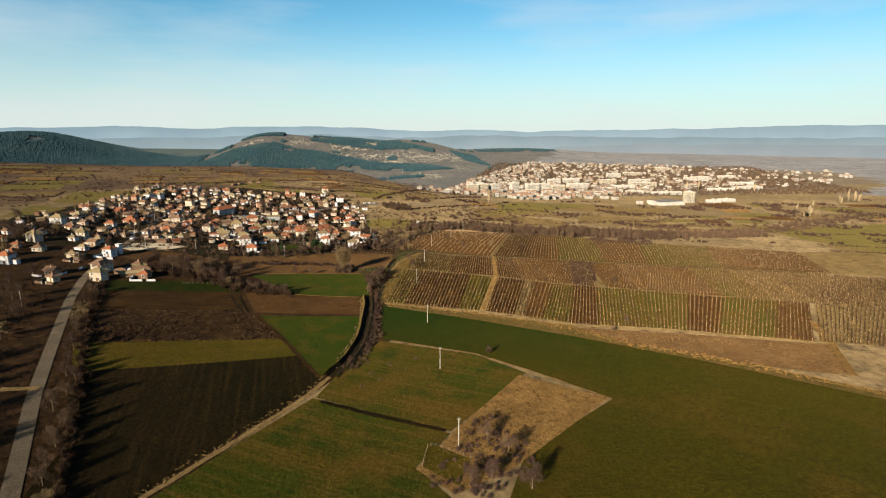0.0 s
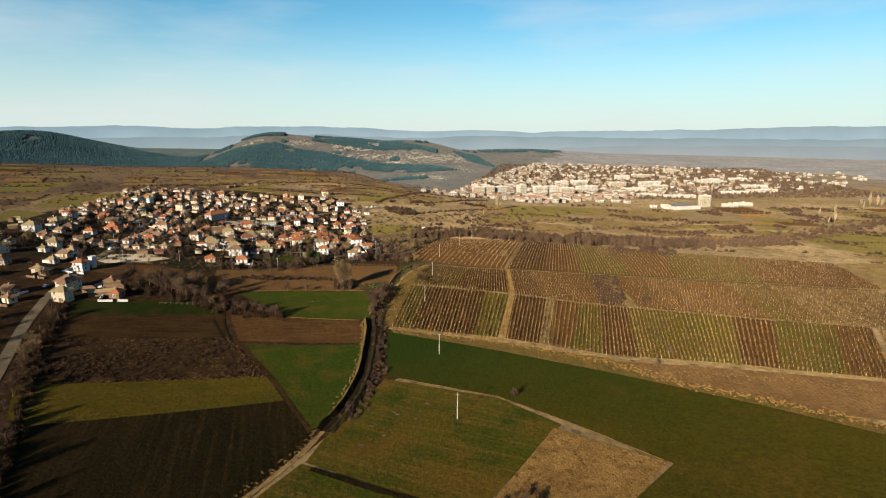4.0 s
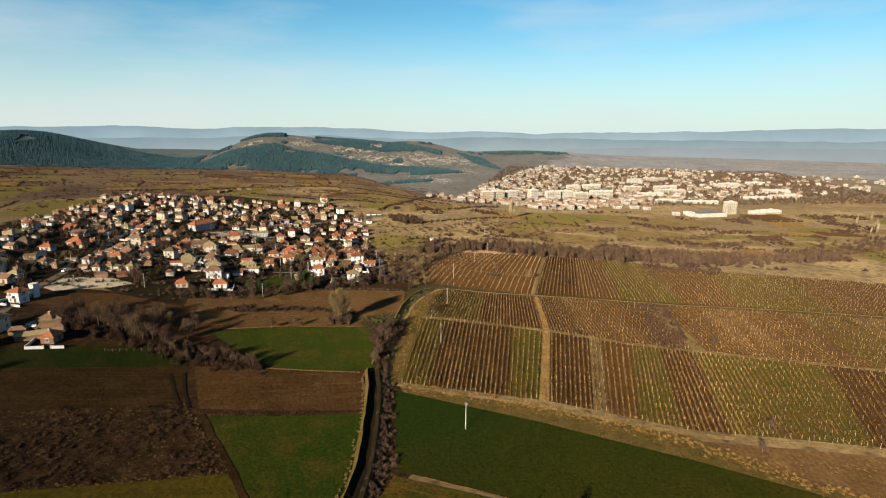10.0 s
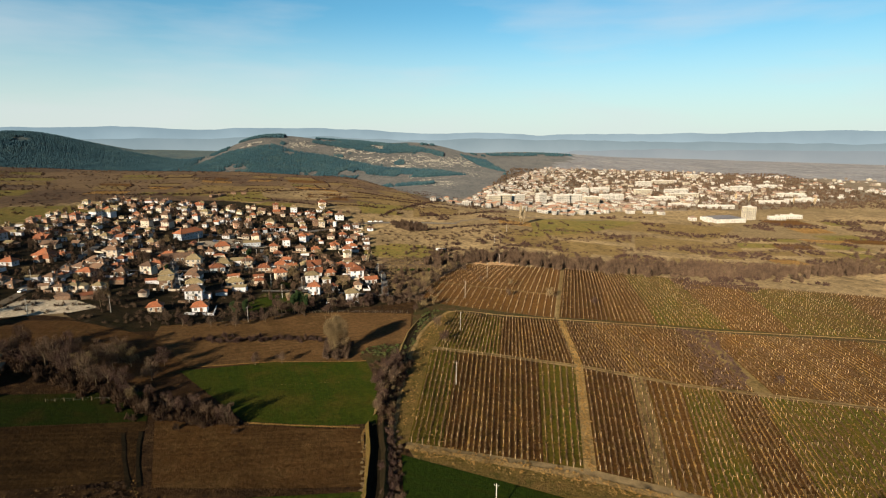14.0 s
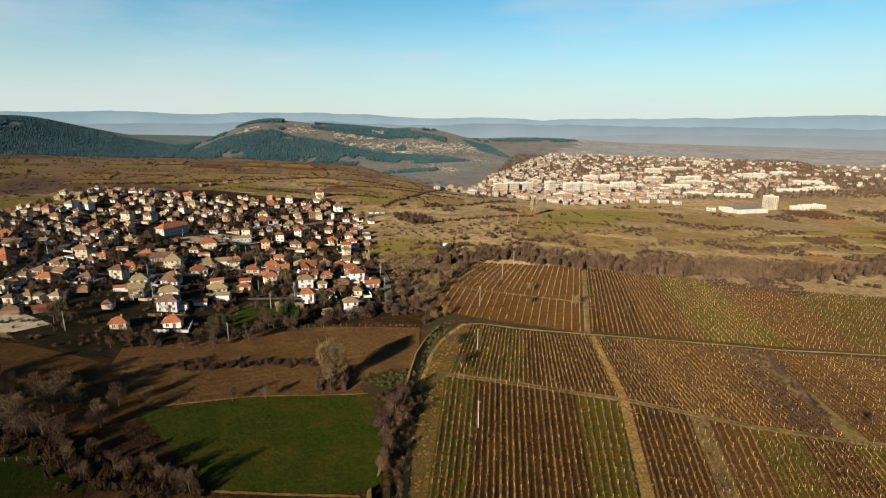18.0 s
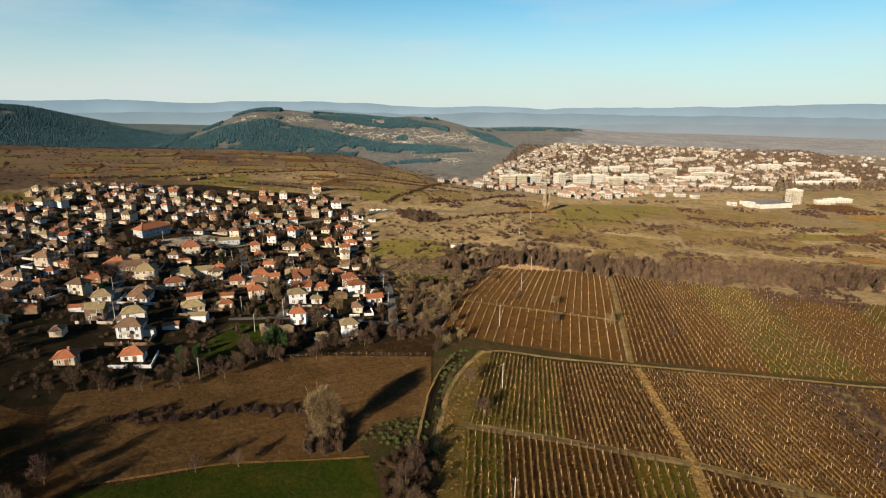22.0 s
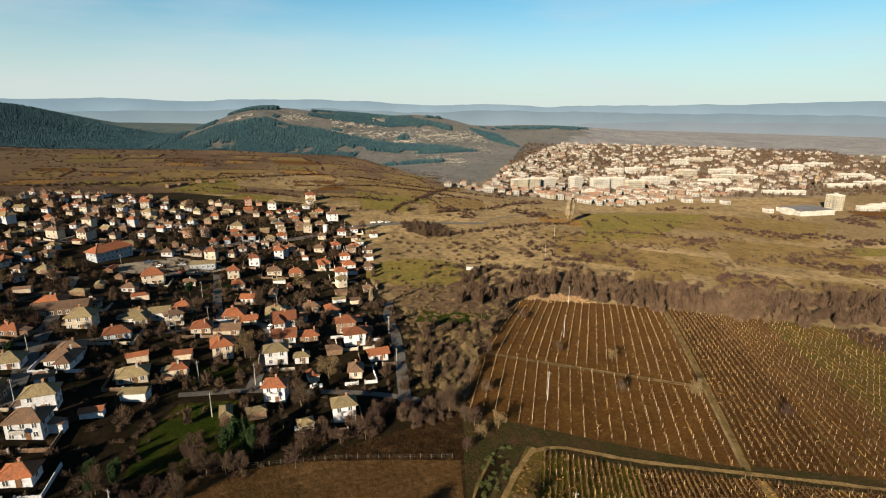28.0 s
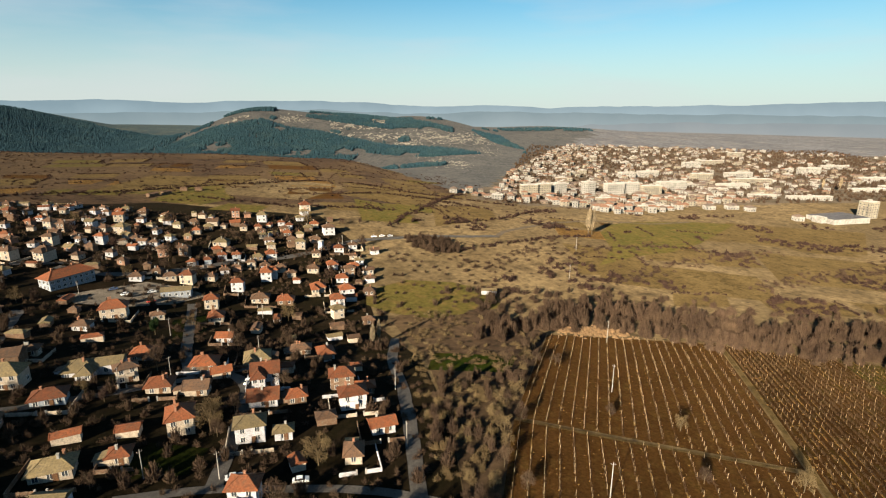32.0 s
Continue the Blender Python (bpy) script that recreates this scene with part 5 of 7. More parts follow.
g = np.random.default_rng(4)
x, y = g.uniform(-700, 480, 90000), g.uniform(1520, 2420, 90000)
main_wood = inside(x, y, [(-640, 1540), (-540, 1990), (-470, 2060), (-400, 2056), (-319, 2090), (-245, 2041), (-140, 2027), (-18, 1959), (64, 1887), (233, 1790), (290, 1700), (161, 1690), (40, 1800), (-18, 1850), (-60, 1700), (-40, 1520)])
crest_belt = inside(x, y, [(-195, 2150), (-189, 2260), (-50, 2310), (130, 2170), (276, 2080), (269, 2020), (90, 2052), (-55, 2105)]) | inside(x, y, [(-460, 2180), (-300, 2175), (-300, 2270), (-450, 2280)]) | inside(x, y, [(-540, 2080), (-480, 2090), (-480, 2150), (-540, 2140)]) | inside(x, y, [(344, 2114), (438, 2091), (437, 1806), (379, 1921)])
low_belt = inside(x, y, [(20, 1560), (60, 1620), (180, 1560), (170, 1520)])
wood = field_noise(x, y, 90, 1.0) + 0.5 * field_noise(x, y, 30, 2.0)
keep = main_wood & (wood > -0.42) | (crest_belt | low_belt) & (wood > -0.3)
keep |= (x > -300) & (y > 1700) & (wood > 0.62)
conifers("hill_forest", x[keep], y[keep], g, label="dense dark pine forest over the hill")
x, y = g.uniform(-2200, -560, 46000), g.uniform(1560, 2650, 46000)
keep = (field_noise(x, y, 200, 3.0) > -0.5) & ~inside(x, y, [(-1010, 2560), (-700, 2330), (-540, 2080), (-480, 2300), (-500, 2700), (-1100, 2700)])
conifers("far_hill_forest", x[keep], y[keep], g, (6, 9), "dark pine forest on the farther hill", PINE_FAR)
x, y = g.uniform(520, 900, 700), g.uniform(2380, 2480, 700)
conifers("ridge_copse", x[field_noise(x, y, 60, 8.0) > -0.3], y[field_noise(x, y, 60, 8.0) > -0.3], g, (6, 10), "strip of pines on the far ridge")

# limestone outcrops in bands across the open slope
def boulder(pile, c, sx, sy, sz, rng):
    v = []
    for dz, k in ((-0.6, 1.15), (0.5, 0.9), (1.0, 0.5)):
        for a in range(6):
            w = a * math.pi / 3 + rng.uniform(-0.3, 0.3)
            q = k * rng.uniform(0.75, 1.2)
            v.append((c[0] + math.cos(w) * sx * q, c[1] + math.sin(w) * sy * q, c[2] + dz * sz * rng.uniform(0.8, 1.15)))
    f = [(r * 6 + a, r * 6 + (a + 1) % 6, r * 6 + 6 + (a + 1) % 6, r * 6 + 6 + a) for r in (0, 1) for a in range(6)] + [tuple(range(12, 18))]
    pile.add(v, f)


rr = random.Random(31)
pile = Pile()
OUTCROPS = (((-109, 2098), (56, 2116), 55, 420, 2.6), ((-122, 1995), (123, 1980), 40, 420, 2.2), ((84, 1900), (127, 1885), 30, 160, 2.6), ((130, 1940), (370, 1950), 90, 900, 2.0),
            ((150, 1600), (225, 1540), 110, 420, 1.5), ((-270, 2110), (-185, 2125), 40, 160, 2.0), ((-420, 2085), (-370, 2120), 25, 120, 2.0), ((120, 1760), (340, 1740), 90, 420, 1.4))
for (ax, ay), (bx, by), deep, many, big in OUTCROPS:
    for k in range(many):
        u = rr.random()
        x, y = ax + (bx - ax) * u + rr.gauss(0, 6), ay + (by - ay) * u + rr.gauss(0, deep * 0.5)
        if noise.noise(Vector((x / 22, y / 22, 5.0))) < -0.08:
            continue
        s = rr.uniform(0.5, 1.0) * big
        boulder(pile, (x, y, land(x, y)), s * rr.uniform(1, 2), s, s * rr.uniform(0.4, 0.9), rr)
tagged(pile.make("limestone_outcrops", ROCK), "pale limestone outcrops across the open hillside", "rocks", kind="stuff")

# ---- distance ----
def ridge_line(name, r, heights, colour, haze, foot, seed, label):
    """A far range: pairs of bearing and height of its crest, at distance r. Haze that thickens towards its foot is
    painted into its glow.
    """
    m = bpy.data.materials.new(name + "_haze")
    m.use_nodes = True
    n, k = m.node_tree.nodes, m.node_tree.links
    b = n["Principled BSDF"]
    b.inputs["Base Color"].default_value = (0.02, 0.02, 0.02, 1)
    b.inputs["Roughness"].default_value = 1.0
    b.inputs["Specular IOR Level"].default_value = 0.0
    geo, sep = n.new("ShaderNodeNewGeometry"), n.new("ShaderNodeSeparateXYZ")
    k.new(geo.outputs["Position"], sep.inputs["Vector"])
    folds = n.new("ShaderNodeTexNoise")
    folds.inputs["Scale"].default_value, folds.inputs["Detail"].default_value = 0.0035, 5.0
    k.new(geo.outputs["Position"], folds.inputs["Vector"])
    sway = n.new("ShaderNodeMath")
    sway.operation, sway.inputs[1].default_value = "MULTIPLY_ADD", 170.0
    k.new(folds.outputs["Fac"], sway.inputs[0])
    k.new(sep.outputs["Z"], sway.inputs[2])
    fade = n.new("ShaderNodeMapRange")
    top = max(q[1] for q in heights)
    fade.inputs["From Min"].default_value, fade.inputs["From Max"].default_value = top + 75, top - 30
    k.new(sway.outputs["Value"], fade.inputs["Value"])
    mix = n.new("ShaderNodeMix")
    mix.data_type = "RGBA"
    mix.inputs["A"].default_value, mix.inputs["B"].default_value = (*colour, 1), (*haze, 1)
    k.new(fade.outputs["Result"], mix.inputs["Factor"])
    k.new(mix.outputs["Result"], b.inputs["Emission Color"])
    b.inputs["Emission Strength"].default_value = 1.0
    hb, hz = [q[0] for q in heights], [q[1] for q in heights]
    bs = np.linspace(hb[0], hb[-1], 300)
    zs = np.interp(bs, hb, hz) + 9 * np.array([noise.noise(Vector((a / 2.6, seed, 0))) + 0.35 * noise.noise(Vector((a / 0.7, seed, 3))) for a in bs])
    v = [(r * math.sin(radians(a)), 150 + r * math.cos(radians(a)), foot) for a in bs] + [((r + 60) * math.sin(radians(a)), 150 + (r + 60) * math.cos(radians(a)), c) for a, c in zip(bs, zs)]
    n = len(bs)
    return tagged(link(name, v, [(i, i + 1, n + i + 1, n + i) for i in range(n - 1)], m), label, "distant hills", kind="structure")


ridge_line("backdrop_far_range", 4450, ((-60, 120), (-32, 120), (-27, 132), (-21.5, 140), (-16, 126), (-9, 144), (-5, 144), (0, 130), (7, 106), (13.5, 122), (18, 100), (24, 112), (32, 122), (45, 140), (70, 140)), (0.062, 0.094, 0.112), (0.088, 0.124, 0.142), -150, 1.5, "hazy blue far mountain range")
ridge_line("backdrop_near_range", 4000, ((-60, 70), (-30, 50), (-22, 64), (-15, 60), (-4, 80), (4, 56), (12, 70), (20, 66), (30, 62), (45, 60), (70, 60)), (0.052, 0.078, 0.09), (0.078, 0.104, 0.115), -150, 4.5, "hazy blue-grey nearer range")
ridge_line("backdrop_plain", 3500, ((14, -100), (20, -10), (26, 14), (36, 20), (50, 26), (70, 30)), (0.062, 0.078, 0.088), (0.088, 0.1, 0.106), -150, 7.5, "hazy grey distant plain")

# ---- trees and scrub ----
TWIG = material("bare_winter_twigs", ((0.0546, 0.03575, 0.02405), (0.039, 0.026, 0.0182), (0.0702, 0.0468, 0.0299)), 30, 2.5, bump=0)
TWIG_PALE = material("pale_bare_twigs", ((0.0975, 0.06955, 0.03549), (0.07475, 0.05272, 0.02782), (0.1124, 0.08385, 0.04335)), 20, 2.5, bump=0)
TWIG_RED = material("purple_brown_scrub", ((0.0375, 0.0225, 0.018), (0.027, 0.01688, 0.01387), (0.04875, 0.03075, 0.02175)), 18, 2.0, bump=0)
TWIG_DARK = material("dark_bare_scrub", ((0.03, 0.0185, 0.0115), (0.021, 0.0135, 0.009), (0.046, 0.028, 0.016)), 14, 1.5, bump=0)
POPLAR_TWIG = material("pale_poplar_twigs", ((0.21, 0.165, 0.105), (0.165, 0.13, 0.085), (0.25, 0.195, 0.125)), 20, 2.5, bump=0)
BARK = material("grey_brown_bark", ((0.0976, 0.0758, 0.0475), (0.0691, 0.0534, 0.0333)), 2, 0.3, bump=0.2)
STRAW_TUFT = material("straw_tuft", ((0.1222, 0.07788, 0.03102), (0.0891, 0.05676, 0.02244), (0.0627, 0.0396, 0.01716)), 9, 0.8, bump=0)
WEED = material("green_weeds", ((0.0432, 0.0504, 0.01728), (0.03024, 0.0396, 0.01296), (0.0612, 0.054, 0.0252)), 6, 0.7, bump=0)
LEAF = material("dark_evergreen", ((0.0216, 0.036, 0.013), (0.0158, 0.0288, 0.0115), (0.0324, 0.0418, 0.0144)), 4, 0.6, bump=0)


def crown_arrays(rng, height, wide, n, low=0.25, width=0.075):
    """Twigs that fill an uneven crown: bases and tips."""
    lobes = rng.normal(0, 0.46, (13, 3)) * (wide, wide, height * 0.3) + (0, 0, height * 0.62)
    c = lobes[rng.integers(0, 13, n)]
    d = rng.normal(size=(n, 3))
    d /= np.linalg.norm(d, axis=1)[:, None]
    r = rng.uniform(0.35, 1.0, (n, 1)) ** 0.6
    tip = c + d * r * (wide * 0.5, wide * 0.5, height * 0.22)
    tip[:, 2] = np.clip(tip[:, 2], height * low, height * 1.03)
    root = np.c_[np.zeros((n, 2)), np.clip(tip[:, 2] * 0.55, height * low * 0.7, None)]
    base = tip + (root - tip) * rng.uniform(0.06, 0.26, (n, 1)) + rng.normal(0, 0.05 * wide + 0.12, (n, 3))
    return base, tip, rng.uniform(0.6, 1.5, n) * width


def bare_tree(name, label, seed, height, wide, twigs, mat, low=0.25, category="tree", width=0.075):
    """Tapered trunk with limbs, and a crown of fine bare twigs."""
    rng = np.random.default_rng(seed)
    rr = random.Random(seed)
    e = new(name)
    tagged(e, label, category)
    p = Pile()
    p.rod((0, 0, -0.5), (rr.uniform(-0.2, 0.2), rr.uniform(-0.2, 0.2), height * 0.42), height * 0.02, height * 0.013, sides=6)
    for k in range(9):
        a, z0 = k * 2.4, height * rr.uniform(low, 0.5)
        q = (math.cos(a) * wide * rr.uniform(0.35, 0.75), math.sin(a) * wide * rr.uniform(0.35, 0.75), height * rr.uniform(0.6, 0.95))
        p.rod((0, 0, z0), q, height * 0.009, height * 0.003, sides=4)
    p.make("trunk", BARK, e)
    b, t, w = crown_arrays(rng, height, wide, twigs, low, width)
    v, f = slivers(b, t, w, rng)
    bulk("crown", v, f, mat, e)
    return e


def place(proto, x, y, scale=1.0, turn=None, rng=random, lift=0.0):
    o = copy_thing(proto, Matrix.Translation((x, y, land(x, y) + lift)) @ Matrix.Rotation(rng.uniform(0, 6.28) if turn is None else turn, 4, "Z") @ Matrix.Diagonal((scale, scale, scale * rng.uniform(0.9, 1.12), 1)))
    return o


# protos stand at their first places
P_TREES = [bare_tree("bare_tree", "leafless brown deciduous tree", 200 + k, 8.5, 3.0, 1700, (TWIG, TWIG_RED, TWIG, TWIG_PALE, TWIG_RED, TWIG)[k]) for k in range(6)]
P_BIG = bare_tree("bare_tree", "tall leafless pale brown tree with dense oval crown", 300, 19.0, 5.2, 9000, TWIG_PALE, 0.1, width=0.085)
P_POPLAR = [bare_tree("poplar", "tall slim leafless pale poplar", 310 + k, 22.0, 2.0, 2600, POPLAR_TWIG, 0.05, "poplar", 0.2) for k in range(2)]
P_BIG.matrix_basis = pose(-15.5, 363, land(-15.5, 363))
tr = random.Random(12)
first = {}


def tree_at(x, y, scale=1.0, kind=None):
    k = kind if kind is not None else tr.randrange(len(P_TREES))
    if k not in first:
        first[k] = True
        P_TREES[k].matrix_basis = pose(x, y, land(x, y)) @ Matrix.Diagonal((scale, scale, scale, 1))
    else:
        place(P_TREES[k], x, y, scale, rng=tr)


def along(points, step, spread):
    for x, y in resample(points, step):
        yield x + tr.gauss(0, spread), y + tr.gauss(0, spread)


# hedgerow with trees between the narrow strip and the bright wheat
for x, y in along([(-130, 343), (-106, 338), (-84, 322), (-70, 313), (-44, 307)], 3.6, 1.6):
    tree_at(x, y, tr.uniform(0.75, 1.2) * (1.0 if x < -84 else 0.55))
for x, y in along([(-122, 356), (-110, 352), (-96, 347), (-80, 336)], 4, 4):
    tree_at(x, y, tr.uniform(0.7, 1.2))
# ditch head and the bushes by the vineyard corner
for x, y in along([(5, 312), (6, 326), (5, 340), (9, 350), (13, 354)], 4.0, 1.8):
    tree_at(x, y, tr.uniform(0.45, 0.8), tr.choice((1, 4, 1, 0)))
for x, y in ((33, 391), (24.5, 418), (30, 424), (36, 428), (28, 432)):
    tree_at(x, y, tr.uniform(0.5, 0.65))
# along the foot of the village gardens
for x, y in along([(-98, 388), (-78, 390), (-56, 400), (-38, 413), (-18, 422), (2, 430), (16, 440)], 6, 2.5):
    if is_free(x, y, 1.5):
        tree_at(x, y, tr.uniform(0.5, 0.85), tr.choice((1, 4, 0, 5)))
# gardens and yards
n = 0
while n < 105:
    x, y = tr.uniform(-280, 14), tr.uniform(300, 760)
    if (x > -165 and y < 408 + 0.12 * (x + 100)) or (x > -5 and y > 560) or not is_free(x, y, 1.2):
        continue
    if any(min((x - a) ** 2 + (y - b) ** 2 for a, b in line) < 25 for line, _ in ROADS) or (-152 < x < -84 and 585 < y < 628):
        continue
    tree_at(x, y, tr.uniform(0.55, 1.05))
    n += 1
# roadside
for x, y in along([(-80, 128), (-102, 178), (-122, 226), (-138, 268), (-150, 306)], 10, 1.5):
    tree_at(x + 4, y, tr.uniform(0.45, 0.8))
for x, y in along([(-96, 120), (-118, 176), (-140, 230), (-160, 280)], 12, 5):
    tree_at(x - 12, y, tr.uniform(0.7, 1.1))
# bushes run wild at the edge of the red vineyard and below the street
for x, y in along([(22, 436), (28, 452), (36, 470), (46, 496), (56, 520), (70, 548)], 4.5, 3.0):
    tree_at(x, y, tr.uniform(0.4, 0.75), tr.choice((3, 0, 3, 2)))
for x, y in along([(-64, 402), (-48, 410), (-30, 420), (-10, 430), (8, 438), (22, 434)], 4.0, 3.0):
    if is_free(x, y, 1.0):
        tree_at(x, y, tr.uniform(0.4, 0.75), tr.choice((1, 4, 0, 2)))
# single trees
for x, y, s in ((40, 161, 0.35), (41, 143, 0.7), (33, 131, 0.75), (43, 126, 0.9), (27, 131, 0.6), (36, 150, 0.55), (52.3, 216, 0.4), (119, 234, 0.45), (133, 247, 0.4),
                (-46, 350, 0.6), (-36, 352, 0.45), (108, 440, 0.7), (84, 446, 0.6), (92, 470, 0.55), (74, 480, 0.5), (70, 520, 0.6), (161, 318, 0.5), (130, 425, 0.6), (34, 372, 0.7)):
    tree_at(x, y, s)
P_SPRUCE = bare_tree("spruce", "dark green spruce in a garden", 330, 9.0, 1.9, 4200, LEAF, 0.08, "spruce", 0.24)
P_SPRUCE.matrix_basis = pose(-40, 421, land(-40, 421))
for x, y, sc in ((-37, 424, 1.1), (-34, 422, 0.8), (-69, 411, 0.7), (-62, 408, 0.8), (-66, 405, 0.6), (-120, 470, 0.8), (-92, 560, 0.9)):
    place(P_SPRUCE, x, y, sc, rng=tr)
P_POPLAR[0].matrix_basis = pose(180, 749, land(180, 749))
P_POPLAR[1].matrix_basis = pose(184, 751, land(184, 751))
for x, y, s in ((-1, 549, 0.55), (1.5, 553, 0.5), (651, 690, 0.7), (657, 698, 0.8), (664, 702, 0.7), (640, 688, 0.5), (883, 855, 0.9), (895, 852, 0.9), (906, 854, 0.8), (870, 860, 0.7), (694, 761, 0.6), (760, 800, 0.7), (930, 900, 0.9), (845, 830, 0.7), (815, 1010, 0.9), (780, 1020, 0.8), (720, 1060, 0.9), (700, 1070, 0.8)):
    place(P_POPLAR[0 if s > 0.65 else 1], x, y, s, rng=tr)


def scrub(name, x, y, height, wide, per, mat, label, seed, width=0.1, low=0.02):
    """Many bushes as one mesh of bare twigs."""
    rng = np.random.default_rng(seed)
    x, y = np.asarray(x, float), np.asarray(y, float)
    n = len(x)
    per = int(per * (1.9 if width < 0.15 else 1.5))
    h = np.asarray(height) * rng.uniform(0.55, 1.25, n)
    w = np.asarray(wide) * rng.uniform(0.7, 1.3, n)
    c = np.repeat(np.c_[x, y, land(x, y)], per, 0)
    H, W = np.repeat(h, per), np.repeat(w, per)
    m = n * per
    d = rng.normal(size=(m, 3))
    d[:, 2] = np.abs(d[:, 2])
    d /= np.linalg.norm(d, axis=1)[:, None]
    r = rng.uniform(0.45, 1.0, m)
    tip = c + np.c_[d[:, 0] * W * r, d[:, 1] * W * r, H * (low + (1 - low) * d[:, 2] * r)]
    base = c + (tip - c) * rng.uniform(0.1, 0.55, (m, 1)) + np.c_[rng.normal(0, 0.2, (m, 2)) * W[:, None], np.zeros(m)]
    v, f = slivers(base, tip, rng.uniform(0.6, 1.6, m) * width * (0.6 + H / 5), rng)
    return tagged(bulk(name, v, f, mat), label, "scrub", kind="stuff")


def in_poly(x, y, poly):
    inside = np.zeros(len(x), bool)
    j = len(poly) - 1
    for i in range(len(poly)):
        (xi, yi), (xj, yj) = poly[i], poly[j]
        inside ^= ((yi > y) != (yj > y)) & (x < (xj - xi) * (y - yi) / (yj - yi + 1e-9) + xi)
        j = i
    return inside


def sown(poly, n, seed, clump=0.0, size=25.0):
    g = np.random.default_rng(seed)
    xs, ys = [p[0] for p in poly], [p[1] for p in poly]
    x, y = g.uniform(min(xs), max(xs), n), g.uniform(min(ys), max(ys), n)
    keep = in_poly(x, y, poly)
    if clump:
        keep &= field_noise(x, y, size, seed * 1.7) > clump - 0.6
    return x[keep], y[keep]


def lined(points, step, spread, seed):
    g = np.random.default_rng(seed)
    q = resample(points, step)
    return q[:, 0] + g.normal(0, spread, len(q)), q[:, 1] + g.normal(0, spread, len(q))


# ditch banks
x, y = lined([(96, 590), (131, 583), (160, 560), (196, 548), (243, 543), (300, 536), (360, 530), (440, 530)], 1.1, 5.0, 41)
scrub("stream_thicket", x, y, 8.5, 2.8, 130, TWIG, "second belt of bare trees along the stream", 41, low=0.12, width=0.13)
x, y = sown([(26, 706), (40, 692), (62, 694), (64, 716), (40, 728), (24, 724)], 170, 42)
scrub("roadside_thicket", x, y, 5.0, 2.0, 90, TWIG, "brown bare thicket beside the far road", 42, low=0.1, width=0.13)
x, y = lined([(5.5, 302), (4.5, 275), (3, 250), (-1, 228), (-9, 208)], 0.9, 0.9, 1)
scrub("ditch_scrub", x, y, 2.0, 1.3, 70, TWIG_RED, "purple-brown bare scrub along the ditch bank", 1)
x, y = lined([(6.5, 300), (5.5, 275), (4.5, 250), (1, 228), (-6, 206)], 0.8, 1.2, 51)
scrub("ditch_scrub", x, y, 1.5, 1.2, 60, TWIG, "brown bare scrub on the ditch bank", 51)
x, y = lined([(-3, 298), (-3, 268), (-7, 236), (-14, 208)], 1.6, 0.5, 2)
scrub("ditch_scrub", x, y, 0.9, 0.8, 40, TWIG_PALE, "low dry scrub on the ditch edge", 2)
x, y = sown([(0, 350), (6, 357), (15, 357), (17, 350), (13, 336), (8, 318), (7, 303), (3, 303), (2, 322)], 260, 3)
scrub("ditch_scrub", x, y, 2.4, 1.4, 90, TWIG_DARK, "dark tangled scrub at the head of the ditch", 3)
x, y = sown([(6, 300), (9, 318), (13, 338), (16, 352), (14, 356), (8, 340), (4, 310)], 120, 31)
scrub("ditch_scrub", x, y, 2.2, 1.4, 80, TWIG_PALE, "pale dry scrub along the ditch", 31)
x, y = sown([(-5, 360), (-1, 370), (10, 373), (18, 371), (20, 380), (24, 400), (30, 417), (38, 420), (28, 394), (22, 379), (18, 362), (6, 357)], 620, 32, 0.25, 6)
scrub("weed_clumps", x, y, 1.1, 1.0, 60, WEED, "rank green weeds and brambles", 32, width=0.13)
x, y = sown([(14, 345), (18, 362), (24, 386), (31, 400), (43, 417), (38, 396), (28, 369), (22, 345), (12, 300), (8, 306)], 900, 33, 0.3, 6)
scrub("verge_tufts", x, y, 0.7, 0.7, 24, DRY, "tall pale grass between path and vineyard", 33, width=0.12)
x, y = sown([(-24, 424), (0, 428), (24, 434), (32, 442), (22, 448), (4, 441), (-12, 436)], 260, 44, 0.2, 6)
ok = np.array([is_free(a, b, 0.8) for a, b in zip(x, y)])
scrub("lane_scrub", x[ok], y[ok], 2.6, 1.5, 80, TWIG, "brown bare bushes below the village lane", 44)
x, y = sown([(14, 452), (24, 448), (36, 476), (44, 500), (24, 508), (15, 490)], 110, 45, 0.2, 7)
scrub("lane_scrub", x, y, 3.0, 1.9, 90, TWIG_PALE, "pale spreading bushes beside the village lane", 45)
x, y = lined([(-74, 371), (-58, 376), (-40, 378), (-22, 378)], 0.9, 2.0, 4)
scrub("field_scrub", x, y, 2.4, 1.6, 70, TWIG_RED, "low brown scrub between ploughed fields", 4)
x, y = lined([(-44, 306), (-70, 312), (-84, 320), (-118, 336), (-134, 344)], 0.35, 2.6, 5)
scrub("hedge_scrub", x, y, 3.2, 1.7, 80, TWIG_DARK, "dense bare undergrowth below a row of trees", 5)
x, y = sown([(-20, 372), (-8, 372), (-10, 355), (-20, 356)], 60, 6)
scrub("tree_suckers", x, y, 4.0, 1.3, 90, TWIG, "brown suckers round the foot of a tall tree", 6)
x, y = sown([(-132, 266), (-63, 277), (-39, 239), (-119, 228)], 1500, 7, 0.45, 14)
scrub("waste_scrub", x, y, 1.1, 1.0, 32, TWIG_DARK, "low purple-brown scrub over a waste field", 7)
x, y = sown([(14, 445), (25, 443), (40, 480), (58, 522), (80, 558), (50, 592), (18, 600), (12, 530)], 900, 8, 0.5, 7)
scrub("valley_scrub", x, y, 2.0, 1.7, 44, TWIG_PALE, "pale brown scrub between village and vineyard", 8)
x, y = sown([(16, 452), (26, 450), (40, 484), (52, 512), (22, 516), (15, 500)], 90, 9, 0.3, 8)
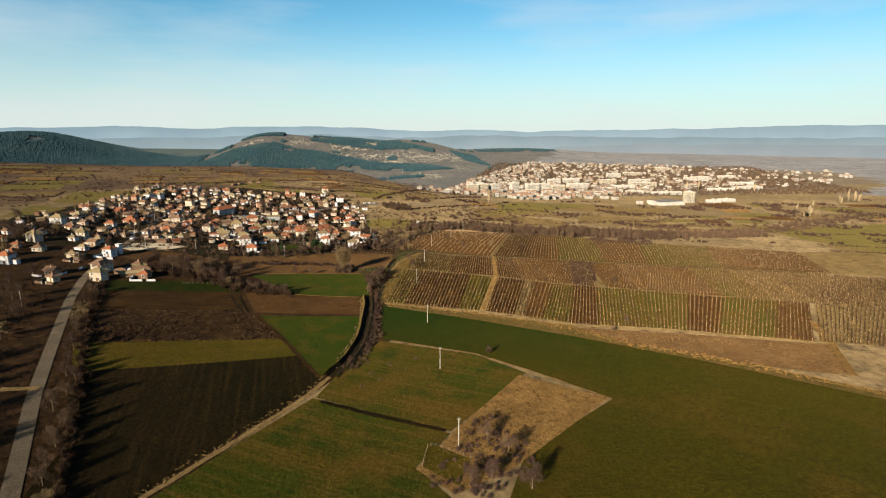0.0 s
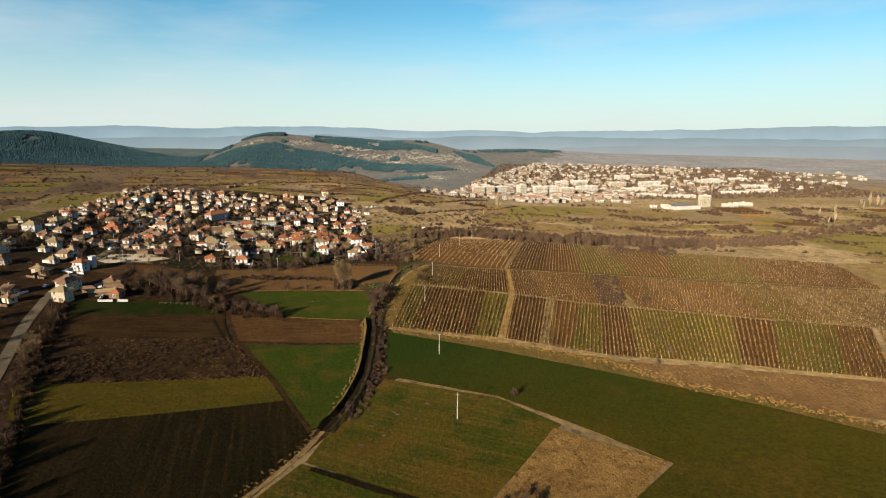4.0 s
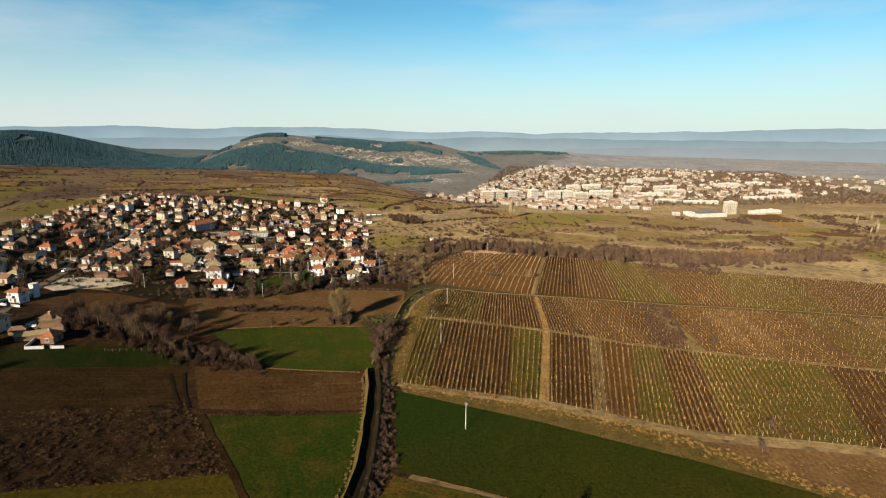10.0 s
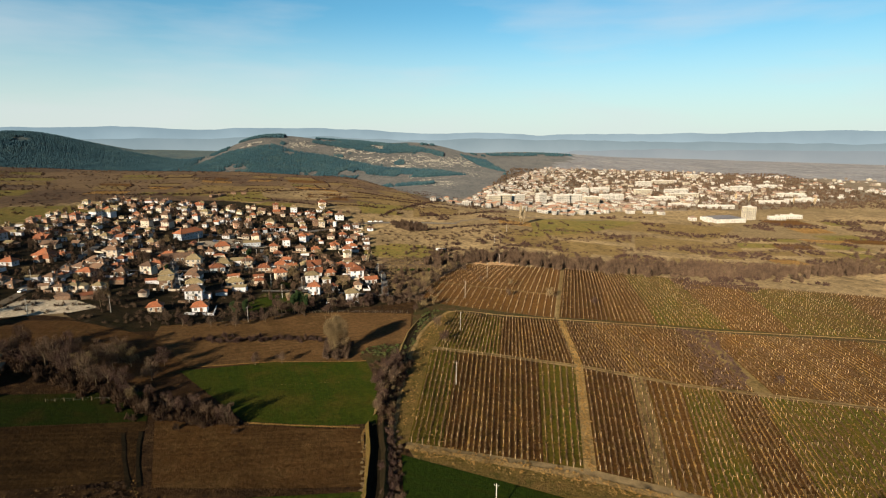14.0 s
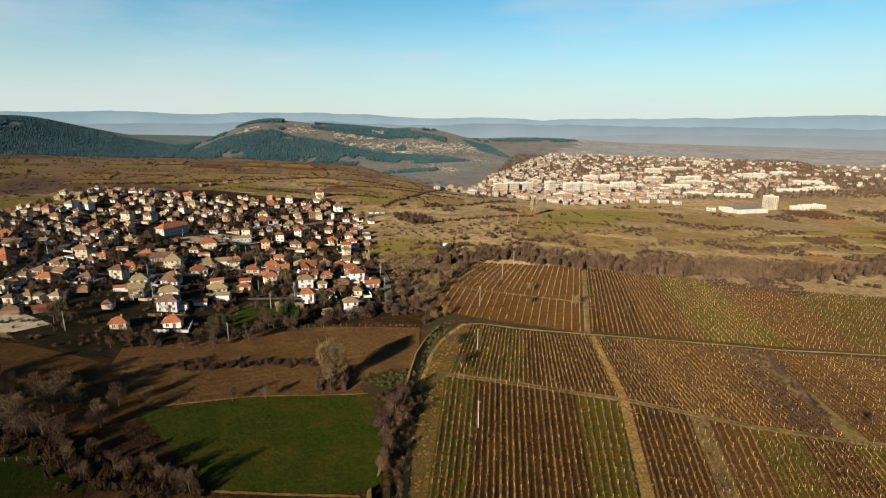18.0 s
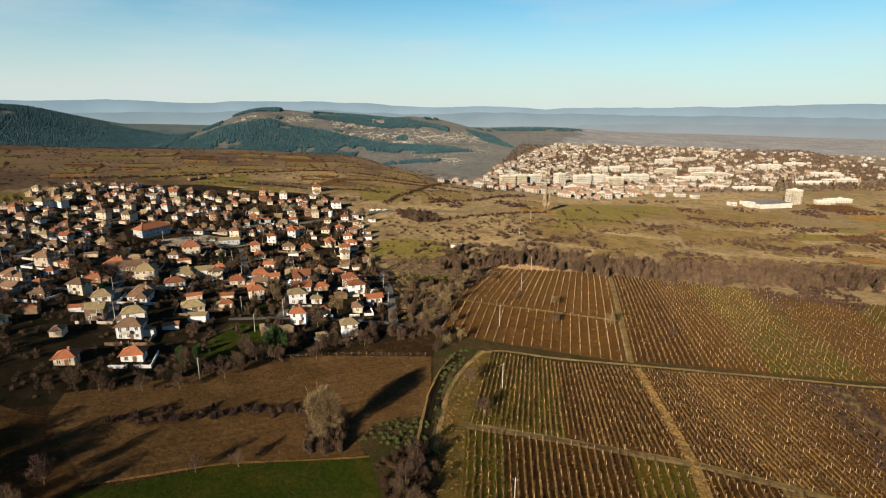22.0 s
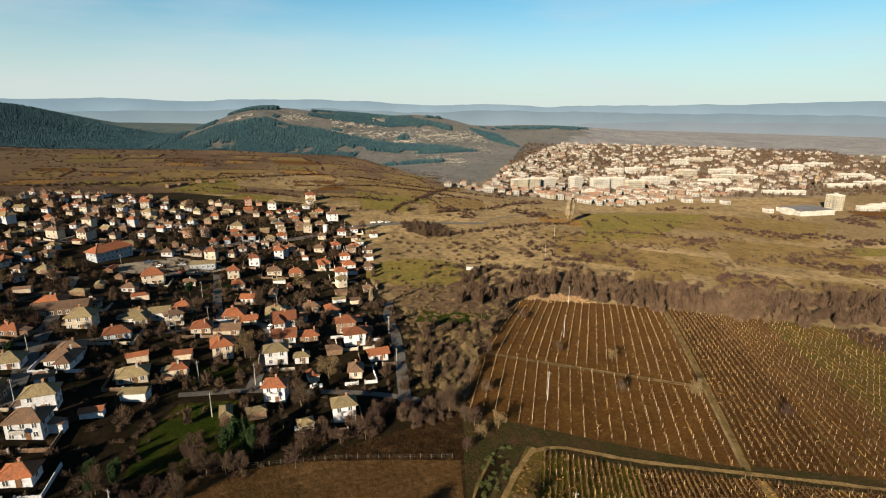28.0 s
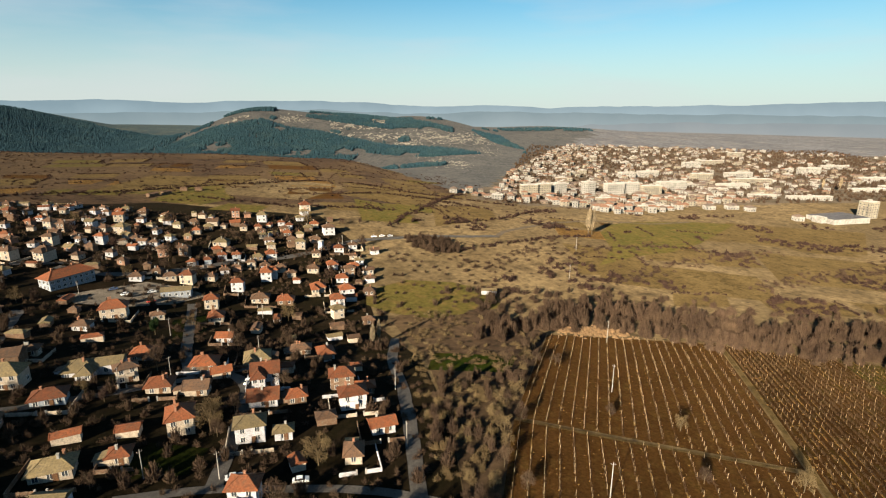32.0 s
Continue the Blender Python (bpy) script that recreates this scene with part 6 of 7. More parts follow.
scrub("valley_thicket", x, y, 5.0, 2.0, 110, TWIG, "tall bare thicket along the stream", 9, low=0.1)
x, y = lined([(52, 556), (77, 572), (110, 572), (132, 556), (160, 540), (210, 520), (262, 512), (330, 508)], 1.0, 6.0, 10)
scrub("stream_thicket", x, y, 7.4, 2.6, 150, TWIG, "belt of tall bare trees along the stream", 10, low=0.12, width=0.12)
x, y = lined([(40, 612), (92, 606), (143, 596), (200, 575), (239, 552), (306, 560), (400, 540), (560, 622), (800, 718)], 1.5, 11.0, 11)
scrub("plain_thicket", x, y, 5.0, 2.6, 70, TWIG, "brown thicket across the plain", 11, low=0.08, width=0.14)
x, y = sown([(20, 600), (330, 480), (900, 420), (1100, 900), (480, 880), (200, 890), (30, 770)], 15000, 12, 0.86, 48)
scrub("plain_scrub", x, y, 3.4, 3.0, 24, TWIG_RED, "scattered brown bushes over dry grassland", 12, width=0.34)
x, y = sown([(-900, 300), (-320, 500), (-300, 760), (-60, 800), (120, 800), (260, 900), (120, 1300), (-500, 1350), (-1100, 1100)], 11000, 13, 0.55, 45)
scrub("upland_scrub", x, y, 1.9, 2.3, 15, TWIG_RED, "scattered dark bushes over the upland", 13, width=0.36)
x, y = sown([(150, 930), (1100, 1000), (1500, 1900), (500, 1950), (250, 1300)], 14000, 14, 0.25, 30)
scrub("town_trees", x, y, 6.0, 3.0, 16, TWIG, "bare trees among the town houses", 14, low=0.15, width=0.4)
x, y = sown([(-285, 420), (-172, 400), (-104, 380), (-60, 394), (-20, 420), (14, 438), (16, 450), (14, 540), (-6, 690), (-60, 770), (-250, 770)], 5600, 15, 0.15, 18)
ok = np.array([is_free(a, b, 0.6) for a, b in zip(x, y)])
scrub("garden_scrub", x[ok], y[ok], 2.2, 1.4, 36, TWIG, "bare shrubs and hedges in the gardens", 15)
x, y = sown([(-285, 430), (-172, 420), (-60, 430), (10, 450), (10, 540), (-8, 690), (-60, 760), (-250, 760)], 620, 27, 0.3, 30)
ok = np.array([is_free(a, b, 0.8) and all(min((a - c) ** 2 + (b - d) ** 2 for c, d in line) > 16 for line, _ in ROADS) for a, b in zip(x, y)])
scrub("garden_trees", x[ok], y[ok], 5.2, 2.0, 110, TWIG, "bare fruit trees between the village houses", 27, low=0.18)
x, y = sown([(60, 194), (87, 172), (40, 135), (22, 126), (12.5, 138), (26, 155)], 9000, 16)
scrub("dry_grass", x, y, 0.5, 0.55, 8, STRAW_TUFT, "tall dry straw-coloured grass", 16, width=0.12)
x, y = sown([(44, 165), (50, 140), (30, 122), (14, 130), (26, 150), (36, 165)], 230, 17, 0.35, 7)
scrub("corner_scrub", x, y, 1.5, 1.2, 60, TWIG_RED, "dark brambles in the dry corner", 17)
x, y = lined([(-79, 125), (-99, 178), (-119, 228), (-135, 270), (-148, 308)], 0.7, 1.2, 18)
scrub("roadside_hedge", x + 4.5, y, 2.6, 1.4, 60, TWIG_DARK, "dark bare hedge beside the road", 18)
x, y = sown([(-120, 120), (-98, 118), (-150, 262), (-162, 305), (-240, 300), (-230, 140)], 1300, 19, 0.35, 16)
scrub("roadside_scrub", x, y, 2.2, 1.5, 40, TWIG_DARK, "dark waste ground scrub beside the road", 19)
x, y = lined([(12, 289), (62, 268), (101, 243), (117, 221), (164, 189), (198, 159)], 0.35, 1.6, 20)
scrub("margin_grass", x, y, 0.9, 0.8, 18, DRY, "pale dry grass along the field margin", 20, width=0.12)
x, y = sown([(102, 404), (108, 420), (150, 530), (158, 534), (118, 420), (108, 402)], 500, 21)
scrub("margin_grass", x, y, 0.8, 0.7, 16, DRY, "pale dry grass along the track between vineyards", 21, width=0.12)
for k, pts in enumerate(([(14, 752), (20, 768), (34, 800), (48, 831), (66, 876), (87, 928), (113, 986)], [(-30, 872), (10, 900), (60, 905), (120, 850)], [(60, 770), (120, 800), (170, 860)], [(-150, 830), (-60, 800), (20, 812)],
                         [(-20, 960), (60, 940), (160, 900)], [(60, 700), (110, 720), (180, 745)], [(-300, 800), (-230, 830), (-150, 900), (-60, 960)])):
    x, y = lined(pts, 1.6, 2.0, 30 + k)
    scrub("far_hedge", x, y, 2.6, 1.8, 34, TWIG_RED, "dark bare hedge between far fields", 30 + k, width=0.2)
x, y = sown([(132, 319), (142, 314), (152, 324), (172, 375), (155, 382)], 900, 40)
scrub("old_vines", x, y, 1.6, 1.0, 40, TWIG_RED, "overgrown dark purple-brown vine plot", 40)

x, y = lined([(-34, 332.6), (-24, 334), (-13, 335.4)], 0.35, 0.35, 43)
scrub("field_tufts", x, y, 0.3, 0.45, 8, STRAW_TUFT, "thin pale streak of dead grass in the wheat", 43, width=0.08)
x, y = lined([(62.5, 273.3), (86.5, 340.6), (87.5, 343.7), (99.6, 398)], 0.22, 0.95, 71)
scrub("gap_grass", x, y, 0.7, 0.7, 14, DRY, "tall pale dry grass between vine plots", 71, width=0.14)
x, y = sown([(-132, 266), (-63, 277), (-39, 239), (-119, 228)], 1100, 72, 0.6, 12)
scrub("waste_grass", x, y, 0.5, 0.6, 9, STRAW_TUFT, "pale dry grass among the waste scrub", 72, width=0.12)
x, y = lined([(-119, 228.5), (-80, 234), (-39, 239.5), (-63, 277)], 0.7, 0.6, 73)
scrub("edge_grass", x, y, 0.5, 0.6, 12, DRY, "pale dry grass along a field edge", 73, width=0.1)
x, y = lined([(-15, 201), (-21, 185.5), (-39, 158.5), (-56, 133.5), (-70, 110)], 0.7, 0.9, 74)
scrub("edge_grass", x - 1.6, y + 1.0, 0.7, 0.7, 14, STRAW_TUFT, "dry grass beside the earth track", 74, width=0.12)
x, y = np.array((0.5, 1.5, 8, 9, 4, 15, -3, 20)), np.array((201, 202, 209, 207.5, 195, 204, 190, 214))
scrub("field_tufts", x, y, 0.9, 0.9, 60, TWIG, "few dark tufts in the meadow", 75)
x, y = lined([(14, 286), (60, 266), (100, 240), (120, 226), (150, 222), (205, 203)], 0.5, 1.8, 76)
scrub("margin_grass", x, y, 0.5, 0.6, 10, STRAW_TUFT, "rough dry grass along the vineyard foot", 76, width=0.12)
x, y = sown([(14, 560), (60, 600), (100, 640), (60, 700), (10, 690)], 260, 77, 0.4, 16)
scrub("meadow_bushes", x, y, 2.4, 1.8, 60, TWIG, "brown bushes dotted over the stream meadow", 77)
for k, pts in enumerate(([(150, 640), (200, 668), (262, 690), (330, 720)], [(240, 620), (300, 650), (380, 668), (470, 720)], [(120, 690), (180, 708), (236, 722)], [(330, 610), (420, 640), (520, 690)], [(420, 560), (520, 580), (640, 640)], [(60, 660), (110, 690), (140, 730)])):
    x, y = lined(pts, 1.9, 5.5, 90 + k)
    scrub("plain_hedge", x, y, 2.8, 2.4, 30, TWIG, "brown hedge across the plain", 90 + k, width=0.2)
x, y = sown([(222, 500), (276, 508), (286, 480), (262, 458), (212, 464)], 900, 98, 0.5, 14)
scrub("vineyard_scrub", x, y, 1.8, 1.3, 44, TWIG_RED, "purple-brown scrub over an abandoned vine plot", 98)

# ---- ditch, tracks and margins ----
def channel(name, points, half, bank, mats, label):
    """Two earth banks with a dark bed between."""
    q = resample(points, 4.0)
    d = np.gradient(q, axis=0)
    d /= np.hypot(d[:, 0], d[:, 1])[:, None]
    s = np.stack([-d[:, 1], d[:, 0]], 1)
    prof = ((-half * 1.9, 0.05), (-half * 1.25, bank), (-half * 0.45, 0.1), (half * 0.45, 0.1), (half * 1.25, bank), (half * 1.9, 0.05))
    v, f, idx = [], [], []
    r = random.Random(2)
    for i in range(len(q)):
        for o, h in prof:
            c = q[i] + s[i] * (o + r.uniform(-0.25, 0.25))
            v.append((c[0], c[1], land(c[0], c[1]) + h + (r.uniform(-0.2, 0.2) if h > 0.3 else 0.03)))
        if i:
            a = 6 * (i - 1)
            for k in range(5):
                f.append((a + k + 1, a + k + 7, a + k + 6, a + k)[::-1])
                idx.append(1 if k in (1, 2, 3) else 0)
    return tagged(link(name, v, f, None, mats=mats, index=idx), label, "ditch", kind="structure")


channel("ditch", [(1, 304), (1.5, 290), (0.5, 268), (-2.5, 236), (-8, 214), (-15, 199)], 1.9, 1.5, [M["verge_grass"], M["ditch"]], "narrow dark ditch between dry earth banks")
channel("ditch", [(3, 309), (7, 328), (10.5, 346), (14.5, 362), (19, 382), (25, 400), (33, 414)], 1.5, 0.6, [M["ochre"], M["ditch"]], "overgrown ditch head")
TRACKS = (
    ([(-15, 199), (-22, 184), (-40, 157), (-57, 132), (-70, 108)], 1.7, "track", "pale double earth track beside the fields"),
    ([(6, 296), (8, 307), (10.5, 326), (14.2, 345), (17.8, 362), (20.3, 370.5), (24, 385.7), (30.5, 399.7), (38.6, 411.6), (44, 418)], 1.5, "track", "narrow earth path beside the overgrown ditch"),
    ([(42, 416), (50, 418.5), (71, 409), (98, 401), (130, 391), (175, 378), (240, 366), (330, 346), (420, 330)], 1.5, "track", "pale earth track between vineyards"),
    ([(99.3, 402), (113, 437), (129, 477), (154, 539), (158, 552)], 1.7, "ochre", "grassy track along the vineyard edge"),
    ([(27, 366.5), (55, 356), (85, 343.5), (121, 321.5), (160, 305), (196, 292.5), (246, 277), (300, 262)], 1.3, "ochre", "grassy headland between vine rows"),
    ([(44, 480), (66, 469), (113, 448.3)], 1.2, "ochre", "grassy headland between vine rows"),
    ([(11, 235), (46, 217), (67, 196), (88, 171)], 0.6, "straw", "line of dry grass along a field edge"),
    ([(-74, 299), (-69, 287), (-62, 273)], 1.0, "ditch", "dark wet wheel rut"),
    ([(-69.5, 300), (-65.5, 287), (-60, 274)], 1.0, "ditch", "dark wet wheel rut"),
    ([(-55, 270), (-36, 235), (-19, 199)], 1.8, "soil", "worn edge between two fields"),
    ([(-17, 180), (3, 168), (24, 157)], 2.0, "soil_dark", "dark furrow between two fields"),
    ([(26, 155), (60, 194)], 0.7, "straw", "line of dry grass along a field edge"),
    ([(-122, 187), (-114.5, 188.7), (-111, 189)], 3.0, "track", "short earth lane joining the road"),
    ([(-1, 273), (-4, 301), (1, 304)], 0.9, "straw", "line of dry grass along a field edge"),
    ([(-41, 306), (-4, 302)], 0.9, "straw", "line of dry grass along a field edge"),
    ([(-70, 345), (-40, 353.5), (-2, 354.3)], 0.8, "straw", "line of dry grass along a field edge"),
    ([(10, 290), (60, 269.5), (102, 246), (130, 238), (158, 230), (218, 210)], 2.2, "track", "pale earth track along the vineyard foot"),
    ([(196, 178), (214, 205), (235, 240)], 4.0, "straw", "line of dry grass along a field edge"),
    ([(98, 735), (107, 749), (140, 772), (170, 796), (215, 816), (270, 814), (330, 840)], 4.5, "road", "pale road to the far town"),
)
for k, (line, width, mat, label) in enumerate(TRACKS):
    ribbon("track", line, width, M[mat], lift=0.24, label=label, category="track", step=3.0, rough=0.3, seed=k)
draped("field_far_green", [(-323, 612), (-341, 696), (-278, 724), (-255, 690), (-264, 634), (-296, 612)], M["far_green"], label="far green field above the village")
draped("field_far_green", [(-324, 584), (-300, 491), (-280, 520), (-287, 570)], M["far_green"], label="far green field above the village")
draped("field_right_green", [(464, 498), (475, 414), (900, 430), (900, 640), (504, 603)], M["far_green"], label="wide pale green field on the plain")
draped("field_stream_green", [(-4, 610), (-4, 630), (20, 645), (48, 640), (70, 624), (68, 600), (46, 592), (28, 588), (8, 598)], M["far_green"], label="small bright green plot by the stream")
draped("field_upland_green", [(-182, 806), (-140, 796), (-118, 830), (-132, 850), (-146, 899), (-176, 880)], M["far_green"], label="thin green pasture on the upland")
draped("field_poplar_green", [(154, 668), (170, 690), (183, 712), (196, 760), (225, 800), (265, 826), (330, 842), (384, 842), (330, 790), (275, 737), (230, 705), (190, 690)], M["far_green"], label="green meadow below the poplars")
draped("field_garden_green", [(-62, 412), (-46, 416), (-34, 422), (-37, 440), (-40, 449), (-60, 446), (-64, 428)], M["crop_deep"], label="dark green garden lawn")
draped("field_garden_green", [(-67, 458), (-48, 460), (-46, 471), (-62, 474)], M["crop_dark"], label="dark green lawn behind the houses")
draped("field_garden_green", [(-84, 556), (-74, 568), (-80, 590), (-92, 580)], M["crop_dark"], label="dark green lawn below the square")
draped("field_garden_plot", [(19, 519), (50, 514), (57, 531), (24, 538)], M["crop_deep"], label="small fenced garden plot")
for k, (poly, mat) in enumerate((([(-32, 870), (36, 1016), (119, 955), (40, 840)], "ochre"), ([(53, 761), (114, 797), (119, 850), (60, 850)], "ochre"), ([(-150, 850), (-60, 830), (-20, 930), (-120, 960)], "land"),
                                 ([(-130, 780), (-90, 775), (-85, 800), (-120, 806)], "far_green"), ([(140, 640), (240, 600), (260, 650), (170, 680)], "ochre"), ([(270, 640), (380, 610), (420, 690), (310, 720)], "ochre"),
                                 ([(-7, 763), (40, 765), (30, 830), (-15, 850)], "far_green"), ([(300, 760), (420, 720), (500, 800), (380, 850)], "ochre"),
                                 ([(262, 200), (330, 170), (420, 330), (395, 325), (330, 248)], "ochre"), ([(395, 430), (330, 345), (420, 330), (520, 420)], "ochre"), ([(-240, 840), (-150, 850), (-120, 960), (-230, 950)], "ochre"))):
    draped("far_field", poly, M[mat], lift=0.1, label=f"far {'dry ochre' if mat in ('ochre', 'land') else 'green'} field", step=20.0)

# patchwork of small plots over the plain and the upland
pr = random.Random(21)
PLOTS = (("ochre", "dry ochre"), ("ochre", "dry ochre"), ("straw", "pale straw"), ("far_green", "thin green"), ("ochre", "dry ochre"), ("vine_soil", "brown ploughed"))
far_hedges = []
for ox, oy, nu, nv, du, dv, turn in ((120, 610, 9, 5, 52, 44, -14), (-40, 790, 6, 7, 58, 42, 16), (-330, 800, 5, 6, 62, 52, 12), (560, 640, 6, 5, 90, 60, -4), (-620, 560, 4, 8, 78, 62, 20), (330, 300, 5, 4, 70, 55, -18)):
    ca, sa = math.cos(radians(turn)), math.sin(radians(turn))
    for i in range(nu):
        for j in range(nv):
            if pr.random() < 0.32:
                continue
            u0, v0 = i * du + pr.uniform(-8, 8), j * dv + pr.uniform(-6, 6)
            u1, v1 = u0 + du * pr.uniform(0.55, 1.0), v0 + dv * pr.uniform(0.5, 0.95)
            sk = pr.uniform(-8, 8)
            poly = [(ox + u * ca - v * sa, oy + u * sa + v * ca) for u, v in ((u0, v0), (u1, v0 + sk), (u1 + sk, v1 + sk), (u0 + sk, v1))]
            if any(-300 < x < 14 and 400 < y < 775 or x < 400 and y < 555 and x > 0 or (y > 880 and x > 110) for x, y in poly):
                continue
            mat, word = pr.choice(PLOTS)
            draped("far_plot", poly, M[mat], lift=0.09 + 0.002 * (i % 5), label=f"small {word} plot on the far slope", step=20.0)
            far_hedges.append((poly[2], poly[3]) if pr.random() < 0.5 else (poly[1], poly[2]))
hx, hy = [], []
for k, (a, b) in enumerate(far_hedges):
    x, y = lined([a, b], 1.7, 1.1, 60 + k)
    hx.append(x)
    hy.append(y)
scrub("plot_hedges", np.concatenate(hx), np.concatenate(hy), 1.8, 1.5, 22, TWIG_RED, "dark bare hedges between small far plots", 59, width=0.2)

# rubble bank above the vineyard
rb = random.Random(5)
pile = Pile()
for k in range(620):
    u = rb.random()
    x, y = 86 + 32 * u + rb.gauss(0, 1.5), 566 - 9 * u + rb.gauss(0, 4.0)
    boulder(pile, (x, y, land(x, y)), rb.uniform(0.3, 1.1), rb.uniform(0.3, 1.1), rb.uniform(0.3, 1.1), rb)
SANDY = material("sandy_rubble", ((0.18, 0.1125, 0.0585), (0.1395, 0.09, 0.0495), (0.099, 0.0648, 0.0378)), 3, 0.6)
tagged(pile.make("rubble_bank", SANDY), "sandy heap of rubble above the vineyard", "rubble", kind="stuff")

# ---- power poles ----
METAL = material("dull_steel", ((0.12, 0.115, 0.11), (0.09, 0.085, 0.08)), 1, 0.2, bump=0)


def power_pole(x, y, h=9.5, turn=0, base=False):
    e = new("power_pole")
    e.matrix_basis = pose(x, y, land(x, y), 0, 0, turn)
    tagged(e, "tapered pale concrete power pole with a steel crossarm", "pole", "power poles")
    p = Pile()
    p.rod((0, 0, -0.6), (0, 0, h), 0.16, 0.1, sides=8)
    p.make("shaft", CONCRETE, e)
    p = Pile()
    p.box(-0.6, -0.05, h - 0.5, 0.6, 0.05, h - 0.4)
    arm = p.make("crossarm", METAL, e)
    for k in (-0.55, 0.0, 0.55):
        p = Pile()
        p.rod((k, 0, h - 0.38 if k else h), (k, 0, h - 0.1 if k else h + 0.3), 0.06, 0.05, sides=6)
        p.make("insulator", CONCRETE, arm if k else e)
    return e


LINE = ((26.7, 148.2), (28.9, 203), (30.3, 257), (32.3, 330), (44, 388), (56.5, 443), (82, 496), (103, 545), (122, 640), (150, 700))
for k, (x, y) in enumerate(LINE):
    power_pole(x, y, 9.5 if k < 5 else 10.5, -20)
for k, (x, y) in enumerate(((-58.6, 398), (-48.7, 439), (-104, 444), (-58, 459), (-40, 458), (7.7, 469), (6.2, 503), (-82, 504), (-70, 514), (-120, 399), (-159.7, 268), (-46, 540), (-54, 590), (-20, 702), (-60, 672), (-140, 600), (-100, 622), (-176, 440), (-190, 520), (-118, 476), (-150, 390), (-86, 560))):
    power_pole(x, y, 8.0, random.Random(k).uniform(0, 180))

# ---- shed in the meadow and parked cars ----
shed(66, 621, 8.5, 3.5, 2.6, -10, "w", "g", 900)
for k, (x, y, w, d) in enumerate(((-187, 826, 9, 4.5), (-180, 838, 8, 4), (-172, 860, 6, 3.5), (-160, 864, 6, 3.5))):
    shed(x, y, w, d, 2.6, 55 if k < 2 else 5, "k", "b", 901 + k)

PAINTS = [material(n + "_car_paint", (c, tuple(v * 0.9 for v in c)), 3, 0.5, rough=0.3, bump=0) for n, c in (("white", (0.7, 0.7, 0.68)), ("silver", (0.42, 0.43, 0.44)), ("dark_blue", (0.05, 0.07, 0.13)), ("dull_red", (0.3, 0.04, 0.03)))]
TYRE = material("black_tyre", ((0.02, 0.02, 0.02), (0.03, 0.03, 0.03)), 1, 0.2, bump=0)


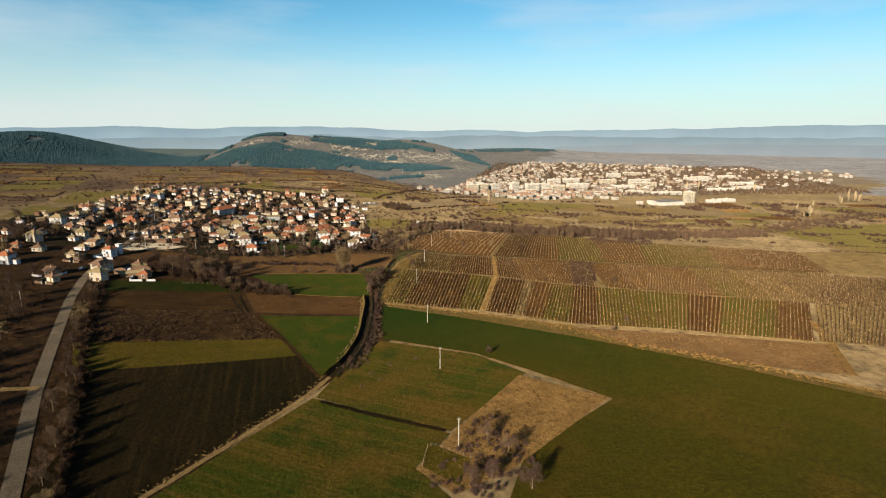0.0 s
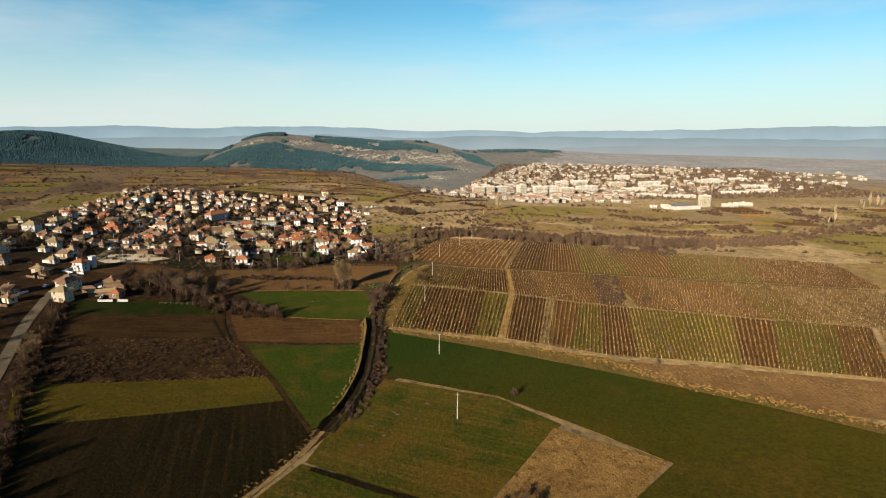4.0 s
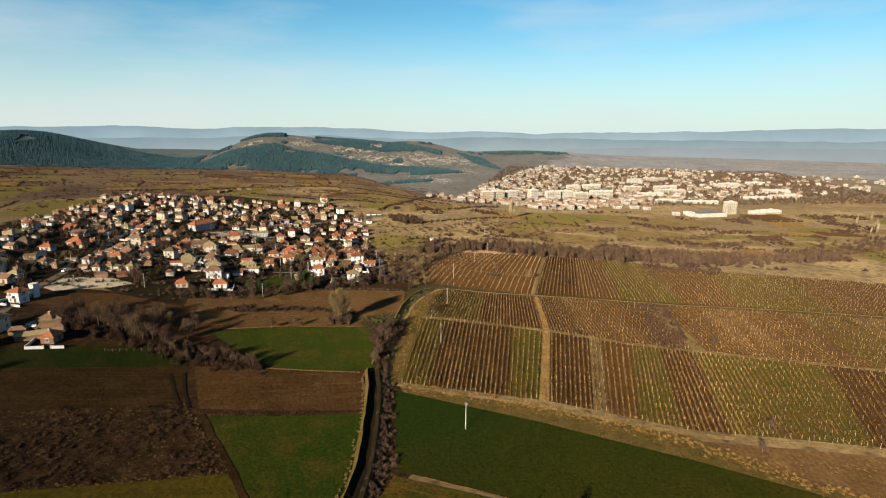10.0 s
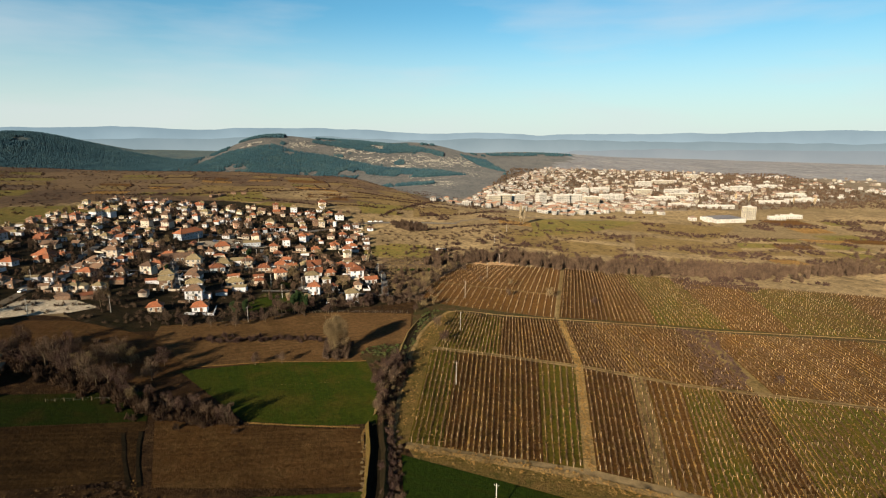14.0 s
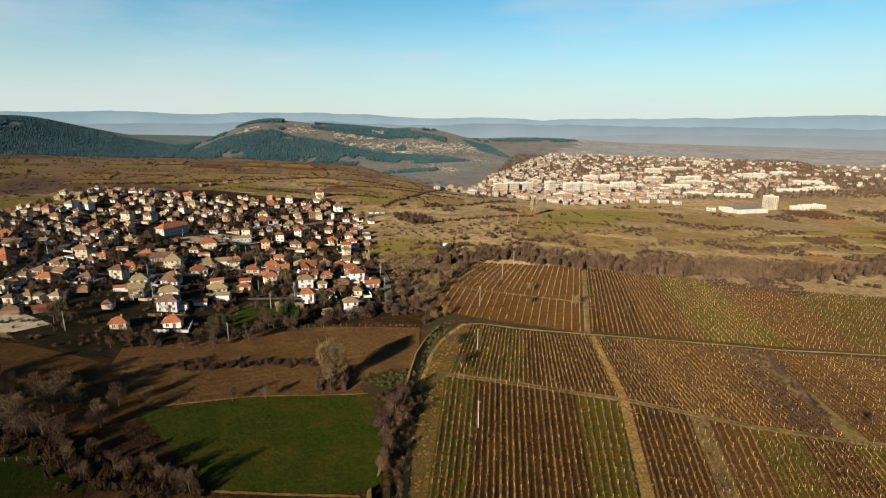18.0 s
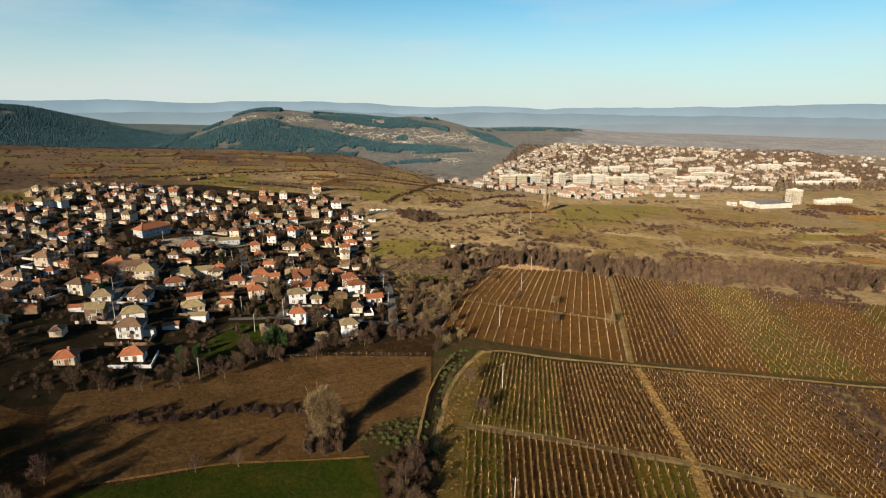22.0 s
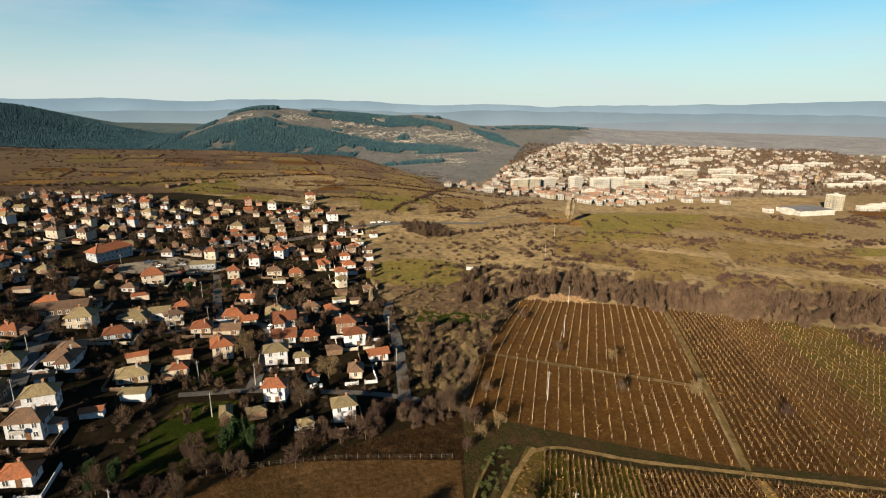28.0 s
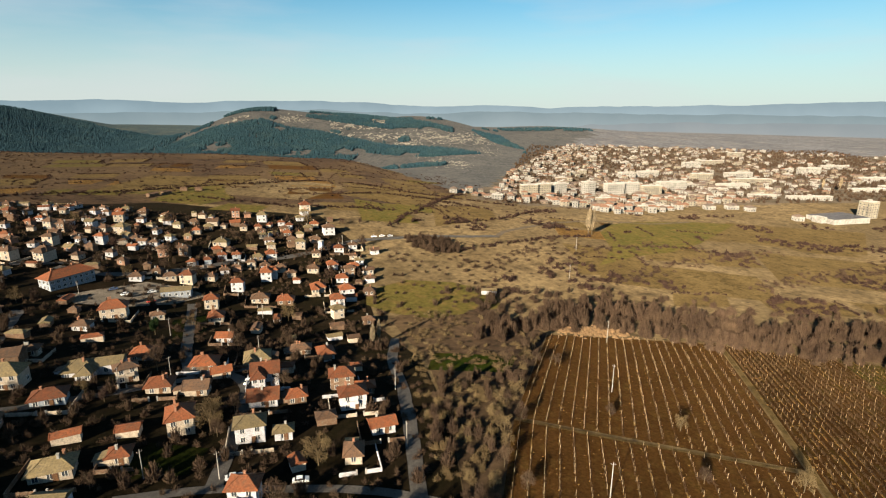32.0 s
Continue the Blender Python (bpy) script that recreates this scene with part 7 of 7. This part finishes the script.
def car(x, y, turn, paint):
    e = new("car")
    e.matrix_basis = pose(x, y, land(x, y) + 0.24, 0, 0, turn)
    tagged(e, f"small {PAINTS[paint].name.replace('_car_paint', '').replace('_', ' ')} car parked in the village", "car", "parked cars")
    prof = ((-2.05, 0.35), (-2.1, 0.75), (-1.95, 0.9), (-1.1, 0.98), (1.35, 0.98), (2.0, 0.85), (2.1, 0.6), (2.05, 0.35))
    p = Pile()
    n = len(prof)
    p.add([(u, -0.82, z) for u, z in prof] + [(u, 0.82, z) for u, z in prof], [tuple(range(n)), tuple(range(2 * n - 1, n - 1, -1))] + [(k, n + k, n + (k + 1) % n, (k + 1) % n) for k in range(n)])
    p.make("body", PAINTS[paint], e)
    p = Pile()
    p.add([(-1.5, -0.78, 0.97), (1.1, -0.78, 0.97), (1.1, 0.78, 0.97), (-1.5, 0.78, 0.97), (-0.95, -0.65, 1.42), (0.45, -0.65, 1.42), (0.45, 0.65, 1.42), (-0.95, 0.65, 1.42)],
          [(0, 1, 5, 4), (1, 2, 6, 5), (2, 3, 7, 6), (3, 0, 4, 7)])
    p.make("glasshouse", GLASS, e)
    p = Pile()
    p.box(-0.97, -0.66, 1.42, 0.47, 0.66, 1.47)
    p.make("roof", PAINTS[paint], e)
    for u in (-1.3, 1.3):
        for s in (-0.8, 0.8):
            p = Pile()
            p.rod((u, s - 0.1, 0.3), (u, s + 0.1, 0.3), 0.31, 0.31, sides=10)
            wheel = p.make("wheel", TYRE, e)
            p = Pile()
            p.rod((u, s - 0.115, 0.3), (u, s + 0.115, 0.3), 0.18, 0.18, sides=10)
            p.make("rim", METAL, wheel)


for x, y, t, k in ((-36.5, 458, 10, 1), (-20, 456, 5, 0), (-44, 510, 85, 0), (-130, 612, 30, 2), (-122, 606, 30, 0), (-112, 612, 25, 1), (-108, 600, 30, 3), (-22, 432, 10, 0), (2, 722, 20, 0), (8, 724, 20, 0), (14, 725, 20, 1),
                   (-172, 425, 80, 0), (-178, 468, 80, 1), (-165, 335, 85, 2)):
    car(x, y, t, k)

draped("field_small_plot", [(14.5, 139), (17.5, 151), (29, 141), (23.5, 129.5)], M["pasture"], lift=0.2, label="small olive plot beside the dry corner")


# ---- field fences ----
def fence(points, step, seed):
    e = new("fence")
    q = resample(points, step)
    e.matrix_basis = pose(q[0][0], q[0][1], land(q[0][0], q[0][1]))
    tagged(e, "low fence of weathered wooden posts and wire", "fence", "field fences")
    rf = random.Random(seed)
    z0 = land(q[0][0], q[0][1])
    tops = []
    for px, py in q:
        p = Pile()
        c = (px - q[0][0], py - q[0][1], land(px, py) - z0)
        h = rf.uniform(1.2, 1.5)
        p.rod((c[0], c[1], c[2] - 0.3), (c[0] + rf.uniform(-0.1, 0.1), c[1] + rf.uniform(-0.1, 0.1), c[2] + h), 0.09, 0.075, sides=5)
        p.make("post", BARK, e)
        tops.append(c)
    for zz in (0.55, 1.05):
        p = Pile()
        for a, b in zip(tops, tops[1:]):
            p.rod((a[0], a[1], a[2] + zz), (b[0], b[1], b[2] + zz), 0.012, 0.012, sides=3)
        p.make("wire", METAL, e)


fence([(-123, 334), (-112, 335.3), (-98, 328.7), (-80.5, 318.4), (-73, 312)], 2.2, 1)
fence([(-103.4, 315.2), (-95, 317), (-86, 318.3)], 2.4, 2)
fence([(14.5, 139), (17.5, 151), (29, 141)], 2.5, 3)
fence([(-40, 415.5), (-12, 418.5), (20, 416)], 2.8, 4)
